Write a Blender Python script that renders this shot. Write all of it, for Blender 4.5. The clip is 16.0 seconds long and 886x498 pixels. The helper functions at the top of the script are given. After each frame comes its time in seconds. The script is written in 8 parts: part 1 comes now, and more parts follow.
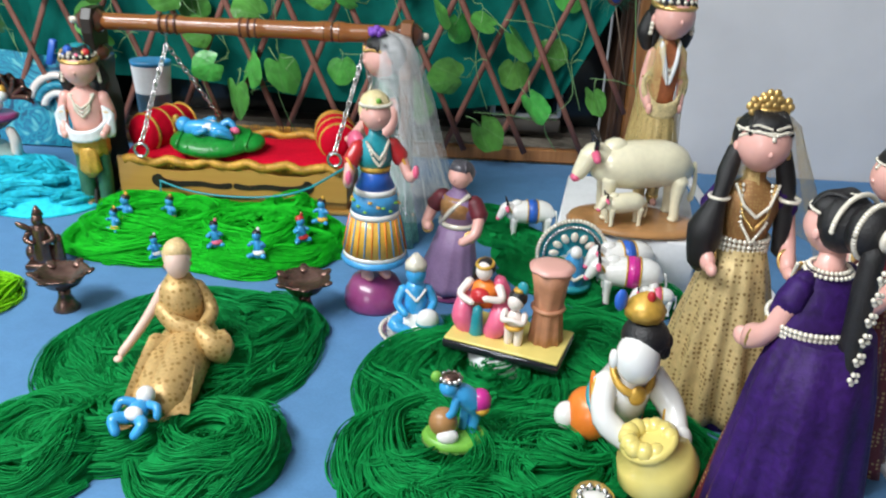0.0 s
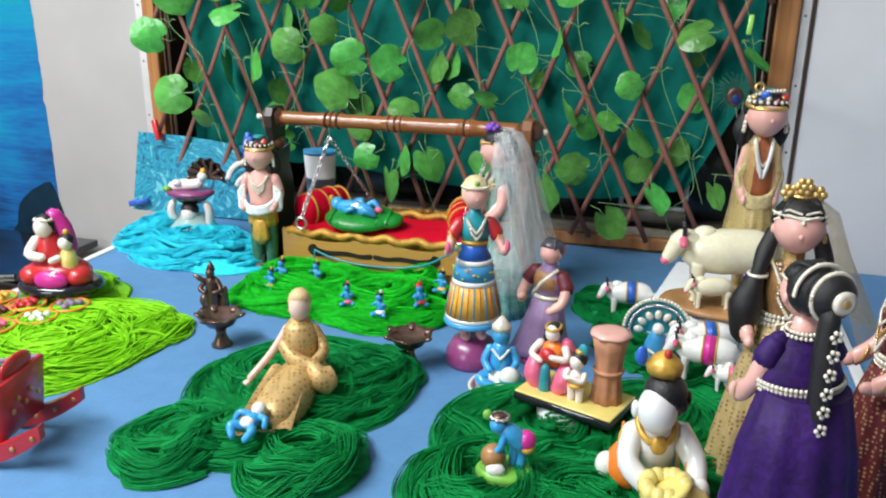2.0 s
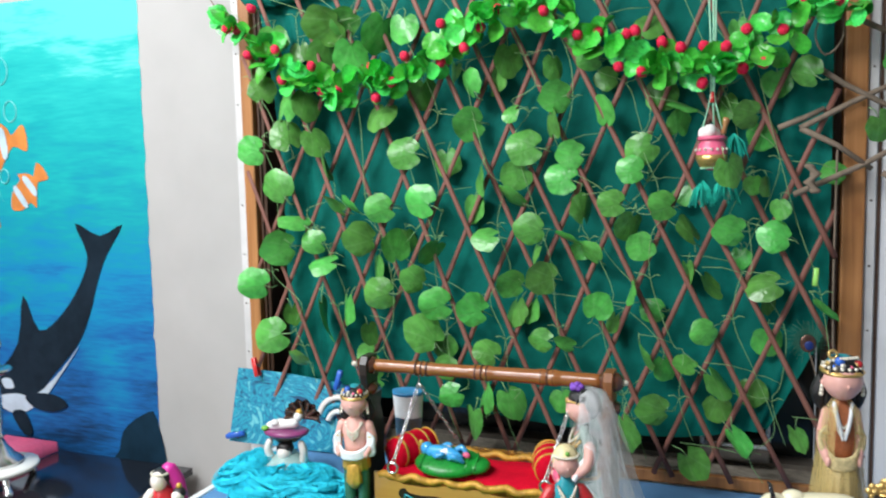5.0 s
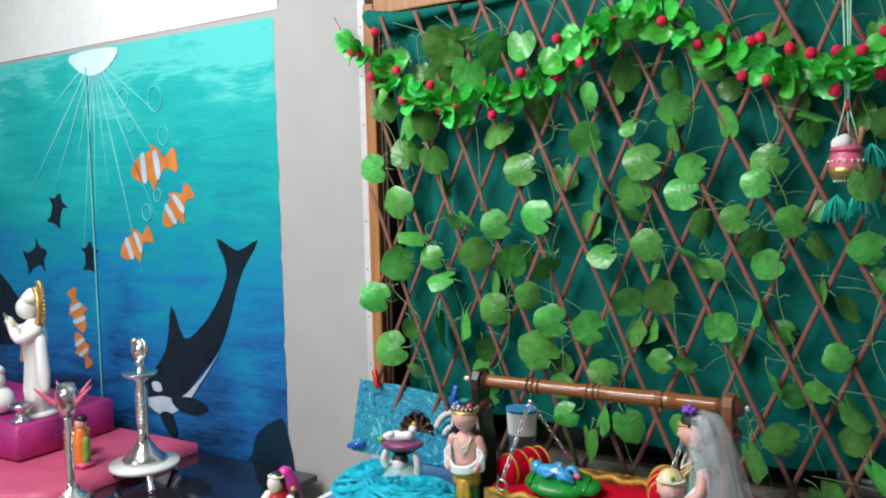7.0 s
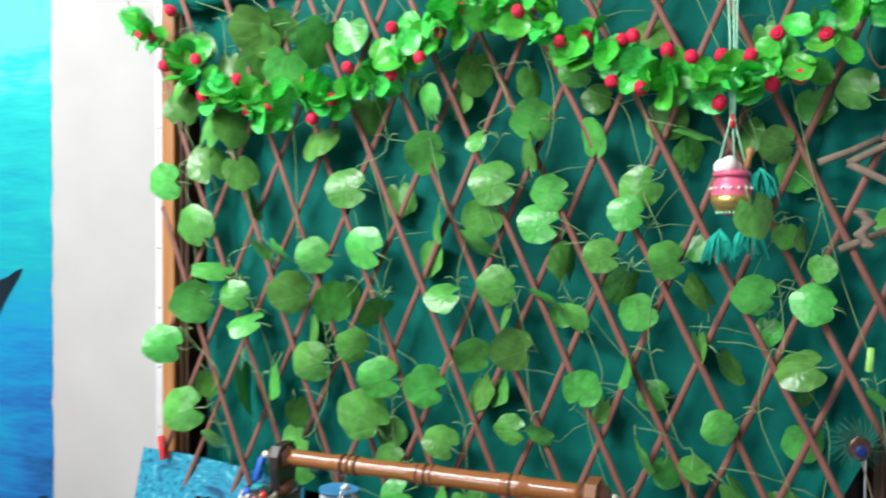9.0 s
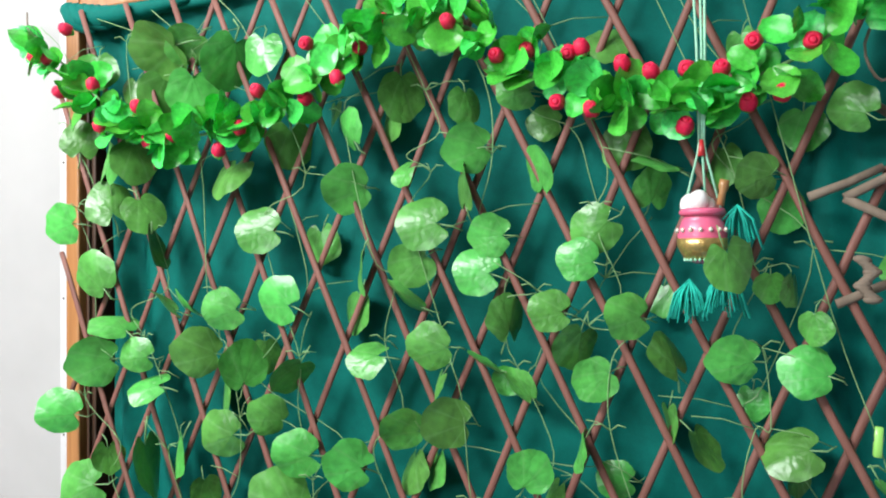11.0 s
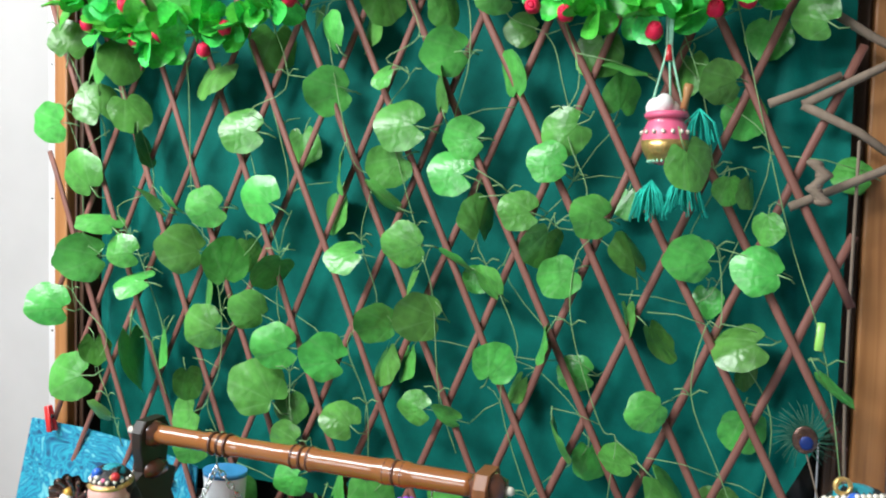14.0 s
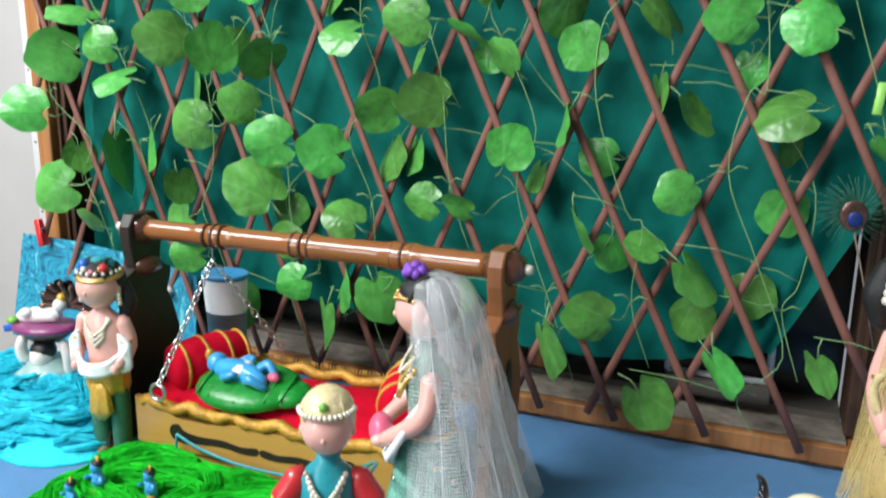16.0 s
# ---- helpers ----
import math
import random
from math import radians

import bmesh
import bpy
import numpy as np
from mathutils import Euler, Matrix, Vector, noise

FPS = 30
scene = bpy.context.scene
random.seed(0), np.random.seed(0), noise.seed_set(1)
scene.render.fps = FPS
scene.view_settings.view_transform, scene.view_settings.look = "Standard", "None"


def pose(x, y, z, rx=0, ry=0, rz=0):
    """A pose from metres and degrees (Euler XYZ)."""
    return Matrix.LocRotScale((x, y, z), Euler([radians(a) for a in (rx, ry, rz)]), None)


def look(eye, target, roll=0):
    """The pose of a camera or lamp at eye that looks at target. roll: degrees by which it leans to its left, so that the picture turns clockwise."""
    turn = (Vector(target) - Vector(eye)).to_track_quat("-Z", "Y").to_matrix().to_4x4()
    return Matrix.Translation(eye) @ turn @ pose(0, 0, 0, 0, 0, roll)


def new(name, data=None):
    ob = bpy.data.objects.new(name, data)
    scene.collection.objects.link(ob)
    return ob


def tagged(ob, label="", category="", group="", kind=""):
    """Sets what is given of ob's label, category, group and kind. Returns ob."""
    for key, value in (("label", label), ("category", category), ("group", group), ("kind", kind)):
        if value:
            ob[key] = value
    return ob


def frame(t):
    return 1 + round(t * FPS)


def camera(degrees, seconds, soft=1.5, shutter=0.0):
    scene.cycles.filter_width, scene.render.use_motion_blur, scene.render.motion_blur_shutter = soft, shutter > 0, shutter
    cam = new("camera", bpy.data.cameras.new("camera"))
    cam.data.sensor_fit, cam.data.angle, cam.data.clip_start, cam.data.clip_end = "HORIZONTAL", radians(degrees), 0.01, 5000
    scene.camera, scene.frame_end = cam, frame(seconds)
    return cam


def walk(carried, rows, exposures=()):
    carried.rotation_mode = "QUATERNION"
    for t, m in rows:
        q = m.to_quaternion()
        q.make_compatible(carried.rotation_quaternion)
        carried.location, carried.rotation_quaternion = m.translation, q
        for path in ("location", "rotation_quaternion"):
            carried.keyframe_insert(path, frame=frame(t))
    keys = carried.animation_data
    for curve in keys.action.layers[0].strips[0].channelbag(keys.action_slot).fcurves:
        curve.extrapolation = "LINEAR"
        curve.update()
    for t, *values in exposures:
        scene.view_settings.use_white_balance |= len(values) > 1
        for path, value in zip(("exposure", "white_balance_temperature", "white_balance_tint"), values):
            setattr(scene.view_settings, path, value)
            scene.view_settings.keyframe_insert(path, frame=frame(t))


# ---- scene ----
cam = camera(58.3, 16.0, soft=2.0, shutter=0.4)
PATH = [
    (0, (0.422, 0.277, 1.323), (0.374, 2.091, 0.484), 2.5),
    (0.5, (0.431, 0.229, 1.33), (0.284, 2.083, 0.595), 2.9),
    (1, (0.493, 0.211, 1.333), (0.157, 2.065, 0.662), 2.6),
    (1.5, (0.556, 0.177, 1.338), (0.106, 2.011, 0.681), 1.4),
    (2, (0.585, 0.142, 1.344), (0.053, 1.966, 0.72), 0.5),
    (2.5, (0.592, 0.111, 1.367), (0.029, 1.945, 0.801), 0.1),
    (3, (0.593, 0.093, 1.41), (0.026, 1.942, 0.9), -0.1),
    (3.5, (0.595, 0.082, 1.463), (0.03, 1.949, 1.018), -0.3),
    (4, (0.578, 0.085, 1.506), (0.025, 1.977, 1.168), -0.8),
    (4.5, (0.559, 0.076, 1.516), (-0.036, 1.967, 1.253), -1.1),
    (5, (0.568, 0.054, 1.514), (-0.143, 1.914, 1.33), -1.2),
    (5.2, (0.576, 0.049, 1.516), (-0.178, 1.894, 1.354), -1.3),
    (7.3, (0.633, 0.095, 1.493), (-0.416, 1.792, 1.358), -1.2),
    (7.5, (0.634, 0.106, 1.486), (-0.419, 1.8, 1.34), -1.1),
    (8, (0.622, 0.168, 1.486), (-0.371, 1.895, 1.306), -0.6),
    (8.5, (0.573, 0.31, 1.486), (-0.301, 2.103, 1.342), 0.1),
    (9, (0.535, 0.481, 1.484), (-0.196, 2.342, 1.44), 0.3),
    (9.2, (0.535, 0.553, 1.472), (-0.153, 2.431, 1.439), 0.5),
    (11.3, (0.582, 0.759, 1.527), (-0.197, 2.601, 1.555), -0.4),
    (11.5, (0.578, 0.756, 1.525), (-0.221, 2.59, 1.557), -0.3),
    (12, (0.585, 0.738, 1.512), (-0.262, 2.55, 1.538), -0.0),
    (12.5, (0.584, 0.715, 1.495), (-0.3, 2.509, 1.49), 0.3),
    (13, (0.606, 0.699, 1.469), (-0.269, 2.497, 1.427), 1.0),
    (13.5, (0.624, 0.709, 1.458), (-0.178, 2.539, 1.377), 1.4),
    (14, (0.629, 0.725, 1.446), (-0.111, 2.58, 1.338), 1.5),
    (14.5, (0.629, 0.742, 1.428), (-0.084, 2.605, 1.283), 0.9),
    (15, (0.606, 0.756, 1.387), (-0.111, 2.612, 1.178), 0.4),
    (15.5, (0.597, 0.791, 1.344), (-0.138, 2.624, 1.029), 0.2),
    (16, (0.592, 0.816, 1.308), (-0.144, 2.622, 0.865), 0.7),
]
walk(cam, [(t, look(eye, target, roll)) for t, eye, target, roll in PATH],
     [(0.0, -0.2), (2.0, -0.1), (3.0, -0.1), (4.5, 0.05), (5.2, -0.2), (7.3, -0.5), (8.0, -0.35), (9.2, 0.15), (11.3, 0.2), (13.0, 0.2), (15.0, 0.15), (16.0, 0.1)])

# ---- light ----
world = bpy.data.worlds.new("world")
scene.world = world
world.use_nodes = True
world.node_tree.nodes["Background"].inputs[0].default_value = (0.85, 0.92, 1.0, 1)
world.node_tree.nodes["Background"].inputs[1].default_value = 0.3


def area_lamp(name, eye, target, sx, sy, watts, colour):
    d = bpy.data.lights.new(name, "AREA")
    d.shape, d.size, d.size_y, d.energy, d.color = "RECTANGLE", sx, sy, watts, colour
    ob = new(name, d)
    ob.matrix_world = look(eye, target)
    return ob


area_lamp("ceiling_lamp", (-1.15, 0.15, 2.93), (-0.6, 1.05, 0.75), 2.2, 0.55, 122, (0.95, 0.985, 1.0))
# Added fill from behind the camera; no window stands there.
area_lamp("front_fill_light", (-1.6, -2.4, 1.9), (-0.5, 1.7, 1.0), 1.5, 1.3, 50, (0.90, 0.96, 1.0))


# ---- materials ----
def mat(name, colour, rough=0.5, metal=0.0, scale=40.0, vary=0.15, bump=0.0, coat=0.0, spread=0.0, sheen=0.0, trans=0.0, detail=4, spec=0.5):
    """A surface with two scales of uneven colour, a fine relief and, for repeats, a spread from object to object."""
    m = bpy.data.materials.new(name)
    m.use_nodes = True
    nt = m.node_tree
    p = nt.nodes["Principled BSDF"]
    p.inputs["Roughness"].default_value, p.inputs["Metallic"].default_value = rough, metal
    p.inputs["Coat Weight"].default_value = coat
    p.inputs["Sheen Weight"].default_value = sheen
    p.inputs["Transmission Weight"].default_value = trans
    p.inputs["Specular IOR Level"].default_value = spec
    co = nt.nodes.new("ShaderNodeTexCoord")
    fine = nt.nodes.new("ShaderNodeTexNoise")
    fine.inputs["Scale"].default_value, fine.inputs["Detail"].default_value = scale, detail
    wide = nt.nodes.new("ShaderNodeTexNoise")
    wide.inputs["Scale"].default_value = scale * 0.13
    nt.links.new(co.outputs["Object"], fine.inputs["Vector"])
    nt.links.new(co.outputs["Object"], wide.inputs["Vector"])
    mean = nt.nodes.new("ShaderNodeMath")
    mean.operation = "ADD"
    nt.links.new(fine.outputs[0], mean.inputs[0])
    nt.links.new(wide.outputs[0], mean.inputs[1])
    ramp = nt.nodes.new("ShaderNodeMapRange")
    ramp.inputs[1].default_value, ramp.inputs[2].default_value = 0.7, 1.3
    ramp.inputs[3].default_value, ramp.inputs[4].default_value = 1 - vary, 1 + vary
    nt.links.new(mean.outputs[0], ramp.inputs[0])
    hsv = nt.nodes.new("ShaderNodeHueSaturation")
    hsv.inputs["Color"].default_value = (*colour, 1)
    value = ramp.outputs[0]
    if spread:
        info = nt.nodes.new("ShaderNodeObjectInfo")
        sp = nt.nodes.new("ShaderNodeMapRange")
        sp.inputs[3].default_value, sp.inputs[4].default_value = 1 - spread, 1 + spread
        nt.links.new(info.outputs["Random"], sp.inputs[0])
        mul = nt.nodes.new("ShaderNodeMath")
        mul.operation = "MULTIPLY"
        nt.links.new(value, mul.inputs[0])
        nt.links.new(sp.outputs[0], mul.inputs[1])
        value = mul.outputs[0]
        hue = nt.nodes.new("ShaderNodeMapRange")
        hue.inputs[3].default_value, hue.inputs[4].default_value = 0.5 - 0.055 * spread, 0.5 + 0.06 * spread
        nt.links.new(info.outputs["Random"], hue.inputs[0])
        nt.links.new(hue.outputs[0], hsv.inputs["Hue"])
    nt.links.new(value, hsv.inputs["Value"])
    nt.links.new(hsv.outputs[0], p.inputs["Base Color"])
    if bump:
        b = nt.nodes.new("ShaderNodeBump")
        b.inputs["Strength"].default_value, b.inputs["Distance"].default_value = bump, 0.002
        nt.links.new(fine.outputs[0], b.inputs["Height"])
        nt.links.new(b.outputs[0], p.inputs["Normal"])
    return m


def banded(name, stops, rough, scale, distort, turn=(0, 0, 0), coat=0.0, kind="WAVE", detail=3.0, metal=0.0):
    """Wood grain, marbling or woven bands: a wave or noise through a colour ramp."""
    m = bpy.data.materials.new(name)
    m.use_nodes = True
    nt = m.node_tree
    p = nt.nodes["Principled BSDF"]
    p.inputs["Roughness"].default_value, p.inputs["Coat Weight"].default_value, p.inputs["Metallic"].default_value = rough, coat, metal
    co = nt.nodes.new("ShaderNodeTexCoord")
    mp = nt.nodes.new("ShaderNodeMapping")
    mp.inputs["Rotation"].default_value = [radians(a) for a in turn]
    nt.links.new(co.outputs["Object"], mp.inputs[0])
    if kind in ("X", "Z"):
        mp.inputs["Scale"].default_value = (0.05, 1, 1) if kind == "X" else (1, 1, 0.05)
    if kind == "WAVE":
        tx = nt.nodes.new("ShaderNodeTexWave")
        tx.inputs["Scale"].default_value, tx.inputs["Distortion"].default_value, tx.inputs["Detail"].default_value = scale, distort, detail
        tx.inputs["Detail Scale"].default_value = 1.2
    else:
        tx = nt.nodes.new("ShaderNodeTexNoise")
        tx.inputs["Scale"].default_value, tx.inputs["Distortion"].default_value, tx.inputs["Detail"].default_value = scale, distort, detail
    nt.links.new(mp.outputs[0], tx.inputs[0])
    rp = nt.nodes.new("ShaderNodeValToRGB")
    while len(rp.color_ramp.elements) < len(stops):
        rp.color_ramp.elements.new(0.5)
    for e, (at, c) in zip(rp.color_ramp.elements, stops):
        e.position, e.color = at, (*c, 1)
    nt.links.new(tx.outputs[0], rp.inputs[0])
    nt.links.new(rp.outputs[0], p.inputs["Base Color"])
    b = nt.nodes.new("ShaderNodeBump")
    b.inputs["Strength"].default_value, b.inputs["Distance"].default_value = 0.15, 0.001
    nt.links.new(tx.outputs[0], b.inputs["Height"])
    nt.links.new(b.outputs[0], p.inputs["Normal"])
    return m


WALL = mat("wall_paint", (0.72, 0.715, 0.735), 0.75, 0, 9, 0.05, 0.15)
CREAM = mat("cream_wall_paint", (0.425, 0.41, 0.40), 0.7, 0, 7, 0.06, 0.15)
# Greys for the unseen walls and ceiling, kept low to weaken bounced light.
DIMROOM = mat("dimmed_room_paint", (0.42, 0.42, 0.42), 0.75, 0, 9, 0.05, 0.15)
DIMCEIL = mat("dimmed_ceiling_paint", (0.48, 0.48, 0.48), 0.8, 0, 8, 0.04)
FLOOR = mat("floor_stone", (0.30, 0.24, 0.20), 0.45, 0, 14, 0.2, 0.1)
BLUE = mat("blue_table_cloth", (0.105, 0.25, 0.47), 0.7, 0, 260, 0.07, 0.12, spec=0.25)
CASING = mat("casing_paint", (0.58, 0.57, 0.57), 0.6, 0, 26, 0.10, 0.2)
EDGE = mat("white_edge", (0.78, 0.78, 0.78), 0.45, 0, 30, 0.06)
WOOD = banded("frame_wood", [(0.25, (0.24, 0.09, 0.028)), (0.5, (0.40, 0.17, 0.055)), (0.75, (0.50, 0.23, 0.085))], 0.42, 60, 0.6, (0, 0, 0), 0.2, kind="Z", detail=5.0)
DARKWOODSHADE = banded("dark_wood_and_gap_shade", [(0.0, (0.035, 0.018, 0.010)), (1.0, (0.10, 0.045, 0.022))], 0.5, 60, 0.6, (0, 0, 0), 0.0, kind="Z", detail=5.0)
POLISH = banded("polished_wood", [(0.0, (0.17, 0.055, 0.016)), (0.6, (0.30, 0.105, 0.03)), (1.0, (0.38, 0.145, 0.045))], 0.22, 50, 0.6, (0, 0, 0), 0.6, kind="X", detail=5.0)
POSTWOOD = banded("post_wood", [(0.0, (0.15, 0.05, 0.018)), (1.0, (0.32, 0.12, 0.038))], 0.5, 50, 0.6, (0, 0, 0), 0.05, kind="Z", detail=5.0)
RINGWOOD = mat("dark_ring_wood", (0.10, 0.036, 0.020), 0.25, 0, 60, 0.2, coat=0.6)
# Near-black wood; also carries the shade of cut-outs and the left post.
BLACKWOODSHADE = mat("black_wood_and_shade", (0.02, 0.013, 0.010), 0.4, 0, 30, 0.3)
YELLOWWOOD = banded("varnished_yellow_wood", [(0.0, (0.36, 0.17, 0.035)), (0.5, (0.50, 0.27, 0.065)), (1.0, (0.58, 0.33, 0.09))], 0.32, 40, 0.6, (0, 0, 0), 0.3, kind="X", detail=5.0)
SLAT = banded("trellis_willow", [(0.0, (0.14, 0.054, 0.038)), (0.5, (0.225, 0.090, 0.067)), (1.0, (0.30, 0.13, 0.10))], 0.62, 45, 0.6, (0, 0, 0), 0.0, kind="Z", detail=5.0)
TWIG = banded("dry_twig", [(0.0, (0.12, 0.085, 0.06)), (1.0, (0.30, 0.23, 0.17))], 0.8, 60, 0.6, (0, 0, 0), 0.0, kind="Z", detail=5.0)
CLOTH = mat("teal_curtain", (0.001, 0.138, 0.112), 0.75, 0, 420, 0.12, 0.1, spec=0.15)
GLASSDARK = mat("dark_window_glass", (0.012, 0.016, 0.017), 0.12, 0, 3, 0.3)
RECESS = mat("window_sill_stone", (0.10, 0.085, 0.07), 0.6, 0, 20, 0.3, 0.2)
WEATHERED = mat("weathered_grey_wood", (0.27, 0.235, 0.19), 0.8, 0, 60, 0.4, 0.4)
STEM = mat("vine_stem", (0.20, 0.38, 0.15), 0.5, 0, 50, 0.2)
ROSE = mat("red_flock_rose", (0.78, 0.008, 0.065), 0.6, 0, 6, 0.2, 0.3)
GREENLEAF = mat("bright_plastic_leaf", (0.06, 0.57, 0.060), 0.24, 0, 30, 0.3, 0.2, spread=0.35)
FAIRSKIN = mat("fair_doll_skin", (0.82, 0.58, 0.48), 0.35, 0, 25, 0.05, coat=0.2)
SKIN = mat("painted_doll_skin", (0.82, 0.44, 0.38), 0.32, 0, 25, 0.05, coat=0.2)
PALESKIN = mat("pale_glazed_skin", (0.86, 0.76, 0.70), 0.3, 0, 25, 0.05, coat=0.3)
BLUESKIN = mat("blue_glazed_skin", (0.05, 0.36, 0.72), 0.28, 0, 40, 0.2, coat=0.4)
HAIR = mat("black_doll_hair", (0.012, 0.011, 0.012), 0.42, 0, 300, 0.4, 0.5)
PALEHAIR = mat("pale_yellow_painted_hair", (0.74, 0.62, 0.34), 0.35, 0, 90, 0.2, 0.3, coat=0.2)
BLOND = mat("blond_doll_hair", (0.72, 0.52, 0.26), 0.4, 0, 260, 0.2, 0.4)
GOLD = mat("gold_trim", (0.72, 0.48, 0.17), 0.32, 0.75, 160, 0.3, 0.3)
GOLDPAINT = mat("gold_paint", (0.62, 0.36, 0.06), 0.35, 0.25, 90, 0.25, 0.2)
PEARL = mat("pearl_beads", (0.80, 0.74, 0.62), 0.25, 0.15, 80, 0.1, coat=0.5)
CREAMNET = mat("cream_net", (0.62, 0.50, 0.26), 0.6, 0, 400, 0.3, 0.4)
PURPLE = mat("purple_silk", (0.030, 0.006, 0.095), 0.62, 0, 60, 0.45, 0.5, spec=0.3)
MAROON = mat("maroon_brocade", (0.14, 0.018, 0.028), 0.5, 0, 120, 0.35, 0.2)
SILVER = mat("bright_silver", (0.72, 0.72, 0.72), 0.22, 0.95, 90, 0.2, 0.2)
WHITE = mat("white_glaze", (0.84, 0.83, 0.80), 0.25, 0, 30, 0.05, coat=0.4)
MATTWHITE = mat("white_foam", (0.80, 0.81, 0.83), 0.75, 0, 120, 0.05, 0.2)
IVORY = mat("ivory_resin", (0.82, 0.76, 0.55), 0.3, 0, 18, 0.08, coat=0.3)
RED = mat("red_paint", (0.55, 0.025, 0.03), 0.35, 0, 40, 0.12, coat=0.3)
PINK = mat("pink_paint", (0.80, 0.14, 0.26), 0.35, 0, 40, 0.12, coat=0.2)
MAGENTA = mat("magenta_paint", (0.62, 0.03, 0.30), 0.35, 0, 40, 0.15, coat=0.2)
ORANGE = mat("orange_paint", (0.85, 0.22, 0.03), 0.35, 0, 40, 0.15, coat=0.2)
YELLOW = mat("yellow_paint", (0.80, 0.44, 0.06), 0.4, 0, 60, 0.15, coat=0.2)
PALEYELLOW = mat("pale_yellow_glaze", (0.80, 0.66, 0.20), 0.25, 0, 30, 0.12, coat=0.4)
SKYBLUE = mat("sky_blue_paint", (0.06, 0.33, 0.66), 0.4, 0, 60, 0.15, coat=0.2)
TEAL = mat("teal_paint", (0.02, 0.30, 0.36), 0.4, 0, 60, 0.15, coat=0.2)
LILAC = mat("lilac_paint", (0.27, 0.17, 0.32), 0.5, 0, 60, 0.12)
VIOLET = mat("violet_flower", (0.22, 0.07, 0.50), 0.5, 0, 60, 0.25)
PLUM = mat("plum_gloss", (0.27, 0.05, 0.17), 0.3, 0, 50, 0.12, coat=0.3)
BROWN = mat("brown_resin", (0.42, 0.21, 0.08), 0.35, 0, 40, 0.25, 0.2, coat=0.2)
BARK = mat("painted_bark", (0.50, 0.23, 0.13), 0.5, 0, 60, 0.25, 0.4)
BRONZE = mat("dark_bronze", (0.17, 0.10, 0.08), 0.27, 0.75, 120, 0.4, 0.4)
BLACK = mat("black_gloss", (0.012, 0.013, 0.018), 0.12, 0, 20, 0.2, coat=0.5)
BASEGREEN = mat("green_base_paint", (0.18, 0.45, 0.06), 0.4, 0, 60, 0.25)
LEAFCUSHION = mat("green_satin_cushion", (0.01, 0.24, 0.03), 0.3, 0, 160, 0.3, 0.4)
REDCLOTH = mat("red_velvet", (0.56, 0.003, 0.022), 0.85, 0, 200, 0.12, 0.2, spec=0.1)
GOLDCLOTH = mat("gold_border_cloth", (0.55, 0.29, 0.04), 0.5, 0.2, 260, 0.35, 0.6)
SILKGREEN = mat("green_tinsel_silk", (0.20, 0.45, 0.37), 0.42, 0.15, 160, 0.5, 0.5)
DARKGREENSILK = mat("dark_green_silk", (0.04, 0.15, 0.09), 0.45, 0, 120, 0.25, 0.2)
PINKCLOTH = mat("pink_satin", (0.62, 0.10, 0.20), 0.42, 0, 90, 0.15, 0.2)
MAGENTACLOTH = mat("magenta_satin", (0.42, 0.03, 0.20), 0.4, 0, 60, 0.25, 0.3)
WHITENET = mat("white_gauze", (0.80, 0.82, 0.84), 0.6, 0, 300, 0.1, 0.2)
CLIPRED = mat("red_plastic", (0.68, 0.03, 0.03), 0.3, 0, 20, 0.05)
CLIPBLUE = mat("blue_plastic", (0.03, 0.13, 0.55), 0.3, 0, 20, 0.05)
CLIPLIME = mat("lime_plastic", (0.35, 0.75, 0.15), 0.3, 0, 20, 0.05)
TASSEL = mat("teal_wool", (0.008, 0.48, 0.36), 0.8, 0, 300, 0.3, 0.4)
MINTCORD = mat("mint_cord", (0.35, 0.72, 0.50), 0.6, 0, 200, 0.2, 0.3)
WOOL = mat("cotton_wool", (0.85, 0.83, 0.80), 0.9, 0, 100, 0.08, 0.5)
YARNS = {
    "dark_green": mat("dark_green_yarn", (0.003, 0.27, 0.060), 0.7, 0, 700, 0.3, 0.5, spec=0.15),
    "green": mat("green_yarn", (0.012, 0.55, 0.022), 0.7, 0, 700, 0.3, 0.5, spec=0.15),
    "lime": mat("lime_yarn", (0.25, 0.66, 0.012), 0.6, 0, 700, 0.22, 0.5, spec=0.15),
    "cyan": mat("cyan_yarn", (0.035, 0.68, 0.86), 0.6, 0, 700, 0.22, 0.5, spec=0.15),
}


def brocade(name, ground, figure, scale):
    """Woven cloth with a small regular gold figure."""
    m = mat(name, ground, 0.42, 0.25, 300, 0.15, 0.3)
    nt = m.node_tree
    p = nt.nodes["Principled BSDF"]
    vo = nt.nodes.new("ShaderNodeTexVoronoi")
    vo.inputs["Scale"].default_value, vo.inputs["Randomness"].default_value = scale, 0.25
    co = nt.nodes.new("ShaderNodeTexCoord")
    nt.links.new(co.outputs["Object"], vo.inputs["Vector"])
    lt = nt.nodes.new("ShaderNodeMath")
    lt.operation, lt.inputs[1].default_value = "LESS_THAN", 0.32
    nt.links.new(vo.outputs["Distance"], lt.inputs[0])
    mx = nt.nodes.new("ShaderNodeMix")
    mx.data_type = "RGBA"
    mx.inputs[7].default_value = (*figure, 1)
    nt.links.new(lt.outputs[0], mx.inputs[0])
    nt.links.new(p.inputs["Base Color"].links[0].from_socket, mx.inputs[6])
    nt.links.new(mx.outputs[2], p.inputs["Base Color"])
    return m


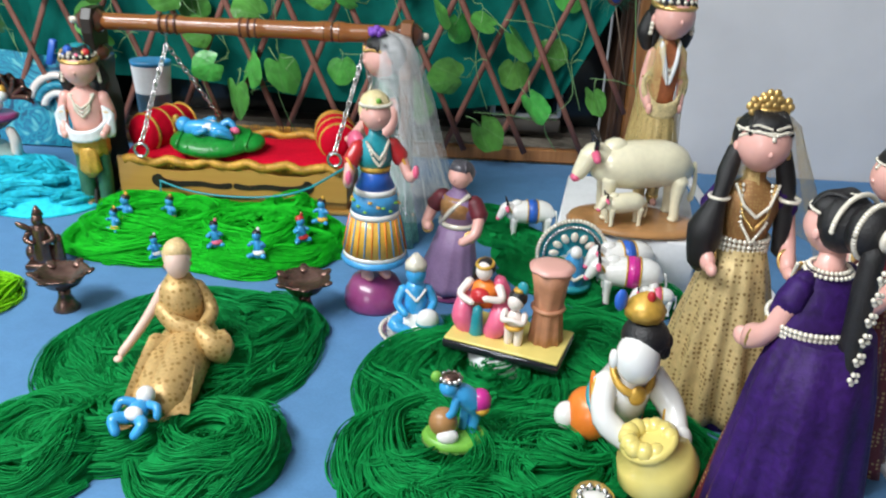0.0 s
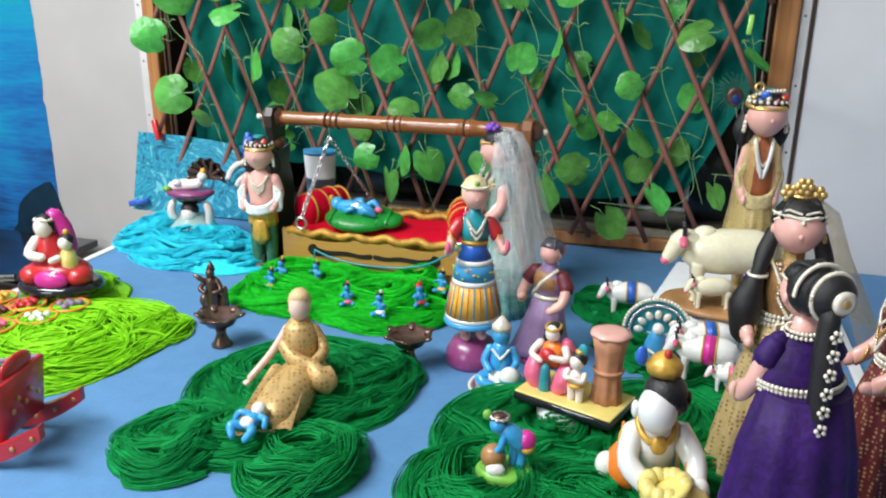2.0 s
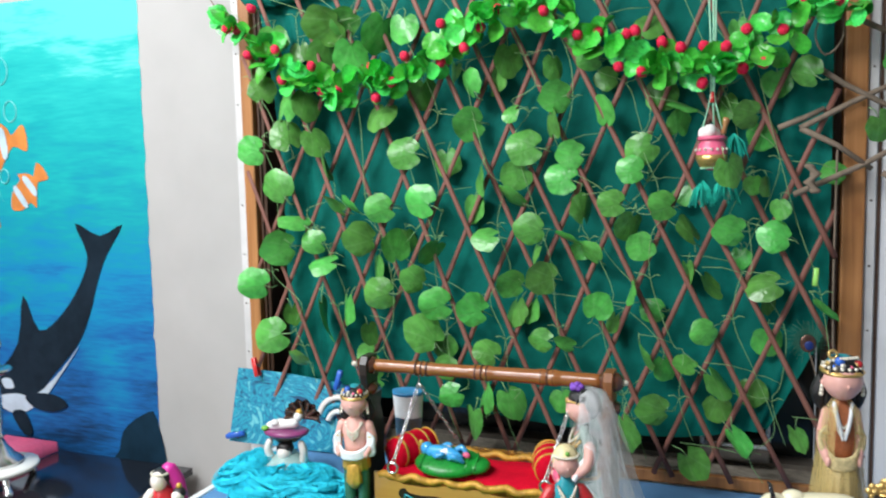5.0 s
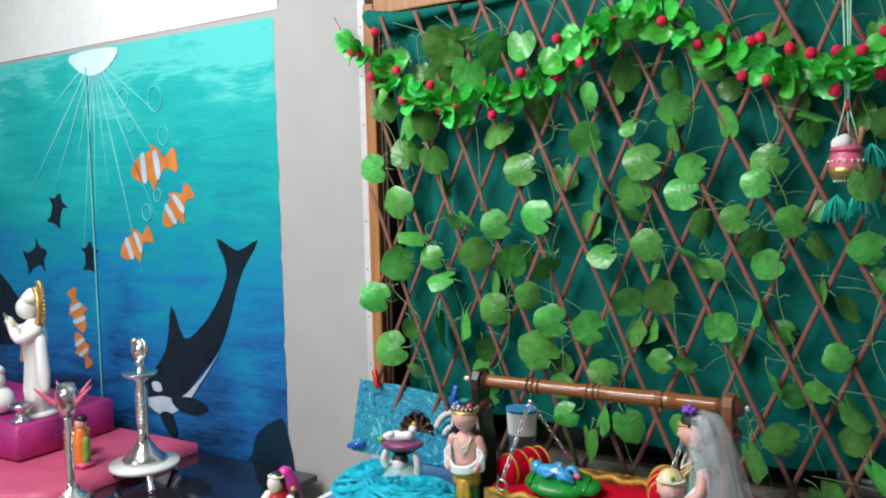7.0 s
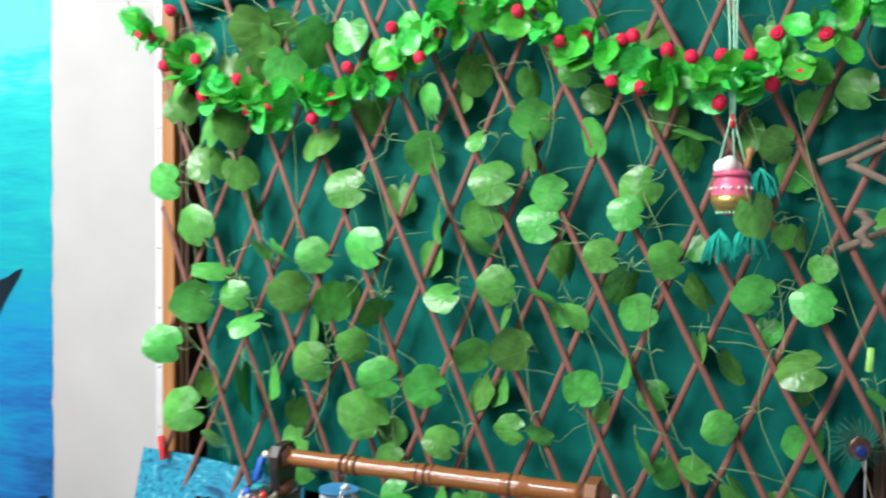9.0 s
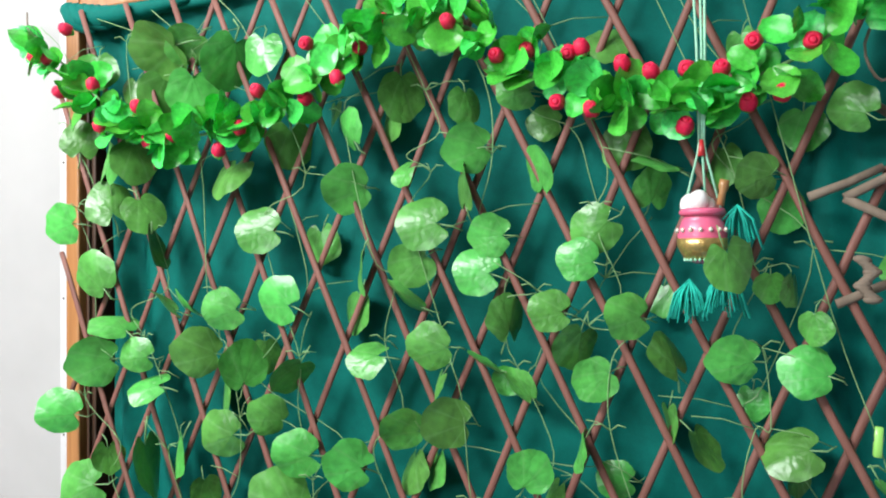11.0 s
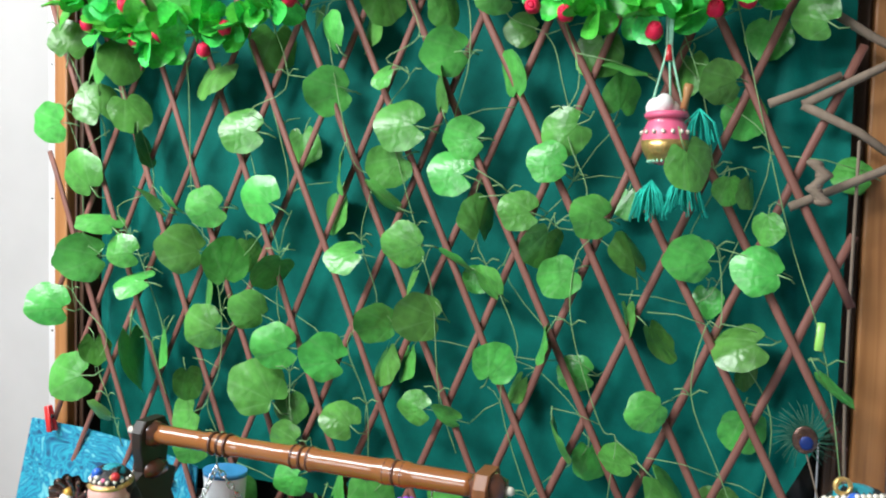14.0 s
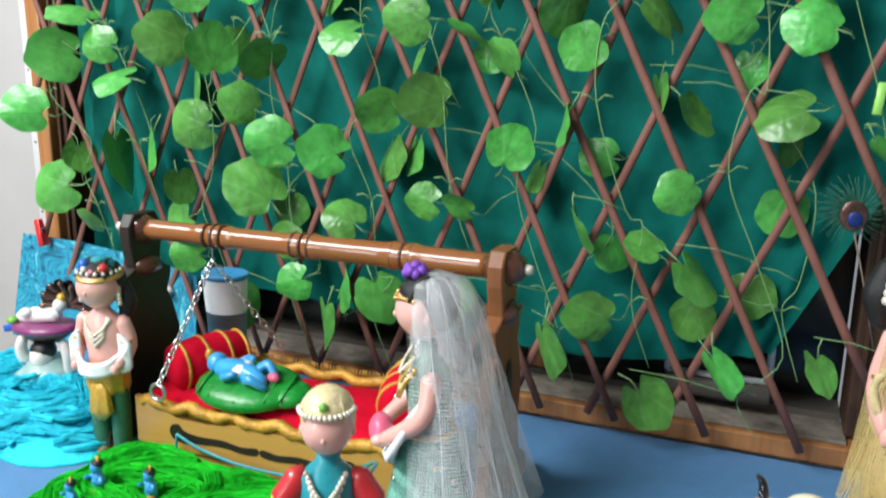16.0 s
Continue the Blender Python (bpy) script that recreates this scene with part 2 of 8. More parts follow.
GOLDBROCADE = brocade("gold_brocade", (0.60, 0.45, 0.21), (0.26, 0.16, 0.055), 62)
PALEGOLD = brocade("pale_gold_brocade", (0.58, 0.38, 0.15), (0.36, 0.21, 0.06), 130)
REDGOLD = brocade("maroon_gold_brocade", (0.13, 0.018, 0.024), (0.42, 0.27, 0.12), 70)
COPPER = brocade("copper_brocade", (0.34, 0.17, 0.06), (0.45, 0.27, 0.10), 110)


def leaf_material():
    """Printed fabric leaf: paler towards the ribs, which fan out from the stalk."""
    m = mat("fabric_leaf", (0.088, 0.335, 0.060), 0.30, 0, 2.2, 0.38, 0.15, spread=0.30, spec=0.5)
    nt = m.node_tree
    p = nt.nodes["Principled BSDF"]
    co = nt.nodes.new("ShaderNodeTexCoord")
    sep = nt.nodes.new("ShaderNodeSeparateXYZ")
    nt.links.new(co.outputs["Object"], sep.inputs[0])
    up = nt.nodes.new("ShaderNodeMath")
    up.operation, up.inputs[1].default_value = "SUBTRACT", 0.75
    nt.links.new(sep.outputs["Z"], up.inputs[0])
    at = nt.nodes.new("ShaderNodeMath")
    at.operation = "ARCTAN2"
    nt.links.new(sep.outputs["X"], at.inputs[0])
    nt.links.new(up.outputs[0], at.inputs[1])
    mu = nt.nodes.new("ShaderNodeMath")
    mu.operation, mu.inputs[1].default_value = "MULTIPLY", 9.0
    nt.links.new(at.outputs[0], mu.inputs[0])
    cs = nt.nodes.new("ShaderNodeMath")
    cs.operation = "COSINE"
    nt.links.new(mu.outputs[0], cs.inputs[0])
    rg = nt.nodes.new("ShaderNodeMapRange")
    rg.inputs[1].default_value, rg.inputs[2].default_value = 0.86, 1.0
    rg.inputs[4].default_value = 0.20
    nt.links.new(cs.outputs[0], rg.inputs[0])
    mx = nt.nodes.new("ShaderNodeMix")
    mx.data_type = "RGBA"
    mx.inputs[7].default_value = (0.22, 0.44, 0.18, 1)
    nt.links.new(rg.outputs[0], mx.inputs[0])
    nt.links.new(p.inputs["Base Color"].links[0].from_socket, mx.inputs[6])
    nt.links.new(mx.outputs[2], p.inputs["Base Color"])
    net = nt.nodes.new("ShaderNodeTexVoronoi")
    net.feature = "DISTANCE_TO_EDGE"
    net.inputs["Scale"].default_value = 2.6
    nt.links.new(co.outputs["Object"], net.inputs["Vector"])
    crease = nt.nodes.new("ShaderNodeTexNoise")
    crease.inputs["Scale"].default_value, crease.inputs["Detail"].default_value, crease.inputs["Distortion"].default_value = 1.7, 1, 1.0
    nt.links.new(co.outputs["Object"], crease.inputs["Vector"])
    tot = nt.nodes.new("ShaderNodeMath")
    tot.operation = "MULTIPLY_ADD"
    tot.inputs[1].default_value = 0.8
    nt.links.new(net.outputs["Distance"], tot.inputs[0])
    nt.links.new(crease.outputs[0], tot.inputs[2])
    b = nt.nodes.new("ShaderNodeBump")
    b.inputs["Strength"].default_value, b.inputs["Distance"].default_value = 0.45, 0.0026
    nt.links.new(tot.outputs[0], b.inputs["Height"])
    nt.links.new(b.outputs[0], p.inputs["Normal"])
    return m


LEAF = leaf_material()


def sea_material():
    """A painted sea: pale turquoise above, deep blue below, with brushed horizontal strokes and dark shapes on the bed."""
    m = bpy.data.materials.new("painted_sea")
    m.use_nodes = True
    nt = m.node_tree
    p = nt.nodes["Principled BSDF"]
    p.inputs["Roughness"].default_value = 0.6
    p.inputs["Specular IOR Level"].default_value = 0.2
    co = nt.nodes.new("ShaderNodeTexCoord")
    mp = nt.nodes.new("ShaderNodeMapping")
    mp.inputs["Scale"].default_value = (1.2, 1, 7.0)
    nt.links.new(co.outputs["Object"], mp.inputs[0])
    strokes = nt.nodes.new("ShaderNodeTexNoise")
    strokes.inputs["Scale"].default_value, strokes.inputs["Detail"].default_value, strokes.inputs["Distortion"].default_value = 2.2, 6, 0.8
    nt.links.new(mp.outputs[0], strokes.inputs[0])
    wide = nt.nodes.new("ShaderNodeTexNoise")
    wide.inputs["Scale"].default_value, wide.inputs["Distortion"].default_value = 1.3, 1.0
    nt.links.new(co.outputs["Object"], wide.inputs[0])
    sep = nt.nodes.new("ShaderNodeSeparateXYZ")
    nt.links.new(co.outputs["Object"], sep.inputs[0])
    height = nt.nodes.new("ShaderNodeMapRange")
    height.inputs[1].default_value, height.inputs[2].default_value = 0.45, 2.1
    nt.links.new(sep.outputs["Z"], height.inputs[0])
    last = height.outputs[0]
    brush = nt.nodes.new("ShaderNodeMapping")
    brush.inputs["Scale"].default_value, brush.inputs["Rotation"].default_value = (5, 1, 34), (0, 0.12, 0)
    nt.links.new(co.outputs["Object"], brush.inputs[0])
    hairs = nt.nodes.new("ShaderNodeTexNoise")
    hairs.inputs["Scale"].default_value, hairs.inputs["Detail"].default_value = 3.0, 5
    nt.links.new(brush.outputs[0], hairs.inputs[0])
    for src, k in ((strokes.outputs[0], 0.55), (wide.outputs[0], 0.65), (hairs.outputs[0], 0.30)):
        off = nt.nodes.new("ShaderNodeMath")
        off.operation, off.inputs[1].default_value, off.inputs[2].default_value = "MULTIPLY_ADD", k, -k / 2
        nt.links.new(src, off.inputs[0])
        add = nt.nodes.new("ShaderNodeMath")
        add.operation = "ADD"
        nt.links.new(last, add.inputs[0])
        nt.links.new(off.outputs[0], add.inputs[1])
        last = add.outputs[0]
    rp = nt.nodes.new("ShaderNodeValToRGB")
    stops = [(0.0, (0.005, 0.015, 0.035)), (0.12, (0.008, 0.045, 0.13)), (0.26, (0.010, 0.12, 0.36)), (0.42, (0.006, 0.22, 0.44)),
             (0.58, (0.005, 0.29, 0.36)), (0.74, (0.008, 0.37, 0.38)), (0.9, (0.02, 0.45, 0.43)), (1.0, (0.10, 0.58, 0.55))]
    while len(rp.color_ramp.elements) < len(stops):
        rp.color_ramp.elements.new(0.5)
    for e, (at, c) in zip(rp.color_ramp.elements, stops):
        e.position, e.color = at, (*c, 1)
    nt.links.new(last, rp.inputs[0])
    nt.links.new(rp.outputs[0], p.inputs["Base Color"])
    return m


SEA = sea_material()
MARBLE = banded("blue_marbled_card", [(0.30, (0.008, 0.07, 0.16)), (0.40, (0.010, 0.21, 0.34)), (0.47, (0.02, 0.36, 0.48)), (0.52, (0.010, 0.15, 0.29)), (0.60, (0.015, 0.30, 0.44)), (0.68, (0.14, 0.50, 0.56))], 0.5, 8, 5.5, (0, 35, 0), 0.0, "NOISE", 1.0)
INK = mat("mural_black", (0.012, 0.022, 0.034), 0.95, 0, 20, 0.3, spec=0.05)
MURALWHITE = mat("mural_white", (0.45, 0.58, 0.66), 0.6, 0, 20, 0.2)
MURALORANGE = mat("mural_orange", (0.60, 0.20, 0.04), 0.6, 0, 20, 0.25)
ROCK = mat("mural_rock", (0.008, 0.030, 0.055), 0.8, 0, 12, 0.4, spec=0.1)
SUNWHITE = mat("mural_sun_white", (0.62, 0.82, 0.82), 0.6, 0, 20, 0.1)
MURALRAY = mat("mural_pale_ray", (0.16, 0.60, 0.60), 0.6, 0, 8, 0.2)


def gauze(name, colour, cells, thick=0.15):
    """Net: real holes between threads, by a see-through share that follows the mesh of the net."""
    m = mat(name, colour, 0.5, 0, 300, 0.1)
    nt = m.node_tree
    p = nt.nodes["Principled BSDF"]
    uv = nt.nodes.new("ShaderNodeTexCoord")
    sep = nt.nodes.new("ShaderNodeSeparateXYZ")
    nt.links.new(uv.outputs["UV"], sep.inputs[0])
    parts = []
    for axis in ("X", "Y"):
        k = nt.nodes.new("ShaderNodeMath")
        k.operation, k.inputs[1].default_value = "MULTIPLY", cells
        nt.links.new(sep.outputs[axis], k.inputs[0])
        fr = nt.nodes.new("ShaderNodeMath")
        fr.operation = "FRACT"
        nt.links.new(k.outputs[0], fr.inputs[0])
        lt = nt.nodes.new("ShaderNodeMath")
        lt.operation, lt.inputs[1].default_value = "LESS_THAN", thick
        nt.links.new(fr.outputs[0], lt.inputs[0])
        parts.append(lt.outputs[0])
    mx = nt.nodes.new("ShaderNodeMath")
    mx.operation = "MAXIMUM"
    nt.links.new(parts[0], mx.inputs[0])
    nt.links.new(parts[1], mx.inputs[1])
    nt.links.new(mx.outputs[0], p.inputs["Alpha"])
    return m


VEILNET = gauze("white_veil_net", (0.96, 0.98, 0.99), 130, 0.12)
GOLDNET = gauze("gold_veil_net", (0.70, 0.54, 0.22), 110, 0.22)


# ---- mesh tools ----
def part(name, bm, material, parent, label=""):
    """Links a bmesh as one mesh object, under a thing or a part."""
    me = bpy.data.meshes.new(name)
    bm.to_mesh(me)
    bm.free()
    for m in material if isinstance(material, (list, tuple)) else [material]:
        me.materials.append(m)
    ob = new(name, me)
    ob.parent = parent
    return tagged(ob, label) if label else ob


def thing(name, label, category, at=(0, 0, 0), turn=0, group="", kind=""):
    """An empty at a thing's base, to parent its parts."""
    ob = new(name)
    ob.empty_display_size = 0.05
    ob.matrix_world = pose(*at, 0, 0, turn)
    return tagged(ob, label, category, group, kind)


class Form:
    """Gathers shaped solids into one mesh, with a material for each."""

    def __init__(self):
        self.v, self.f, self.k, self.mats, self.uv = [], [], [], [], {}

    def slot(self, m):
        if m not in self.mats:
            self.mats.append(m)
        return self.mats.index(m)

    def grid(self, rows, m, close=True, caps=True):
        """A skin over rings of points; close joins each ring's ends."""
        s, base, n = self.slot(m), len(self.v), len(rows[0])
        for r in rows:
            self.v.extend([tuple(p) for p in r])
        for i in range(len(rows) - 1):
            for j in range(n if close else n - 1):
                a, b = base + i * n + j, base + i * n + (j + 1) % n
                fi = len(self.f)
                self.f.append((a, b, b + n, a + n))
                self.k.append(s)
                self.uv[fi] = [(j / n, i / len(rows)), ((j + 1) / n, i / len(rows)), ((j + 1) / n, (i + 1) / len(rows)), (j / n, (i + 1) / len(rows))]
        if caps and close:
            self.f.append(tuple(base + j for j in reversed(range(n))))
            self.f.append(tuple(base + (len(rows) - 1) * n + j for j in range(n)))
            self.k += [s, s]

    def ell(self, c, r, m, turn=(0, 0, 0), n=14, k=9):
        r = (r, r, r) if isinstance(r, (int, float)) else r
        e, c = Euler([radians(a) for a in turn]).to_matrix(), Vector(c)
        rows = []
        for i in range(k + 1):
            t = -math.pi / 2 + math.pi * (0.03 + 0.94 * i / k)
            rows.append([c + e @ Vector((r[0] * math.cos(t) * math.cos(a), r[1] * math.cos(t) * math.sin(a), r[2] * math.sin(t)))
                         for a in (2 * math.pi * j / n for j in range(n))])
        self.grid(rows, m)

    def tube(self, pts, radii, m, n=9, flat=1.0):
        pts = [Vector(p) for p in pts]
        radii = [radii] * len(pts) if isinstance(radii, (int, float)) else radii
        rows, side = [], None
        for i, p in enumerate(pts):
            d = (pts[min(i + 1, len(pts) - 1)] - pts[max(i - 1, 0)]).normalized()
            ref = side if side and abs(side.dot(d)) < 0.95 else (Vector((0, 0, 1)) if abs(d.z) < 0.9 else Vector((1, 0, 0)))
            u = (ref - d * ref.dot(d)).normalized()
            side, w = u, d.cross(u)
            rows.append([p + (u * math.cos(a) + w * math.sin(a) * flat) * radii[i] for a in (2 * math.pi * j / n for j in range(n))])
        self.grid(rows, m)

    def limb(self, pts, radii, m, n=10, steps=4):
        """A tube with its bends rounded and its ends domed."""
        pts = [Vector(p) for p in pts]
        fine, fr = [], []
        for i in range(len(pts) - 1):
            p0, p1, p2, p3 = pts[max(i - 1, 0)], pts[i], pts[i + 1], pts[min(i + 2, len(pts) - 1)]
            for s in range(steps):
                t = s / steps
                fine.append(0.5 * (2 * p1 + (p2 - p0) * t + (2 * p0 - 5 * p1 + 4 * p2 - p3) * t * t + (3 * p1 - p0 - 3 * p2 + p3) * t ** 3))
                fr.append(radii[i] * (1 - t) + radii[i + 1] * t)
        fine.append(pts[-1])
        fr.append(radii[-1])
        a, b = (fine[0] - fine[1]).normalized(), (fine[-1] - fine[-2]).normalized()
        fine = [fine[0] + a * fr[0] * 0.7] + fine + [fine[-1] + b * fr[-1] * 0.7]
        fr = [fr[0] * 0.4] + fr + [fr[-1] * 0.4]
        self.tube(fine, fr, m, n)

    def lathe(self, c, prof, m, n=26, folds=0, deep=0.0, oval=(1, 1), turn=(0, 0, 0), lean=(0, 0)):
        """Turned form from (radius, height) pairs, pleated by folds."""
        e, c = Euler([radians(a) for a in turn]).to_matrix(), Vector(c)
        z0, z1 = prof[0][1], prof[-1][1]
        rows = []
        for r, z in prof:
            fade = abs(z - z1) / max(abs(z1 - z0), 1e-6)
            row = []
            for j in range(n):
                a = 2 * math.pi * j / n
                rr = r * (1 + deep * fade * math.sin(folds * a + 0.7 * math.sin(3 * a)))
                row.append(c + e @ Vector((rr * oval[0] * math.cos(a) + lean[0] * (z - z0), rr * oval[1] * math.sin(a) + lean[1] * (z - z0), z)))
            rows.append(row)
        self.grid(rows, m)

    def box(self, c, size, m, bev=0.1, turn=(0, 0, 0)):
        """A block with bevelled edges; bev as a share of its least side."""
        e, c = Euler([radians(a) for a in turn]).to_matrix(), Vector(c)
        hx, hy, hz = (s / 2 for s in size)
        b = min(size) * bev
        rows = []
        for z, o in ((-hz, b), (-hz + b, 0), (hz - b, 0), (hz, b)):
            x, y = hx - o, hy - o
            ring = [(x - b, -y), (x, -y + b), (x, y - b), (x - b, y), (-x + b, y), (-x, y - b), (-x, -y + b), (-x + b, -y)]
            rows.append([c + e @ Vector((px, py, z)) for px, py in ring])
        self.grid(rows, m)

    def ring(self, c, r, thick, m, turn=(0, 0, 0), n=20, k=6, oval=(1, 1), arc=(0, 360)):
        e, c = Euler([radians(a) for a in turn]).to_matrix(), Vector(c)
        full = arc[1] - arc[0] >= 360
        rows = []
        for i in range(n + 1):
            a = radians(arc[0] + (arc[1] - arc[0]) * i / n)
            rows.append([c + e @ Vector(((r + thick * math.cos(b)) * math.cos(a) * oval[0], (r + thick * math.cos(b)) * math.sin(a) * oval[1], thick * math.sin(b)))
                         for b in (2 * math.pi * j / k for j in range(k))])
        self.grid(rows, m, True, not full)

    def beads(self, pts, r, m, count):
        """Small round beads strung along a line of points."""
        pts = [Vector(p) for p in pts]
        for i in range(count):
            t = i / max(count - 1, 1) * (len(pts) - 1)
            j = min(int(t), len(pts) - 2)
            self.ell(pts[j].lerp(pts[j + 1], t - j), r, m, n=6, k=4)

    def squeeze(self, w, dx=0.0, dy=0.0):
        """Slims what is built so far about its upright axis."""
        self.v = [(x * w + dx, y * w + dy, z) for x, y, z in self.v]

    def mesh(self, name, smooth=True):
        me = bpy.data.meshes.new(name)
        me.from_pydata(self.v, [], self.f)
        for m in self.mats:
            me.materials.append(m)
        me.polygons.foreach_set("material_index", self.k)
        if smooth:
            me.polygons.foreach_set("use_smooth", [len(f) == 4 for f in self.f])
        layer = me.uv_layers.new(name="UVMap")
        for poly in me.polygons:
            if poly.index in self.uv:
                for li, uv in zip(poly.loop_indices, self.uv[poly.index]):
                    layer.data[li].uv = uv
        me.update()
        return me

    def put(self, name, parent=None, label="", category="", at=(0, 0, 0), turn=(0, 0, 0), group="", kind="", smooth=True, size=1.0):
        ob = new(name, self.mesh(name, smooth))
        ob.parent = parent
        ob.matrix_local = pose(*at, *turn) @ Matrix.Scale(size, 4)
        return tagged(ob, label, category, group, kind)


def arc_pts(c, r, a0, a1, n, oval=1.0, dz=0.0):
    return [(c[0] + r * math.cos(radians(a0 + (a1 - a0) * i / (n - 1))), c[1] + r * oval * math.sin(radians(a0 + (a1 - a0) * i / (n - 1))), c[2] + dz * i / (n - 1)) for i in range(n)]


# ---- the room ----
TOP = 0.753      # table top
WY = 2.03        # face of the window wall
GROUND = 0.43    # floor


def slab(name, lo, hi, m, parent=None, label="", kind="structure", bev=0.0, category=""):
    bm = bmesh.new()
    bmesh.ops.create_cube(bm, size=1)
    bmesh.ops.scale(bm, vec=[b - a for a, b in zip(lo, hi)], verts=bm.verts)
    bmesh.ops.translate(bm, vec=[(a + b) / 2 for a, b in zip(lo, hi)], verts=bm.verts)
    if bev:
        bmesh.ops.bevel(bm, geom=bm.edges[:], offset=bev, segments=2, affect="EDGES", profile=0.5)
    ob = part(name, bm, m, parent, label)
    return tagged(ob, "", category, "", kind) if parent is None else ob


slab("floor", (-4.2, -3.0, GROUND - 0.1), (3.2, WY + 0.35, GROUND), FLOOR, label="brown stone floor", category="floor")
# Ceiling and three walls out of view, added to shape the room's light.
slab("ceiling", (-4.2, -3.0, 3.05), (3.2, WY + 0.35, 3.15), DIMCEIL, label="added unseen ceiling, greyed to cut bounce light", category="ceiling")
slab("wall_south", (-4.2, -3.1, GROUND), (3.2, -3.0, 3.05), DIMROOM, label="added unseen wall, greyed to cut bounce light", category="wall")
slab("wall_west", (-4.3, -3.1, GROUND), (-4.2, WY + 0.35, 3.05), DIMROOM, label="added unseen wall, greyed to cut bounce light", category="wall")
slab("wall_east", (3.2, -3.1, GROUND), (3.3, WY + 0.35, 3.05), DIMROOM, label="added unseen wall, greyed to cut bounce light", category="wall")
slab("wall_north_east", (0.836, WY, GROUND), (3.2, WY + 0.2, 3.05), WALL, label="pale lilac-white painted wall", category="wall")
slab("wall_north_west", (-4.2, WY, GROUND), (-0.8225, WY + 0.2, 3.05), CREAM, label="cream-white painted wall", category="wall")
slab("wall_upper_band", (-4.19, WY - 0.003, 2.121), (-1.14, WY - 0.0002, 3.045), EDGE, label="white painted wall above the sea mural", category="wall")
slab("wall_over_window", (-0.8225, WY, 2.10), (0.836, WY + 0.2, 3.05), WALL, label="pale painted wall over the window", category="wall")
slab("wall_under_window", (-0.8225, WY, GROUND), (0.836, WY + 0.2, 0.745), WALL, label="pale painted wall under the window", category="wall")

# window: casing strips, wood frame, dark glass behind
win = thing("window_1", "brown wooden window frame with dark glass and white casing strips", "window", kind="structure")
for sx, stile_in, stile_out, casing_out in ((-1, 0.756, 0.7925, 0.822), (1, 0.766, 0.813, 0.836)):
    slab("casing_strip", (min(sx * (stile_out + 0.001), sx * casing_out), WY - 0.008, TOP), (max(sx * (stile_out + 0.001), sx * casing_out), WY + 0.05, 2.13), CASING, win, "off-white painted casing strip with nail heads", bev=0.003)
    slab("frame_stile", (min(sx * stile_in, sx * stile_out), WY - 0.02, TOP), (max(sx * stile_in, sx * stile_out), WY + 0.06, 2.08), WOOD, win, bev=0.004)
    slab("frame_rebate", (min(sx * 0.732, sx * (stile_in - 0.001)), WY + 0.002, 0.79), (max(sx * 0.732, sx * (stile_in - 0.001)), WY + 0.10, 2.05), DARKWOODSHADE, win, bev=0.003)
    slab("rebate_bead", (min(sx * 0.742, sx * 0.749), WY - 0.006, 0.79), (max(sx * 0.742, sx * 0.749), WY + 0.0018, 2.04), DARKWOODSHADE, win, bev=0.002)
    nails = Form()
    for i in range(9):
        nails.ell((sx * (casing_out - 0.011), WY - 0.008, 0.86 + 0.145 * i), (0.003, 0.0015, 0.003), RECESS, n=8, k=4)
    nails.put("nail_heads", win, "dark nail heads")
slab("frame_head", (-0.7555, WY - 0.018, 2.045), (0.7655, WY + 0.07, 2.10), WOOD, win, bev=0.004)
slab("frame_sill", (-0.7555, WY - 0.03, TOP + 0.001), (0.7655, WY + 0.06, 0.785), WOOD, win, bev=0.004)
slab("sill_capping", (-0.735, WY - 0.018, 0.7855), (0.735, WY + 0.06, 0.790), WEATHERED, win, "greyed weathered strip on the sill", bev=0.001)
slab("sill_ledge", (-0.731, WY + 0.061, 0.745), (0.731, WY + 0.19, 0.80), RECESS, win)
slab("pane", (-0.731, WY + 0.12, 0.801), (0.731, WY + 0.13, 2.06), GLASSDARK, win, "dark window glass")
slab("mullion", (0.235, WY + 0.062, 0.801), (0.275, WY + 0.115, 2.04), WOOD, win, bev=0.004)
# Dark strip laid on the wall to paint the shade in the casing gap.
slab("wall_gap_shade", (0.838, WY - 0.004, TOP), (0.844, WY + 0.02, 2.2), DARKWOODSHADE, label="dark strip painting the shaded gap along the casing", category="trim")

# white hook bracket lying in the window
br = Form()
for p, q in (((0.475, 2.062, 0.845), (0.475, 2.062, 0.905)), ((0.475, 2.062, 0.845), (0.625, 2.062, 0.845)), ((0.625, 2.062, 0.845), (0.625, 2.062, 0.925))):
    br.tube([p, q], 0.0055, EDGE, n=8)
br.box((0.55, 2.062, 0.826), (0.16, 0.03, 0.03), RECESS, 0.15)
br.put("window_bracket", None, "white metal bracket standing on the window ledge", "bracket")


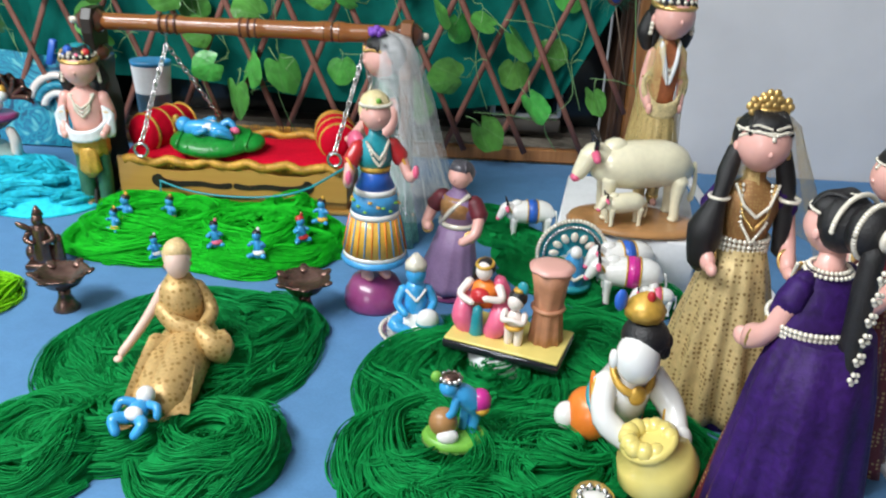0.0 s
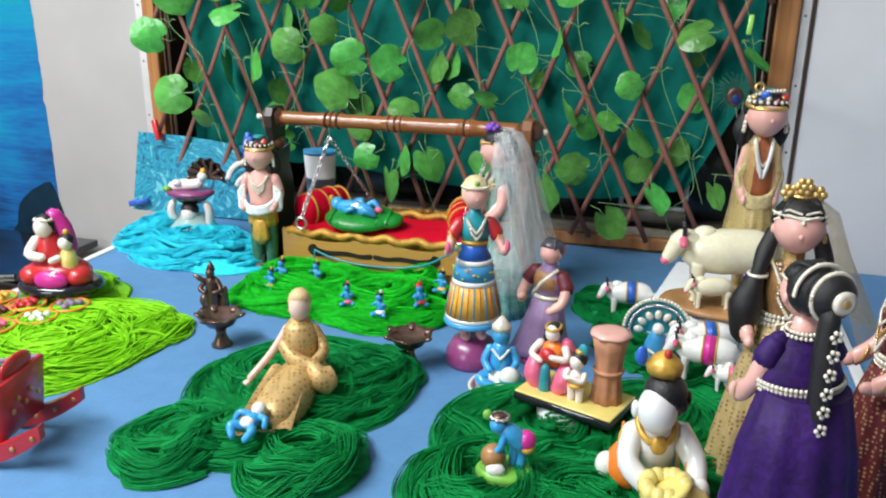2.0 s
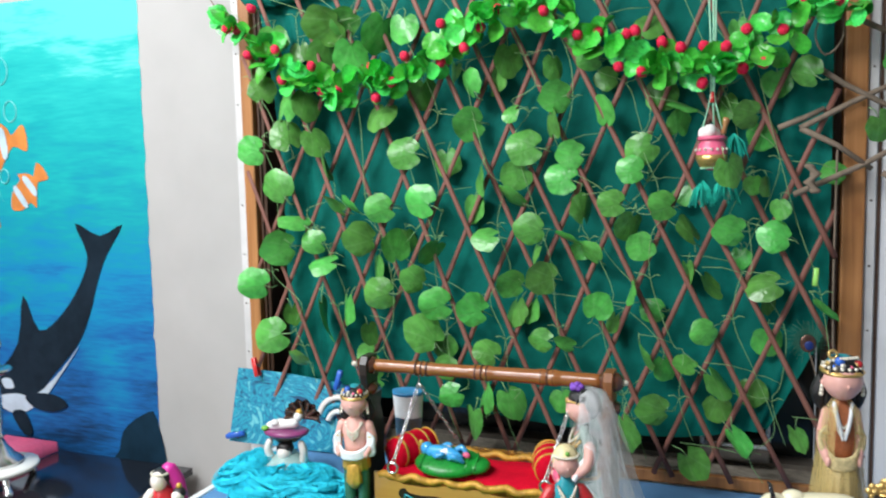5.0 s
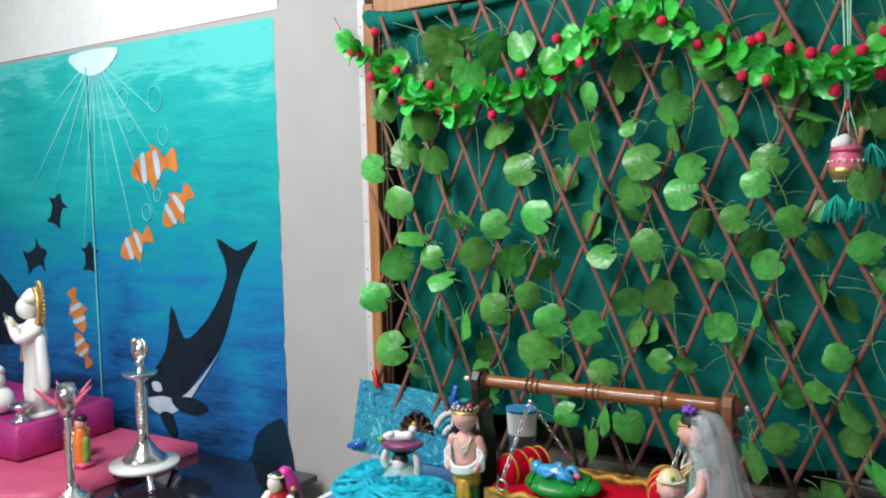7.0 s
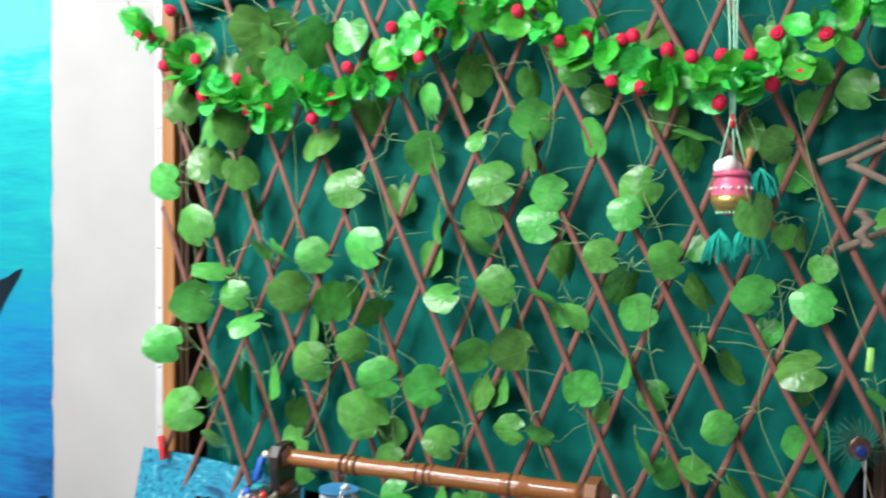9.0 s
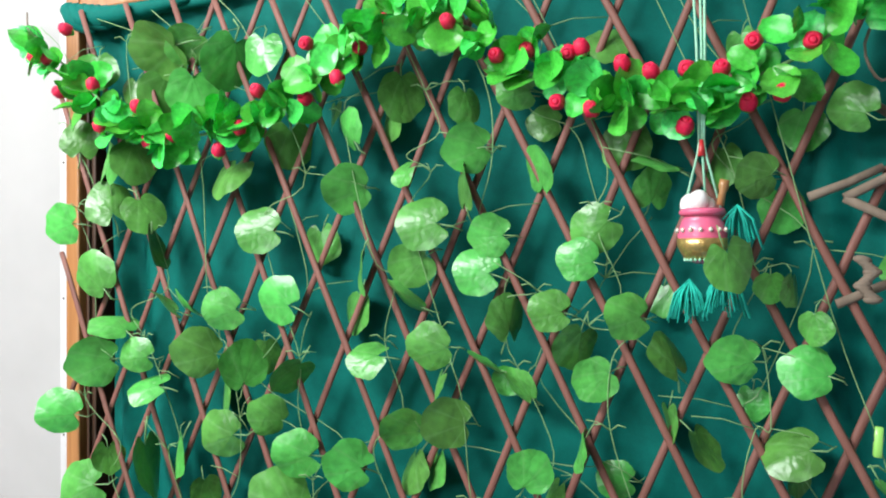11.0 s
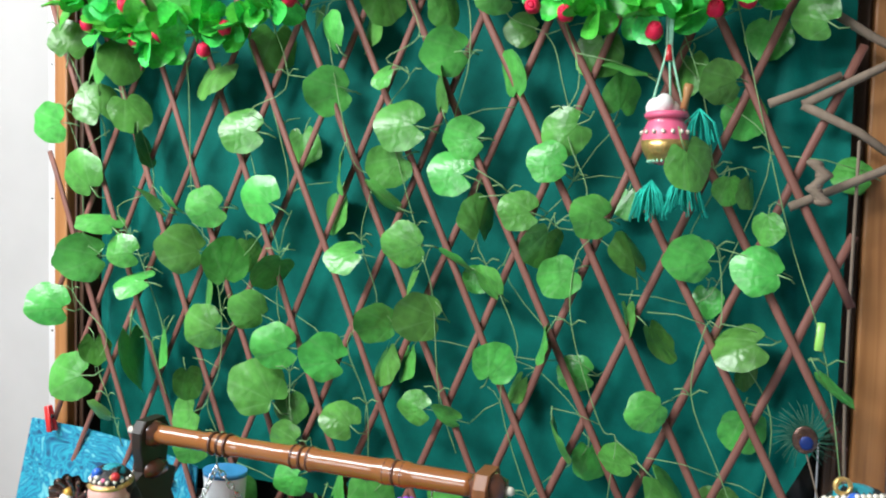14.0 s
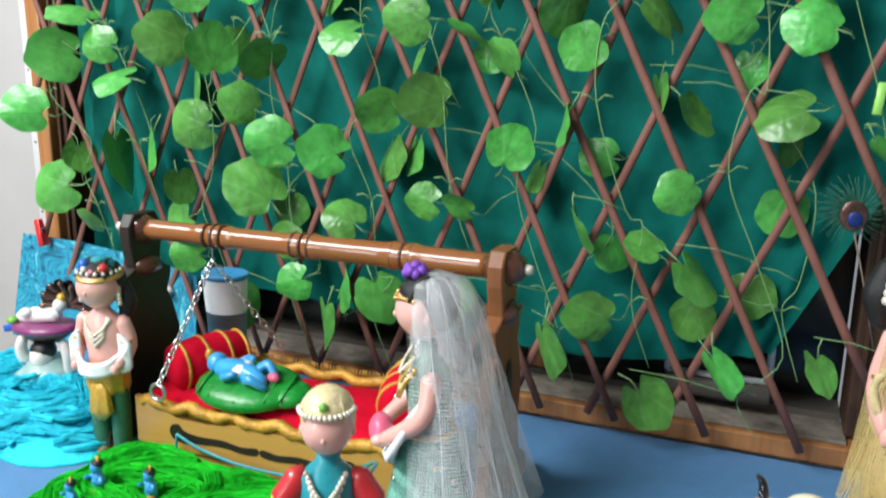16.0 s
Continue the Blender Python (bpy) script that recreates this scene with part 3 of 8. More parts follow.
# curtain
def curtain():
    f = Form()
    nx, nz = 150, 46
    rows = []
    for i in range(nz + 1):
        v = i / nz
        row = []
        for j in range(nx + 1):
            u = j / nx
            lo = -0.655 - 0.02 * v - 0.055 * v ** 5
            x = lo + (0.742 - lo) * u
            drop = 0.885 + 0.02 * math.sin(7 * u) + 0.06 * max(0, u - 0.80)
            z = drop + (2.03 - drop) * v
            x -= 0.12 * u ** 8 * max(0, 1 - v * 4.5)
            edge = 1.3 * math.exp(-u * 9) + 1.1 * math.exp(-(1 - u) * 9)
            y = 2.010 + edge * (0.012 * math.sin(110 * u + 3 * v) - 0.007) + 0.003 * math.sin(23 * u + 2 * v) + 0.002 * math.sin(14 * v + 9 * u) + 0.0015 * noise.noise((x * 9, z * 5, 0))
            row.append((x, y, z))
        rows.append(row)
    f.grid(rows, CLOTH, False, False)
    root = f.put("curtain", None, "deep teal-green cloth hung over the window, gathered at the edges", "curtain")
    f = Form()
    for s in range(7):
        x = -0.755 + 0.02 * s
        f.limb([(x, 1.985, 2.04 - 0.004 * s), (x + 0.03, 1.975, 2.01), (x + 0.07 + 0.02 * s, 1.98, 1.985 + 0.006 * s)], [0.018, 0.02, 0.008], CLOTH)
    f.limb([(-0.72, 1.985, 2.02), (-0.45, 1.99, 2.015), (-0.2, 1.992, 2.035), (0.3, 1.995, 2.04), (0.74, 1.99, 2.03)], [0.012, 0.010, 0.012, 0.010, 0.012], CLOTH)
    f.put("gathered_heading", root, "bunched cloth heading")


curtain()


# mural on the west part of the window wall
def outline(name, pts, m, parent, y, label="", smooth=3):
    """A flat painted shape with a softly curved outline."""
    n = len(pts)
    fine = []
    for i in range(n):
        p0, p1, p2, p3 = (Vector((*pts[(i + k) % n], 0)) for k in (-1, 0, 1, 2))
        for s in range(smooth):
            t = s / smooth
            fine.append(0.5 * (2 * p1 + (p2 - p0) * t + (2 * p0 - 5 * p1 + 4 * p2 - p3) * t * t + (3 * p1 - p0 - 3 * p2 + p3) * t ** 3))
    bm = bmesh.new()
    bm.faces.new([bm.verts.new((p.x, y, p.y)) for p in fine])
    r = bmesh.ops.extrude_face_region(bm, geom=bm.faces[:])
    bmesh.ops.translate(bm, vec=(0, 0.0012, 0), verts=[v for v in r["geom"] if isinstance(v, bmesh.types.BMVert)])
    bmesh.ops.recalc_face_normals(bm, faces=bm.faces[:])
    return part(name, bm, m, parent, label)


mural = thing("sea_mural", "wall painting of a blue sea with a dark whale and orange fish", "mural", kind="structure")
bm = bmesh.new()
nx = 90
front = []
for i in range(nx + 1):
    z = 0.44 + 1.66 * i / nx
    front.append(bm.verts.new((-1.163 + 0.006 * noise.noise((0, 0, z * 14)) + 0.005 * noise.noise((3, 0, z * 45)), WY - 0.001, z)))
left = [bm.verts.new((-4.19, WY - 0.001, 0.44)), bm.verts.new((-4.19, WY - 0.001, 2.12))]
bm.faces.new([left[0], *front, left[1]])
part("painted_ground", bm, SEA, mural)
MY = WY - 0.0030
outline("whale", [(-1.459, 1.385), (-1.36, 1.345), (-1.266, 1.381), (-1.335, 1.284), (-1.375, 1.205), (-1.42, 1.085), (-1.481, 0.981), (-1.588, 0.88), (-1.699, 0.773),
                  (-1.827, 0.737), (-1.888, 0.791), (-1.858, 0.853), (-1.745, 0.975), (-1.706, 1.14), (-1.645, 1.025), (-1.547, 1.077), (-1.456, 1.182), (-1.415, 1.282)], INK, mural, MY)
outline("whale_belly", [(-1.87, 0.775), (-1.77, 0.80), (-1.68, 0.80), (-1.55, 0.90), (-1.47, 0.985), (-1.54, 0.90), (-1.66, 0.775), (-1.78, 0.728)], MURALWHITE, mural, MY - 0.002)
outline("whale_patch", [(-1.83, 0.845), (-1.79, 0.85), (-1.775, 0.82), (-1.815, 0.815)], MURALWHITE, mural, MY - 0.002)
outline("flipper", [(-1.72, 0.80), (-1.60, 0.81), (-1.535, 0.78), (-1.60, 0.75), (-1.69, 0.76)], INK, mural, MY - 0.004)
outline("flipper", [(-1.79, 0.73), (-1.73, 0.74), (-1.70, 0.67), (-1.74, 0.66)], INK, mural, MY - 0.004)
outline("second_whale", [(-2.95, 1.28), (-2.72, 1.18), (-2.55, 0.98), (-2.66, 0.93), (-2.95, 0.95)], INK, mural, MY)
for x, z, s, a in ((-1.772, 1.646, 0.115, 8), (-1.654, 1.494, 0.09, 40), (-1.887, 1.359, 0.09, 25), (-2.258, 1.089, 0.085, 110), (-2.241, 0.941, 0.07, -60)):
    ca, sa = math.cos(radians(a)), math.sin(radians(a))
    turn2 = lambda q: [(x + s * (u * ca - v * sa), z + s * (u * sa + v * ca)) for u, v in q]
    outline("clownfish", turn2([(-1.05, 0.0), (-0.6, 0.42), (0.0, 0.5), (0.05, 0.72), (0.45, 0.42), (0.6, 0.18), (1.05, 0.42), (1.15, 0.0), (1.05, -0.36), (0.6, -0.14), (0.2, -0.45), (-0.1, -0.75), (-0.2, -0.42), (-0.7, -0.36)]), MURALORANGE, mural, MY)
    outline("white_band", turn2([(-0.5, 0.40), (-0.28, 0.46), (-0.32, -0.40), (-0.52, -0.36)]), MURALWHITE, mural, MY - 0.002)
    outline("white_band", turn2([(0.12, 0.42), (0.34, 0.38), (0.36, -0.32), (0.14, -0.40)]), MURALWHITE, mural, MY - 0.002)
for x, z, s, a in ((-2.362, 1.495, 0.07, 70), (-2.525, 1.301, 0.08, 20), (-2.164, 1.308, 0.06, 85)):
    ca, sa = math.cos(radians(a)), math.sin(radians(a))
    outline("turtle", [(x + s * (u * ca - v * sa), z + s * (u * sa + v * ca)) for u, v in ((1.0, 0.1), (0.6, 0.4), (0.5, 0.9), (0.2, 0.5), (-0.5, 0.45), (-0.9, 0.7), (-0.8, 0.0), (-0.9, -0.6), (-0.4, -0.45), (0.3, -0.5), (0.5, -0.95), (0.65, -0.35), (1.0, -0.15))], INK, mural, MY)
for x, z, r in ((-1.916, 1.903, 0.036), (-1.743, 1.888, 0.045), (-1.881, 1.807, 0.028), (-1.706, 1.754, 0.034), (-1.814, 1.481, 0.03), (-1.751, 1.542, 0.024)):
    f = Form()
    f.ring((x, MY, z), r, 0.0022, MURALRAY, (90, 0, 0), 24, 5, (0.8, 1.0))
    f.put("bubble", mural)
for i, a in enumerate((-58, -42, -30, -18, -9, -3, 6, 15, 27, 40, 55)):
    ln = 0.35 + 0.5 * ((i * 37) % 10) / 10
    dx, dz = math.sin(radians(a)), -math.cos(radians(a))
    px, pz = -2.08 + 0.05 * dx, 2.08 + 0.05 * dz
    w = 0.006
    outline("sun_ray", [(px - w * dz, pz + w * dx), (px + ln * dx, pz + ln * dz), (px + w * dz, pz - w * dx)], MURALRAY, mural, MY, smooth=1)
outline("sun_patch", [(-2.22, 2.095), (-1.94, 2.095), (-1.99, 2.03), (-2.08, 2.005), (-2.17, 2.03)], SUNWHITE, mural, MY - 0.002)
outline("sea_bed_rock", [(-1.17, 0.76), (-1.23, 0.77), (-1.31, 0.71), (-1.35, 0.62), (-1.52, 0.58), (-1.70, 0.47), (-1.17, 0.46)], ROCK, mural, MY)
slab("wall_seam", (-2.128, MY - 0.005, 0.6), (-2.121, MY - 0.0035, 2.04), MURALRAY, mural, "pale vertical seam in the painting")

# tables
tab = thing("display_table", "low display table with a plain blue cloth and white edging", "table")
slab("tabletop", (-0.655, 0.52, TOP - 0.028), (0.897, WY - 0.032, TOP), BLUE, tab, bev=0.003)
slab("side_edging", (-0.675, 0.52, TOP - 0.035), (-0.656, WY - 0.032, TOP + 0.003), EDGE, tab, "white edging strip", bev=0.003)
slab("side_edging", (0.898, 0.52, TOP - 0.035), (0.918, WY - 0.032, TOP + 0.003), EDGE, tab, "white edging strip", bev=0.003)
for x in (-0.60, 0.84):
    for y in (0.58, 1.90):
        slab("leg", (x - 0.025, y - 0.025, GROUND), (x + 0.025, y + 0.025, TOP - 0.03), EDGE, tab, bev=0.003)
tab2 = thing("side_table", "second blue-topped table standing beside the display table", "table")
slab("tabletop", (0.925, 0.52, TOP - 0.04), (1.9, WY - 0.006, TOP - 0.012), BLUE, tab2, bev=0.003)
for x in (0.99, 1.84):
    for y in (0.58, 1.90):
        slab("leg", (x - 0.025, y - 0.025, GROUND), (x + 0.025, y + 0.025, TOP - 0.041), EDGE, tab2, bev=0.003)


# ---- trellis, vines, garland ----
trellis = thing("trellis", "expanding brown willow trellis standing before the green curtain", "trellis")


def strip(x0, slope, y, zlo, zhi, xlo, xhi):
    """One willow strip; clipped to the trellis's outline."""
    ends = []
    for z in (zlo, zhi):
        x = x0 + slope * (z - 1.3)
        if x < xlo:
            x, z = xlo, 1.3 + (xlo - x0) / slope
        if x > xhi:
            x, z = xhi, 1.3 + (xhi - x0) / slope
        ends.append(Vector((x, y, z)))
    if (ends[1] - ends[0]).length < 0.15 or not (zlo - 0.01 <= ends[0].z <= zhi + 0.01) or not (zlo - 0.01 <= ends[1].z <= zhi + 0.01):
        return
    f = Form()
    k = 12
    pts = []
    for i in range(k + 1):
        p = ends[0].lerp(ends[1], i / k)
        p.x += 0.003 * noise.noise((x0 * 7, i * 0.4, slope))
        pts.append(p)
    f.tube(pts, [0.0061 + 0.0008 * noise.noise((i, x0 * 9, 3)) for i in range(k + 1)], SLAT, n=8, flat=0.6)
    f.put("strip", trellis)


for x0, slope in ((-0.648, -0.387), (-0.529, -0.381), (-0.412, -0.381), (-0.298, -0.38), (-0.178, -0.394), (-0.057, -0.434), (0.069, -0.446), (0.181, -0.457),
                  (0.302, -0.477), (0.423, -0.487), (0.545, -0.497), (0.66, -0.496), (0.759, -0.464)):
    strip(x0, slope, 1.952, 0.79, 2.02, -0.74, 0.75)
for x0, slope in ((-0.704, 0.477), (-0.588, 0.466), (-0.492, 0.48), (-0.368, 0.462), (-0.244, 0.464), (-0.129, 0.441), (-0.004, 0.437), (0.111, 0.438),
                  (0.229, 0.422), (0.353, 0.409), (0.464, 0.432), (0.587, 0.427), (0.698, 0.432)):
    strip(x0, slope, 1.963, 0.79, 2.02, -0.74, 0.75)

def leaf_mesh(name, seed):
    """A kidney-shaped fabric leaf of unit half-width: soft pleats fan out from the stalk in the notch at its top."""
    r = random.Random(seed)
    f = Form()
    n, notch = 44, r.uniform(0.25, 0.55)
    cup, roll, lift = r.uniform(-0.12, 0.30), r.uniform(-0.22, 0.22), r.uniform(-0.25, 0.25)
    pleat, hub = r.uniform(0.003, 0.012), Vector((0, 0.98 - notch))
    rim = []
    for j in range(n):
        a = 2 * math.pi * j / n
        rad = 0.98 + 0.035 * math.sin(4 * a + seed) + 0.025 * math.sin(7 * a + 2 * seed) + 0.012 * (j % 2)
        x, z = rad * math.sin(a), rad * math.cos(a)
        if z > 0.3:
            z -= notch * math.exp(-(x / 0.22) ** 2)
        if z < -0.4:
            x *= 1 - 0.18 * (-z - 0.4)
            z *= 1.05
        rim.append((x, z))
    rows = []
    for t in (0.02, 0.3, 0.55, 0.78, 1.0):
        row = []
        for x, z in rim:
            px, pz = x * t, hub.y + (z - hub.y) * t
            fan = math.atan2(x, hub.y - z + 1e-6)
            d = math.hypot(px, pz - hub.y)
            row.append((px, -cup * 0.4 + cup * (px * px + 0.5 * pz * pz) + roll * px * pz + lift * pz * pz * 0.5 + pleat * d * math.cos(11 * fan) + 0.05 * t * math.sin(3.5 * px + 2.5 * pz + seed), pz))
        rows.append(row)
    f.grid(rows, LEAF, True, False)
    f.tube([(0, 0.03, hub.y), (0.05, 0.16, hub.y + 0.5), (0.16 * r.choice((-1, 1)), 0.30, 1.35)], 0.03, STEM, n=5)
    return f.mesh(name)


LEAVES = [leaf_mesh("leaf", s) for s in range(16)]
leaf_rng = random.Random(4)


def vine(leaves, back=False):
    """A trailing plastic vine with its leaves: x, z, half-length along the stalk, half-width, turn of the stalk; back: behind the trellis."""
    root = thing("ivy_vine", "artificial ivy vine with rounded green leaves trailing " + ("behind" if back else "over") + " the trellis", "vine", group="vines on the trellis")
    stem = Form()
    near = 0.022 if back else 0.0
    by_height = sorted(leaves, key=lambda q: -q[1])
    mid = sum(q[0] for q in leaves) / len(leaves)
    pts = [(mid - 0.16, 1.955 + near, 2.0)] + [(q[0] * 0.45 + (mid - 0.25 * (q[1] - 1.4)) * 0.55 + leaf_rng.uniform(-0.02, 0.02), 1.944 + near - leaf_rng.uniform(0, 0.008), q[1] + 0.03) for q in by_height]
    pts.append((pts[-1][0] + 0.03, 1.948 + near, max(0.80, pts[-1][2] - 0.10)))
    stem.limb(pts, [0.0009] * len(pts), STEM, n=5, steps=5)
    for x, z, a, b, turn in by_height:
        tip = (x + 1.25 * a * math.sin(radians(turn)), 1.948 + near, z + 1.25 * a * math.cos(radians(turn)))
        p = min(pts, key=lambda w: (w[0] - tip[0]) ** 2 + (w[2] - tip[2]) ** 2)
        stem.tube([p, ((p[0] + tip[0]) / 2, 1.940 + near, (p[2] + tip[2]) / 2 + 0.006), tip], 0.0008, STEM, n=4)
    for k in range(2, len(pts) - 1, 3):
        for s in (-1, 1):
            stem.tube([pts[k], (pts[k][0] + s * 0.012, pts[k][1] - 0.004, pts[k][2] + 0.010), (pts[k][0] + s * 0.024, pts[k][1] - 0.006, pts[k][2] + 0.008)], 0.0011, STEM, n=4)
    stem.put("stem", root, "thin green stem")
    for x, z, a, b, turn in leaves:
        ob = new("leaf", leaf_rng.choice(LEAVES))
        ob.parent = root
        yaw = math.degrees(math.acos(max(0.22, min(1, b / a)))) * leaf_rng.choice((-1, 1)) if b < 0.88 * a else leaf_rng.uniform(-14, 14)
        tip = -math.degrees(math.acos(max(0.3, min(1, a / b)))) if a < 0.88 * b else leaf_rng.uniform(-16, 8)
        depth = (1.972 + leaf_rng.uniform(0, 0.010)) if back else (leaf_rng.uniform(1.924, 1.940) if x > -0.7 else 1.925)
        ob.matrix_local = pose(x, depth, z, 0, turn, 0) @ pose(0, 0, 0, tip, 0, yaw) @ Matrix.Scale(max(a, b), 4)


vine([(-0.714, 1.225, 0.04, 0.046, 100), (-0.705, 1.593, 0.043, 0.042, 90), (-0.675, 1.077, 0.053, 0.047, 80), (-0.669, 1.757, 0.04, 0.035, 180), (-0.635, 1.323, 0.038, 0.051, 90), (-0.629, 1.493, 0.047, 0.046, 150), (-0.628, 1.89, 0.042, 0.036, 0), (-0.603, 1.628, 0.046, 0.036, 150), (-0.6, 1.143, 0.033, 0.014, 0), (-0.596, 1.708, 0.046, 0.04, 180), (-0.584, 1.018, 0.031, 0.026, 120)])
vine([(-0.579, 1.398, 0.047, 0.015, 100), (-0.529, 1.71, 0.046, 0.022, 0), (-0.519, 1.343, 0.035, 0.031, 100), (-0.506, 1.613, 0.042, 0.025, -30), (-0.496, 1.137, 0.066, 0.026, -20), (-0.49, 1.283, 0.042, 0.026, 70), (-0.484, 1.546, 0.045, 0.017, -20), (-0.465, 1.912, 0.062, 0.047, 80), (-0.455, 1.44, 0.042, 0.025, 120), (-0.426, 1.163, 0.046, 0.032, 0), (-0.409, 1.919, 0.041, 0.031, 60)])
vine([(-0.407, 1.436, 0.038, 0.019, 135), (-0.395, 1.828, 0.05, 0.037, 0), (-0.383, 1.353, 0.037, 0.047, 95), (-0.373, 1.034, 0.039, 0.037, 60), (-0.361, 0.975, 0.027, 0.034, 90), (-0.361, 1.102, 0.034, 0.01, -10), (-0.332, 1.208, 0.041, 0.046, 90), (-0.32, 1.432, 0.041, 0.038, 90), (-0.317, 1.672, 0.038, 0.047, 0), (-0.316, 1.879, 0.054, 0.024, 20), (-0.281, 1.333, 0.046, 0.023, 180)])
vine([(-0.252, 0.899, 0.046, 0.016, -12), (-0.25, 1.573, 0.044, 0.044, 90), (-0.246, 1.887, 0.041, 0.039, 0), (-0.236, 1.247, 0.03, 0.037, 110), (-0.207, 1.45, 0.046, 0.041, 110), (-0.205, 1.111, 0.055, 0.037, 125), (-0.182, 1.323, 0.042, 0.015, 45), (-0.171, 1.186, 0.041, 0.045, 95), (-0.148, 1.021, 0.034, 0.032, 90), (-0.132, 0.951, 0.034, 0.031, 60), (-0.077, 1.64, 0.034, 0.044, 90)])
vine([(-0.075, 0.886, 0.046, 0.031, 0), (-0.073, 1.176, 0.037, 0.044, 100), (-0.066, 1.738, 0.036, 0.029, 160), (-0.048, 1.502, 0.04, 0.02, 0), (-0.041, 0.952, 0.046, 0.025, 190), (-0.037, 1.071, 0.037, 0.027, 115), (-0.033, 1.356, 0.038, 0.029, 70), (0.026, 1.789, 0.044, 0.025, 0), (0.027, 1.244, 0.032, 0.039, 110), (0.029, 0.945, 0.045, 0.026, -20), (0.033, 1.457, 0.042, 0.022, 125)])
vine([(0.037, 1.66, 0.026, 0.021, 60), (0.044, 1.512, 0.04, 0.036, 60), (0.067, 1.889, 0.03, 0.029, 0), (0.069, 1.578, 0.046, 0.042, 90), (0.077, 1.38, 0.037, 0.041, 90), (0.088, 1.32, 0.026, 0.012, 20), (0.104, 1.106, 0.031, 0.031, 90), (0.108, 1.261, 0.036, 0.043, 95), (0.136, 1.632, 0.04, 0.022, 180), (0.14, 1.765, 0.032, 0.019, 0), (0.145, 1.695, 0.036, 0.041, 90)])
vine([(0.156, 1.501, 0.04, 0.041, 100), (0.163, 1.103, 0.03, 0.023, 110), (0.176, 1.355, 0.04, 0.011, 120), (0.177, 1.557, 0.035, 0.036, 90), (0.204, 1.426, 0.039, 0.019, 180), (0.227, 1.324, 0.032, 0.025, 140), (0.227, 1.779, 0.033, 0.03, 100), (0.242, 1.196, 0.037, 0.036, 200), (0.258, 1.656, 0.04, 0.027, 180), (0.276, 1.442, 0.033, 0.034, 95), (0.309, 0.896, 0.049, 0.032, -30)])
vine([(0.311, 1.39, 0.039, 0.026, 20), (0.319, 1.519, 0.034, 0.033, 100), (0.321, 1.235, 0.034, 0.009, 5), (0.341, 1.34, 0.032, 0.035, 60), (0.342, 1.565, 0.036, 0.039, 60), (0.349, 1.085, 0.038, 0.013, -18), (0.37, 0.954, 0.039, 0.04, 95), (0.391, 1.436, 0.031, 0.036, 90), (0.437, 1.656, 0.037, 0.009, 110), (0.442, 1.065, 0.03, 0.016, 110), (0.448, 1.38, 0.038, 0.016, 150)])
vine([(0.461, 0.834, 0.042, 0.031, -35), (0.483, 1.147, 0.032, 0.03, 60), (0.495, 1.253, 0.036, 0.012, -25), (0.513, 1.029, 0.042, 0.015, -35), (0.535, 1.378, 0.035, 0.037, 95), (0.558, 0.9, 0.04, 0.027, -42), (0.568, 1.633, 0.029, 0.034, 90), (0.583, 1.48, 0.023, 0.021, 0), (0.608, 1.256, 0.041, 0.031, 80), (0.609, 1.477, 0.025, 0.012, 20), (0.628, 1.366, 0.037, 0.035, 100)])
vine([(0.638, 1.427, 0.025, 0.022, 0), (0.682, 0.92, 0.034, 0.019, -15), (0.73, 1.208, 0.036, 0.01, -42)])
vine([(-0.572, 1.857, 0.031, 0.028, 0), (-0.49, 1.842, 0.054, 0.031, 0), (-0.354, 1.271, 0.04, 0.027, 0), (-0.272, 1.346, 0.034, 0.021, 0), (-0.214, 1.729, 0.046, 0.031, 0), (-0.167, 1.065, 0.034, 0.03, 0), (-0.152, 1.549, 0.039, 0.038, 0), (-0.124, 1.774, 0.028, 0.02, 0), (-0.083, 1.431, 0.042, 0.035, 0), (-0.016, 1.751, 0.044, 0.031, 0), (0.031, 1.17, 0.041, 0.031, 0)], True)
vine([(0.068, 1.174, 0.036, 0.025, 0), (0.143, 0.945, 0.03, 0.032, 0), (0.192, 1.325, 0.025, 0.023, 90), (0.256, 1.735, 0.029, 0.03, 90), (0.268, 1.15, 0.029, 0.018, 20), (0.357, 1.849, 0.031, 0.037, 0), (0.365, 1.184, 0.031, 0.031, 90), (0.383, 1.69, 0.04, 0.038, 20), (0.393, 1.048, 0.032, 0.025, 0), (0.421, 1.623, 0.034, 0.026, 180), (0.434, 1.461, 0.028, 0.027, 0)], True)
vine([(0.443, 1.274, 0.036, 0.013, -20), (0.512, 0.957, 0.034, 0.034, 0), (0.519, 1.654, 0.036, 0.03, 0), (0.548, 1.822, 0.03, 0.024, 0), (0.558, 1.313, 0.026, 0.024, 0), (0.587, 1.001, 0.036, 0.034, 0), (0.6, 1.588, 0.034, 0.034, 0), (0.617, 1.123, 0.036, 0.034, 0), (0.617, 1.21, 0.026, 0.016, 0), (0.628, 1.702, 0.034, 0.031, 0), (0.746, 1.503, 0.027, 0.027, 90)], True)


garland = thing("rose_garland", "bright green plastic leaf garland with small red roses, draped in swags", "garland")


SWAG = ((-0.80, 1.96), (-0.744, 1.937), (-0.672, 1.888), (-0.594, 1.818), (-0.506, 1.769), (-0.408, 1.748), (-0.315, 1.75), (-0.228, 1.772), (-0.168, 1.792), (-0.111, 1.841),
        (-0.055, 1.878), (0.009, 1.903), (0.09, 1.911), (0.167, 1.874), (0.25, 1.824), (0.319, 1.778), (0.401, 1.741), (0.455, 1.728), (0.522, 1.734), (0.564, 1.765), (0.64, 1.80), (0.70, 1.85), (0.80, 1.87))


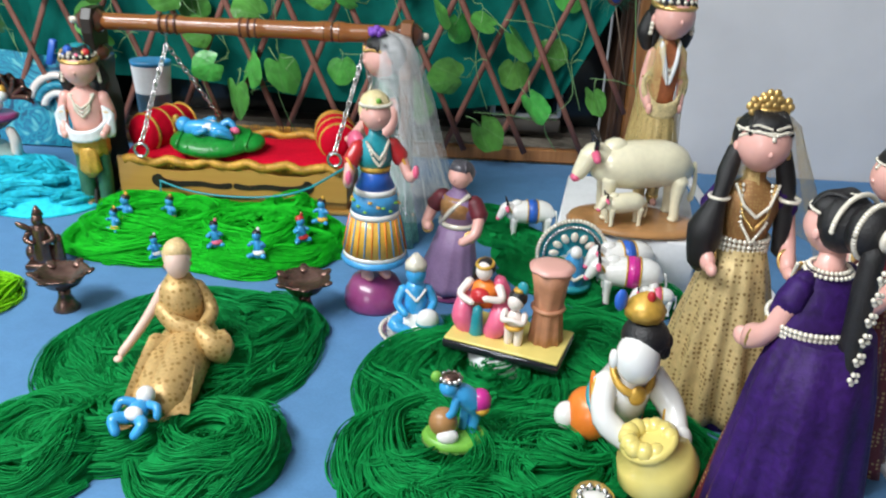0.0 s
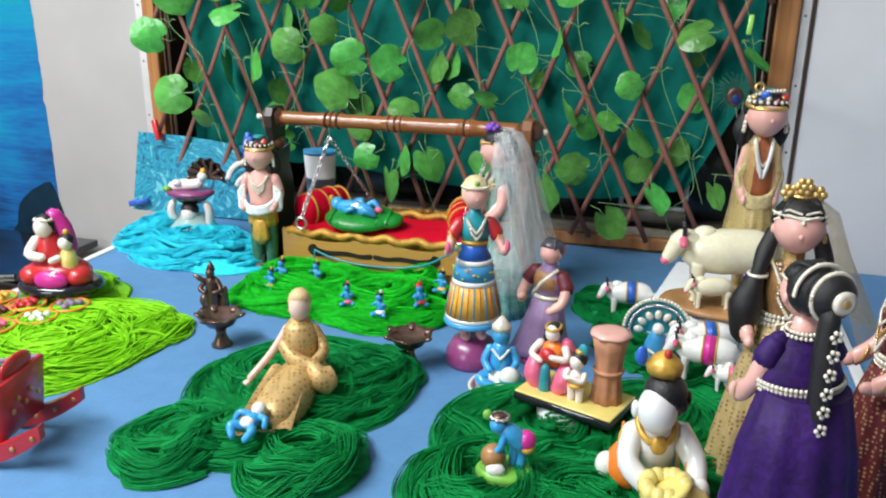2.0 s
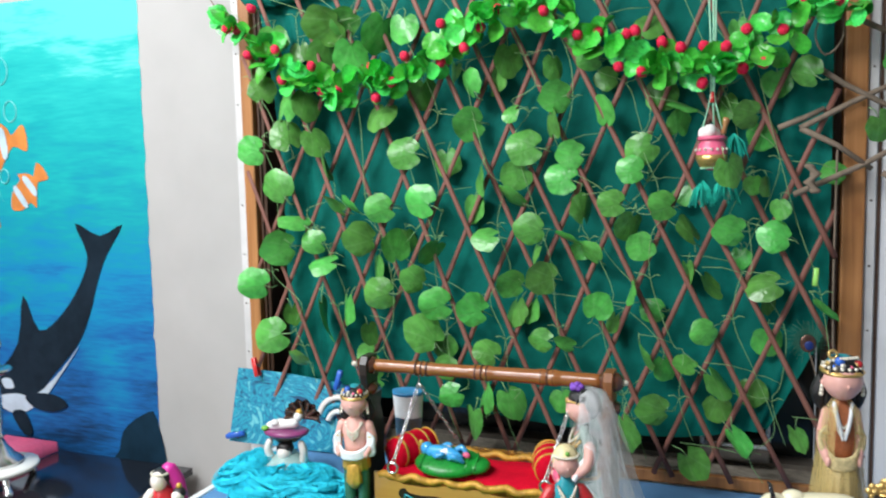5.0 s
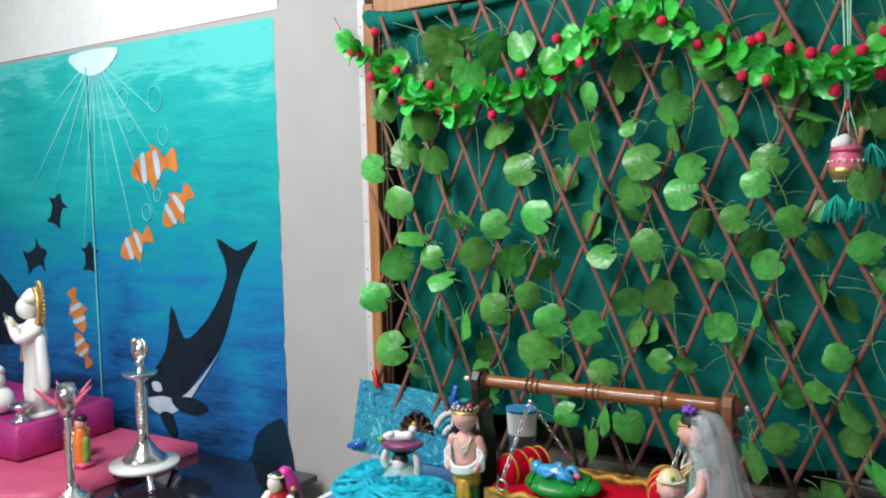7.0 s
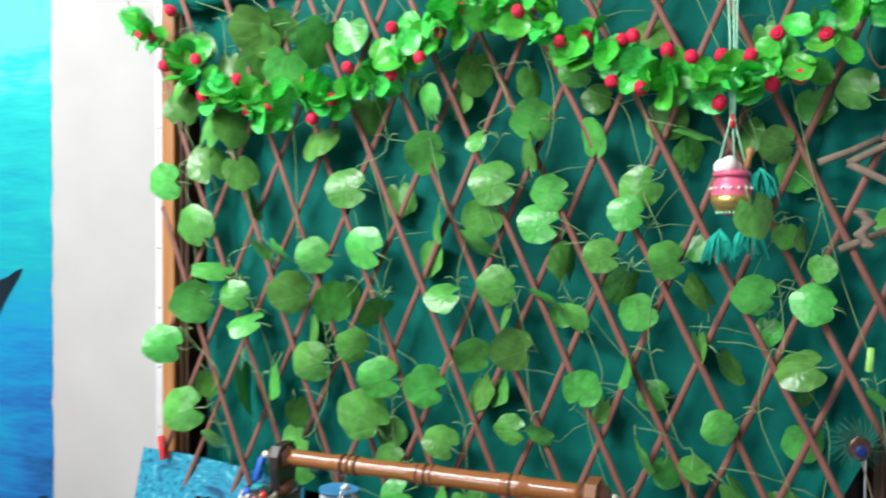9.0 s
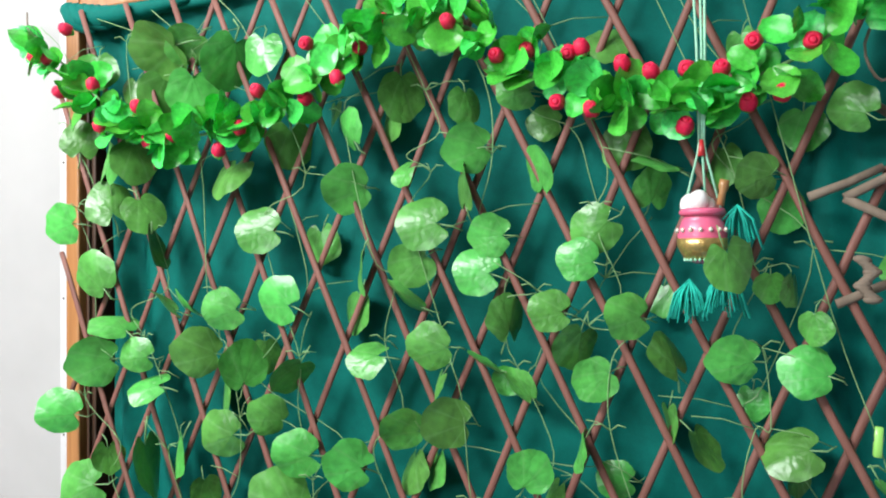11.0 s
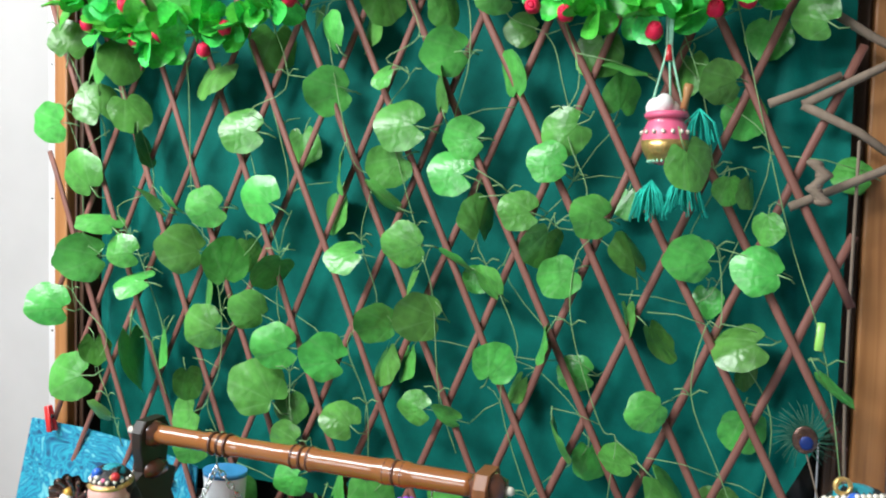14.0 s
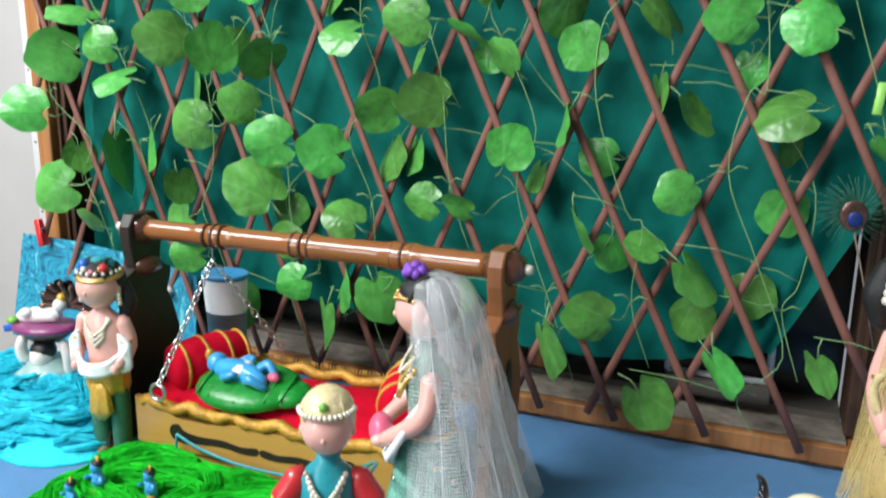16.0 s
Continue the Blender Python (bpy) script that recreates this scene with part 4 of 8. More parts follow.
def swag(x):
    """Height of the garland at x."""
    return float(np.interp(x, [q[0] for q in SWAG], [q[1] for q in SWAG]))


f = Form()
f.tube([(-0.79 + 0.0157 * i, 1.925 + 0.004 * math.sin(i), swag(-0.79 + 0.0157 * i)) for i in range(100)], 0.0025, STEM, n=6)
f.tube([(-0.79, 1.93, 1.94), (-0.82, 1.94, 2.0), (-0.88, 1.99, 2.05)], 0.002, TWIG, n=5)
f.put("garland_cord", garland, "green cord")


def petal_leaf(seed):
    """A broad bright garland leaf with a toothed edge and a raised midrib."""
    f = Form()
    rows = []
    for i in range(10):
        t = i / 9
        w = 0.66 * math.sin(math.pi * (0.06 + 0.88 * t ** 0.9)) ** 0.75 * (1 + 0.05 * (i % 2))
        rows.append([(s * w, -0.30 * (abs(s) ** 1.3) * w - 0.40 * t * t + 0.09 * math.sin(6 * t + seed) + 0.03 * math.sin(9 * s + 5 * t + seed), t * 1.6) for s in (-1, -0.6, -0.25, 0, 0.25, 0.6, 1)])
    f.grid(rows, GREENLEAF, False, False)
    return f.mesh("garland_leaf")


PETALS = [petal_leaf(s) for s in range(4)]
g_rng = random.Random(11)
for i in range(230):
    x = -0.80 + 1.58 * i / 229
    z = swag(x) + g_rng.gauss(0, 0.015)
    ob = new("garland_leaf", g_rng.choice(PETALS))
    ob.parent = garland
    ob.matrix_local = pose(x + g_rng.uniform(-0.01, 0.01), g_rng.uniform(1.895, 1.93), z, g_rng.uniform(-30, 75), g_rng.uniform(-180, 180), g_rng.uniform(-40, 40)) @ Matrix.Scale(g_rng.uniform(0.025, 0.041), 4)
f = Form()
f.lathe((0, 0, 0), [(0.15, -1.0), (0.75, -0.8), (1.0, -0.2), (0.92, 0.45), (0.66, 1.0), (0.5, 1.05), (0.42, 0.8)], ROSE, n=20, folds=4, deep=0.10)
f.lathe((0, 0, 0), [(0.5, -0.2), (0.46, 0.8), (0.3, 1.2), (0.1, 1.15)], ROSE, n=12, folds=3, deep=0.2)
f.lathe((0, 0, 0), [(0.1, -1.5), (0.5, -1.1), (0.95, -0.6)], GREENLEAF, n=10, folds=5, deep=0.25)
ROSEBUD = f.mesh("rose")
ROSES = [(-0.667, 1.966), (-0.749, 1.92), (-0.718, 1.915), (-0.684, 1.846), (-0.599, 1.853), (-0.492, 1.803), (-0.582, 1.773), (-0.466, 1.738), (-0.409, 1.745), (-0.32, 1.79), (-0.309, 1.712), (-0.265, 1.749),
         (-0.227, 1.81), (-0.132, 1.79), (-0.13, 1.882), (-0.071, 1.818), (-0.029, 1.864), (0.203, 1.828), (0.252, 1.83), (0.333, 1.825), (0.314, 1.821), (0.296, 1.75), (0.347, 1.735), (0.431, 1.781),
         (0.479, 1.782), (0.524, 1.777), (0.565, 1.811), (0.6, 1.738), (0.637, 1.804), (0.476, 1.702), (0.391, 1.796), (0.558, 1.728), (0.016, 1.901), (0.125, 1.888), (0.68, 1.863), (0.745, 1.853)]
for x, z in ROSES:
    ob = new("rose", ROSEBUD)
    ob.parent = garland
    ob.matrix_local = pose(x, 1.897, z, g_rng.uniform(20, 110), g_rng.uniform(-30, 30), 0) @ Matrix.Scale(0.0122, 4)

# grey twig lattice at the window's edge
twigs = thing("twig_lattice", "grey dry twig lattice with a few small green leaves", "trellis")
for pts in (((0.676, 1.60), (0.778, 1.652), (0.99, 1.748)), ((0.676, 1.60), (0.748, 1.562), (0.817, 1.509)), ((0.665, 1.457), (0.805, 1.521), (0.99, 1.632)), ((0.674, 1.75), (0.76, 1.69), (0.99, 1.552)),
            ((0.837, 1.50), (0.894, 1.469), (0.99, 1.408)), ((0.883, 1.439), (0.945, 1.483), (1.02, 1.535)), ((0.78, 1.825), (0.832, 1.797), (0.99, 1.712)), ((0.632, 1.602), (0.68, 1.62), (0.723, 1.64))):
    f = Form()
    f.tube([(x, 1.95 + 0.01 * math.sin(9 * x), z) for x, z in pts], [0.0065, 0.006, 0.0055], TWIG, n=8)
    f.put("twig", twigs)
for i in range(14):
    a = i * 0.7
    f = Form()
    f.ell((0, 0, 0), (0.012, 0.006, 0.006), TWIG, n=8, k=5)
    f.put("fibre_knot", twigs, at=(0.70 + 0.006 * math.cos(a), 1.925, 1.465 + 0.004 * i), turn=(0, 40 * math.sin(a), 0))
for x, z, w, turn in ((0.858, 1.732, 0.030, 10), (0.915, 1.687, 0.034, 70), (0.829, 1.598, 0.034, -30), (0.881, 1.505, 0.026, 95), (0.686, 1.719, 0.034, 120), (0.93, 1.735, 0.026, -60)):
    ob = new("leaf", LEAVES[5])
    ob.parent = twigs
    ob.matrix_local = pose(x, 1.93, z, 0, turn, 0) @ pose(0, 0, 0, 20, 0, 18) @ Matrix.Scale(w, 4)
f = Form()
f.limb([(0.735, 1.95, 1.87), (0.70, 1.93, 1.80), (0.72, 1.93, 1.75), (0.755, 1.94, 1.79), (0.74, 1.95, 1.88)], [0.002] * 5, TWIG, n=5)
f.limb([(0.75, 1.96, 1.55), (0.748, 1.95, 1.2), (0.758, 1.95, 0.98)], [0.0025] * 3, TWIG, n=5)
f.put("loose_fibre", twigs)

# peacock feather
feather = thing("peacock_feather", "peacock feather with a bronze and blue eye tucked in the trellis", "feather", (0.70, 1.944, 1.13))
f = Form()
f.tube([(0.045, 0.011, -0.18), (0.02, 0.006, -0.08), (0, 0.001, -0.01)], 0.0013, TWIG, n=5)
f.put("quill", feather)
f = Form()
for i in range(70):
    a = radians(-70 + 320 * i / 69)
    r = 0.040 + 0.010 * math.sin(i * 2.3)
    f.tube([(0, 0, 0), (r * 0.6 * math.cos(a), 0.002 + 0.003 * math.sin(i), 0.005 + r * 0.6 * math.sin(a)), (r * math.cos(a + 0.12), 0.005, 0.005 + r * math.sin(a + 0.12))], 0.0005, DARKGREENSILK, n=4)
f.put("vane", feather, "wispy dark green barbs", kind="stuff")
f = Form()
f.ell((0, -0.002, 0), (0.017, 0.002, 0.020), BRONZE)
f.ell((0.002, -0.004, -0.004), (0.009, 0.002, 0.010), mat("feather_eye_blue", (0.01, 0.03, 0.16), 0.4, 0.2, 200, 0.3))
f.put("eye", feather, "bronze eye with a blue heart")


def clothes_peg(at, turn, m, label, size=1.0):
    f = Form()
    for s in (-1, 1):
        f.box((0, s * 0.005, 0.0), (0.014, 0.006, 0.055), m, 0.25, (s * 5, 0, 0))
    f.tube([(-0.008, 0, 0.004), (0.008, 0, 0.004)], 0.005, SILVER, n=8)
    return f.put("clothes_peg", None, label, "clothes peg", at, turn, "clothes pegs", size=size)


clothes_peg((-0.742, 1.955, 0.978), (0, -14, 0), CLIPRED, "red plastic clothes peg holding the marbled card")
clothes_peg((-0.80, 1.925, 0.782), (0, 80, 10), CLIPBLUE, "blue plastic clothes peg at the foot of the card")
clothes_peg((-0.47, 1.945, 0.962), (0, 15, 0), CLIPBLUE, "blue plastic clothes peg on the card's upper edge")
clothes_peg((0.712, 1.94, 1.278), (0, 4, 0), CLIPLIME, "lime-green plastic peg clipped to the trellis", 0.72)

# hanging pot
pot = thing("hanging_pot", "small pink and gold pot with cotton wool on mint cords", "hanging pot", (0.497, 1.905, 1.548))
pot.scale = (0.78, 0.78, 0.88)
f = Form()
f.lathe((0, 0, 0), [(0.010, -0.040), (0.028, -0.034), (0.041, -0.012), (0.043, 0.006), (0.036, 0.026), (0.030, 0.034), (0.036, 0.042), (0.030, 0.044)], PINK, n=24)
f.ring((0, 0, 0.040), 0.034, 0.006, PINK, n=24)
f.put("bowl", pot)
f = Form()
f.lathe((0, 0, 0), [(0.030, -0.034), (0.0425, -0.014), (0.0445, -0.001)], GOLD, n=24)
f.beads(arc_pts((0, 0, 0.012), 0.0435, 180, 360, 12), 0.004, PEARL, 9)
f.beads(arc_pts((0, 0, -0.034), 0.030, 0, 360, 20), 0.003, MINTCORD, 24)
f.put("gold_band", pot, "gold glitter band with pearls")
f = Form()
for x, y, z, r in ((-0.02, 0, 0.052, 0.018), (-0.004, -0.01, 0.058, 0.017), (0.008, 0.006, 0.05, 0.015), (-0.012, 0.008, 0.062, 0.012)):
    f.ell((x, y, z), r, WOOL)
f.put("cotton_wool", pot, "white cotton wool")
f = Form()
f.lathe((0.030, -0.005, 0.05), [(0.007, 0.0), (0.006, 0.02), (0.009, 0.03), (0.008, 0.04)], BROWN, n=12, turn=(0, 12, 0))
f.put("stick", pot)
for s in (-1, 0.2, 1):
    f = Form()
    f.tube([(0.032 * s, 0.012 * (1 - abs(s)), 0.042), (0.006 * s, 0, 0.135), (0.004 * s, 0, 0.15)], 0.0022, MINTCORD, n=6)
    f.tube([(0.004 * s, 0, 0.15), (0.007 * s, 0, 0.30), (0.012 * s - 0.006, 0.02, 0.49)], 0.0024, MINTCORD, n=6)
    f.put("cord", pot)
f = Form()
f.lathe((0, 0, 0.128), [(0.008, 0), (0.006, 0.012), (0.004, 0.026)], RED, n=10)
f.put("cord_bead", pot)
for cx, cz, n in ((-0.022, -0.085, 46), (0.035, -0.075, 46), (0.058, 0.03, 30)):
    f = Form()
    t_rng = random.Random(n + int(cx * 1000))
    for i in range(n):
        a, d = t_rng.uniform(-1.2, 1.2), t_rng.uniform(0.035, 0.062)
        f.tube([(cx, 0.0, cz + 0.02), (cx + 0.5 * d * math.sin(a), t_rng.uniform(-0.012, 0.01), cz - 0.002), (cx + d * math.sin(a) * 0.8, t_rng.uniform(-0.015, 0.012), cz - d * 0.8)], 0.0016, TASSEL, n=4)
    f.put("tassel", pot, "teal wool tassel")
ob = new("leaf", LEAVES[2])
ob.parent = pot
ob.matrix_local = pose(0.048, -0.05, -0.04, 5, -25, 25) @ Matrix.Scale(0.044, 4)


# ---- yarn ----
def yarn_pile(colour, name, label, blobs, skeins, seed, thick=0.0007, loose=0.5, bundle=0.0105, per=40):
    """A heap of yarn: swirled strands over low mounds (x, y, radius x, radius y, turn, height, inner hole)."""
    root = thing(name, label, "yarn")
    rng = random.Random(seed)
    m = YARNS[colour]
    f = Form()
    for bx, by, rx, ry, turn, h, hole in blobs:
        ca, sa = math.cos(radians(turn)), math.sin(radians(turn))
        rows = []
        for t in (1.0, 0.93, 0.8, 0.6, 0.4, 0.2, 0.03):
            row = []
            for j in range(40):
                a = 2 * math.pi * j / 40
                wob = 1 + 0.07 * noise.noise((bx * 9 + math.cos(a) * 1.5, by * 9 + math.sin(a) * 1.5, seed))
                lx, ly = rx * t * wob * math.cos(a), ry * t * wob * math.sin(a)
                z = 0.8 * h * (1 - t ** 2.6) * (1 - (0.75 * math.exp(-(t / 0.3) ** 2) if hole else 0)) + 0.14 * h * noise.noise((lx * 40, ly * 40, seed)) * (1 - t)
                row.append((bx + lx * ca - ly * sa, by + lx * sa + ly * ca, TOP + max(0.0006, z)))
            rows.append(row)
        f.grid(rows, m, True, True)
    tagged(f.put("mound", root), kind="stuff")
    v, fc = [], []
    n_ring = 3
    for bx, by, rx, ry, turn, h, hole in blobs:
        ca, sa = math.cos(radians(turn)), math.sin(radians(turn))
        count = max(6, int(skeins * rx * ry / 0.02))
        for i in range(count):
            t0 = math.sqrt(rng.uniform(0.02, 0.92))
            a0, span = rng.uniform(0, 6.283), rng.uniform(0.9, 2.6) / max(t0, 0.35)
            drift, ph, ph2 = rng.uniform(-0.45, 0.45) * (1 + loose), rng.uniform(0, 6.28), rng.uniform(0, 6.28)
            lift, fat = rng.uniform(-0.004, 0.014) * (1 if h > 0.025 else 0.6), rng.uniform(0.7, 1.3) * bundle
            k = 19
            path = []
            for s in range(k):
                u = s / (k - 1)
                a = a0 + span * u * (1 if i % 3 else -1)
                t = t0 + drift * (u - 0.5) + 0.13 * math.sin(ph + 4.2 * u) + 0.045 * math.sin(ph2 + 11 * u)
                t = min(1.0, max(0.04, t))
                lx, ly = rx * t * math.cos(a), ry * t * math.sin(a)
                z = h * max(0.0, 1 - t ** 2.8) * (0.9 + 0.3 * noise.noise((lx * 22 + bx, ly * 22 + by, seed + 3))) * (1 - (0.85 * math.exp(-(t / 0.32) ** 2) if hole else 0)) + lift * (1 - 0.7 * t) + 0.003 * math.sin(ph2 + 6 * u)
                path.append((bx + lx * ca - ly * sa, by + lx * sa + ly * ca, TOP + 0.003 + z))
            P = np.array(path)
            D = np.gradient(P, axis=0)
            D /= np.linalg.norm(D, axis=1)[:, None] + 1e-9
            S = np.cross(D, (0, 0, 1.0))
            S /= np.linalg.norm(S, axis=1)[:, None] + 1e-9
            U = np.cross(S, D)
            uu = np.linspace(0, 1, k)
            swell = fat * (0.55 + 0.6 * np.sin(math.pi * uu))[:, None]
            for q in range(per):
                r0, f0, tw = math.sqrt(rng.uniform(0.05, 1.0)), rng.uniform(0, 6.283), rng.uniform(-1.5, 1.5)
                ang = (f0 + tw * uu + 0.3 * np.sin(7 * uu + f0))[:, None]
                C = P + swell * r0 * (S * np.cos(ang) * 1.25 + U * np.sin(ang) * 0.8)
                C[:, 2] = np.maximum(C[:, 2], TOP + thick * 0.9)
                th = thick * rng.uniform(0.8, 1.25)
                base = len(v)
                ring = np.stack([C + U * th, C + S * th * 0.87 - U * th * 0.5, C - S * th * 0.87 - U * th * 0.5], axis=1).reshape(-1, 3)
                v.extend(map(tuple, ring.tolist()))
                for s in range(k - 1):
                    for j in range(n_ring):
                        a, b = base + s * n_ring + j, base + s * n_ring + (j + 1) % n_ring
                        fc.append((a, b, b + n_ring, a + n_ring))
    me = bpy.data.meshes.new("yarn_mound")
    me.from_pydata(v, [], fc)
    me.materials.append(m)
    me.polygons.foreach_set("use_smooth", [True] * len(fc))
    ob = new("yarn_mound", me)
    ob.parent = root
    tagged(ob, kind="stuff")
    return root


yarn_pile("dark_green", "yarn_pile", "heap of swirled dark green yarn on the blue table", [
    (0.07, 1.14, 0.165, 0.155, 20, 0.030, False), (0.155, 1.19, 0.085, 0.10, 0, 0.036, True), (-0.02, 0.935, 0.085, 0.085, 0, 0.036, True), (0.07, 0.985, 0.09, 0.07, 30, 0.030, False), (0.165, 0.95, 0.085, 0.085, 0, 0.036, True)], 46, 1)
yarn_pile("dark_green", "yarn_pile", "heap of swirled dark green yarn under the clay figures", [
    (0.46, 1.09, 0.15, 0.16, 10, 0.028, False), (0.60, 1.16, 0.13, 0.13, 0, 0.028, False), (0.40, 0.96, 0.10, 0.11, 0, 0.030, True), (0.54, 0.96, 0.13, 0.10, 0, 0.026, False), (0.44, 0.86, 0.11, 0.07, 0, 0.028, False), (0.66, 0.95, 0.08, 0.10, 0, 0.026, False)], 46, 2)
yarn_pile("dark_green", "yarn_pile", "dark green yarn lying beside the cow figures", [
    (0.485, 1.60, 0.062, 0.062, 0, 0.034, True), (0.60, 1.44, 0.115, 0.10, 0, 0.026, False), (0.67, 1.36, 0.09, 0.07, 0, 0.024, False), (0.53, 1.50, 0.06, 0.09, 0, 0.022, False)], 46, 3)
yarn_pile("green", "yarn_pile", "heap of bright green yarn like a meadow before the cradle", [
    (-0.09, 1.515, 0.17, 0.125, 15, 0.030, False), (0.07, 1.50, 0.16, 0.135, 0, 0.028, False), (0.10, 1.60, 0.06, 0.05, 0, 0.040, True), (-0.14, 1.57, 0.10, 0.07, 0, 0.030, True)], 46, 4, 0.0007, 0.7)
yarn_pile("lime", "yarn_pile", "loose heap of lime-green yarn along the table's edge", [
    (-0.42, 1.17, 0.20, 0.17, 35, 0.022, False), (-0.38, 1.11, 0.16, 0.13, 60, 0.018, False), (-0.52, 1.34, 0.10, 0.12, 0, 0.024, False), (-0.34, 1.24, 0.13, 0.10, 0, 0.018, False)], 40, 5, 0.0014, 0.8, 0.011, 12)
yarn_pile("cyan", "yarn_pile", "heap of fine cyan yarn like water round the snake figure", [
    (-0.47, 1.68, 0.16, 0.13, -20, 0.040, False), (-0.60, 1.74, 0.10, 0.12, 0, 0.040, False), (-0.36, 1.63, 0.11, 0.09, 0, 0.030, False)], 40, 6, 0.0008, 0.5, 0.009, 26)


# ---- cradle ----
cradle = thing("swing_cradle", "carved wooden swing cradle with turned crossbar and red velvet bedding", "cradle", (0.02, 1.72, TOP))
f = Form()
n = 60
rows = []
for i in range(n + 1):
    x = -0.265 + 0.53 * i / n
    r = 0.0155 + 0.001 * math.sin(x * 11)
    for c in (-0.145, 0.0, 0.150):
        for o in (-0.02, -0.007, 0.006, 0.019):
            if abs(x - c - o) < 0.0055:
                r += 0.0022
    rows.append([(x, r * math.cos(a), 0.318 + r * math.sin(a)) for a in (2 * math.pi * j / 16 for j in range(16))])
f.grid(rows, POLISH)
f.put("crossbar", cradle, "glossy turned crossbar")
for c in (-0.145, 0.0, 0.150):
    for o in (-0.014, 0.0, 0.013):
        f = Form()
        f.ring((c + o, 0, 0.318), 0.0165, 0.0025, RINGWOOD, (0, 90, 0), 20, 6)
        f.put("turned_ring", cradle)
for s in (-1, 1):
    f = Form()
    prof = [(-0.075, 0.0), (0.075, 0.0), (0.07, 0.03), (0.045, 0.05), (0.038, 0.10), (0.044, 0.15), (0.036, 0.19), (0.028, 0.215), (0.034, 0.235), (0.036, 0.25), (0.024, 0.262), (0.026, 0.28), (0.03, 0.30), (0.03, 0.325), (0.02, 0.342),
            (-0.02, 0.342), (-0.03, 0.325), (-0.03, 0.30), (-0.026, 0.28), (-0.024, 0.262), (-0.036, 0.25), (-0.034, 0.235), (-0.028, 0.215), (-0.036, 0.19), (-0.044, 0.15), (-0.038, 0.10), (-0.045, 0.05), (-0.07, 0.03)]
    x0, x1 = (s * 0.272, s * 0.296)
    prof = [(y * (1.4 if z < 0.26 else 1.1), z) for y, z in prof]
    # Left post is brown wood too; its shade is put into a near-black colour.
    f.grid([[(x0 + 0.002 * s, y * 0.94, z) for y, z in prof], [(x0 + 0.004 * s, y, z) for y, z in prof], [(x1 - 0.004 * s, y, z) for y, z in prof], [(x1 - 0.002 * s, y * 0.94, z) for y, z in prof]], POSTWOOD if s > 0 else BLACKWOODSHADE)
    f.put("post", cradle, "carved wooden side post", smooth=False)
    # No real holes: dark inlays paint the shade inside the teardrops.
    for z, h in ((0.165, 0.036), (0.075, 0.020)):
        f = Form()
        f.ell((s * 0.2965, 0, z), (0.0016, 0.011, h), BLACKWOODSHADE, n=14, k=10)
        f.put("pierced_teardrop", cradle, "dark inlay painting the shade of a teardrop cut-out")
    f = Form()
    f.box((s * 0.286, 0, 0.318), (0.05, 0.045, 0.044), RINGWOOD, 0.25)
    f.lathe((s * 0.318, 0, 0.318), [(0.006, -0.008), (0.0065, 0.0), (0.004, 0.004)], PEARL, n=12, turn=(0, 90, 0))
    f.put("end_block", cradle, "dark end block with pale peg")
    f = Form()
    f.box((s * 0.284, 0, 0.262), (0.044, 0.05, 0.03), RINGWOOD, 0.3)
    f.put("collar_block", cradle)
bed = thing("cradle_bed", "varnished yellow wooden cradle tray lined with red velvet and gold border", "cradle bed", (-0.005, 1.725, TOP))
f = Form()
f.box((0, 0, 0.014), (0.42, 0.17, 0.026), YELLOWWOOD, 0.2)
f.box((0, -0.004, 0.004), (0.44, 0.185, 0.008), YELLOWWOOD, 0.2)
f.put("base_board", bed)
for s in (-1, 1):
    f = Form()
    rows_lo, rows_hi, rows_hi2, rows_lo2 = [], [], [], []
    for i in range(41):
        u = i / 40
        x = -0.21 + 0.42 * u
        z = 0.076 + 0.007 * math.cos(4 * math.pi * (u - 0.5)) - 0.008 * math.exp(-((u - 0.5) / 0.06) ** 2) + 0.010 * (abs(u - 0.5) * 2) ** 6
        y = s * 0.082
        rows_lo.append((x, y, 0.024)), rows_hi.append((x, y, z)), rows_hi2.append((x, y + s * 0.009, z)), rows_lo2.append((x, y + s * 0.009, 0.024))
    f.grid([rows_lo, rows_hi, rows_hi2, rows_lo2], YELLOWWOOD, False, False)
    side = f.put("side_board", bed, "scalloped side board", smooth=False)
    if s < 0:
        for m in (-1, 1):
            # Dark plates on the solid board paint the shade of its scroll openings.
            shape = [(0.150, 0.049), (0.146, 0.060), (0.134, 0.063), (0.126, 0.055), (0.10, 0.051), (0.06, 0.053), (0.03, 0.049), (0.004, 0.052), (0.004, 0.042), (0.03, 0.040), (0.06, 0.043), (0.10, 0.040), (0.126, 0.036), (0.142, 0.039)]
            outline("carved_scroll", [(m * x, z) for x, z in shape], BLACKWOODSHADE, side, -0.0925, "dark plate painting the shade of a cut-out scroll")
for s in (-1, 1):
    f = Form()
    f.box((s * 0.207, 0, 0.052), (0.012, 0.165, 0.06), YELLOWWOOD, 0.25)
    f.put("end_board", bed)
f = Form()
rows = []
for i in range(31):
    u = i / 30
    rows.append([(-0.20 + 0.40 * u, -0.08 + 0.16 * j / 14, 0.082 + 0.020 * math.sin(math.pi * j / 14) ** 0.5 + 0.004 * noise.noise((u * 6, j * 0.4, 1))) for j in range(15)])
f.grid(rows, REDCLOTH, False, False)
f.put("mattress", bed, "red velvet mattress")
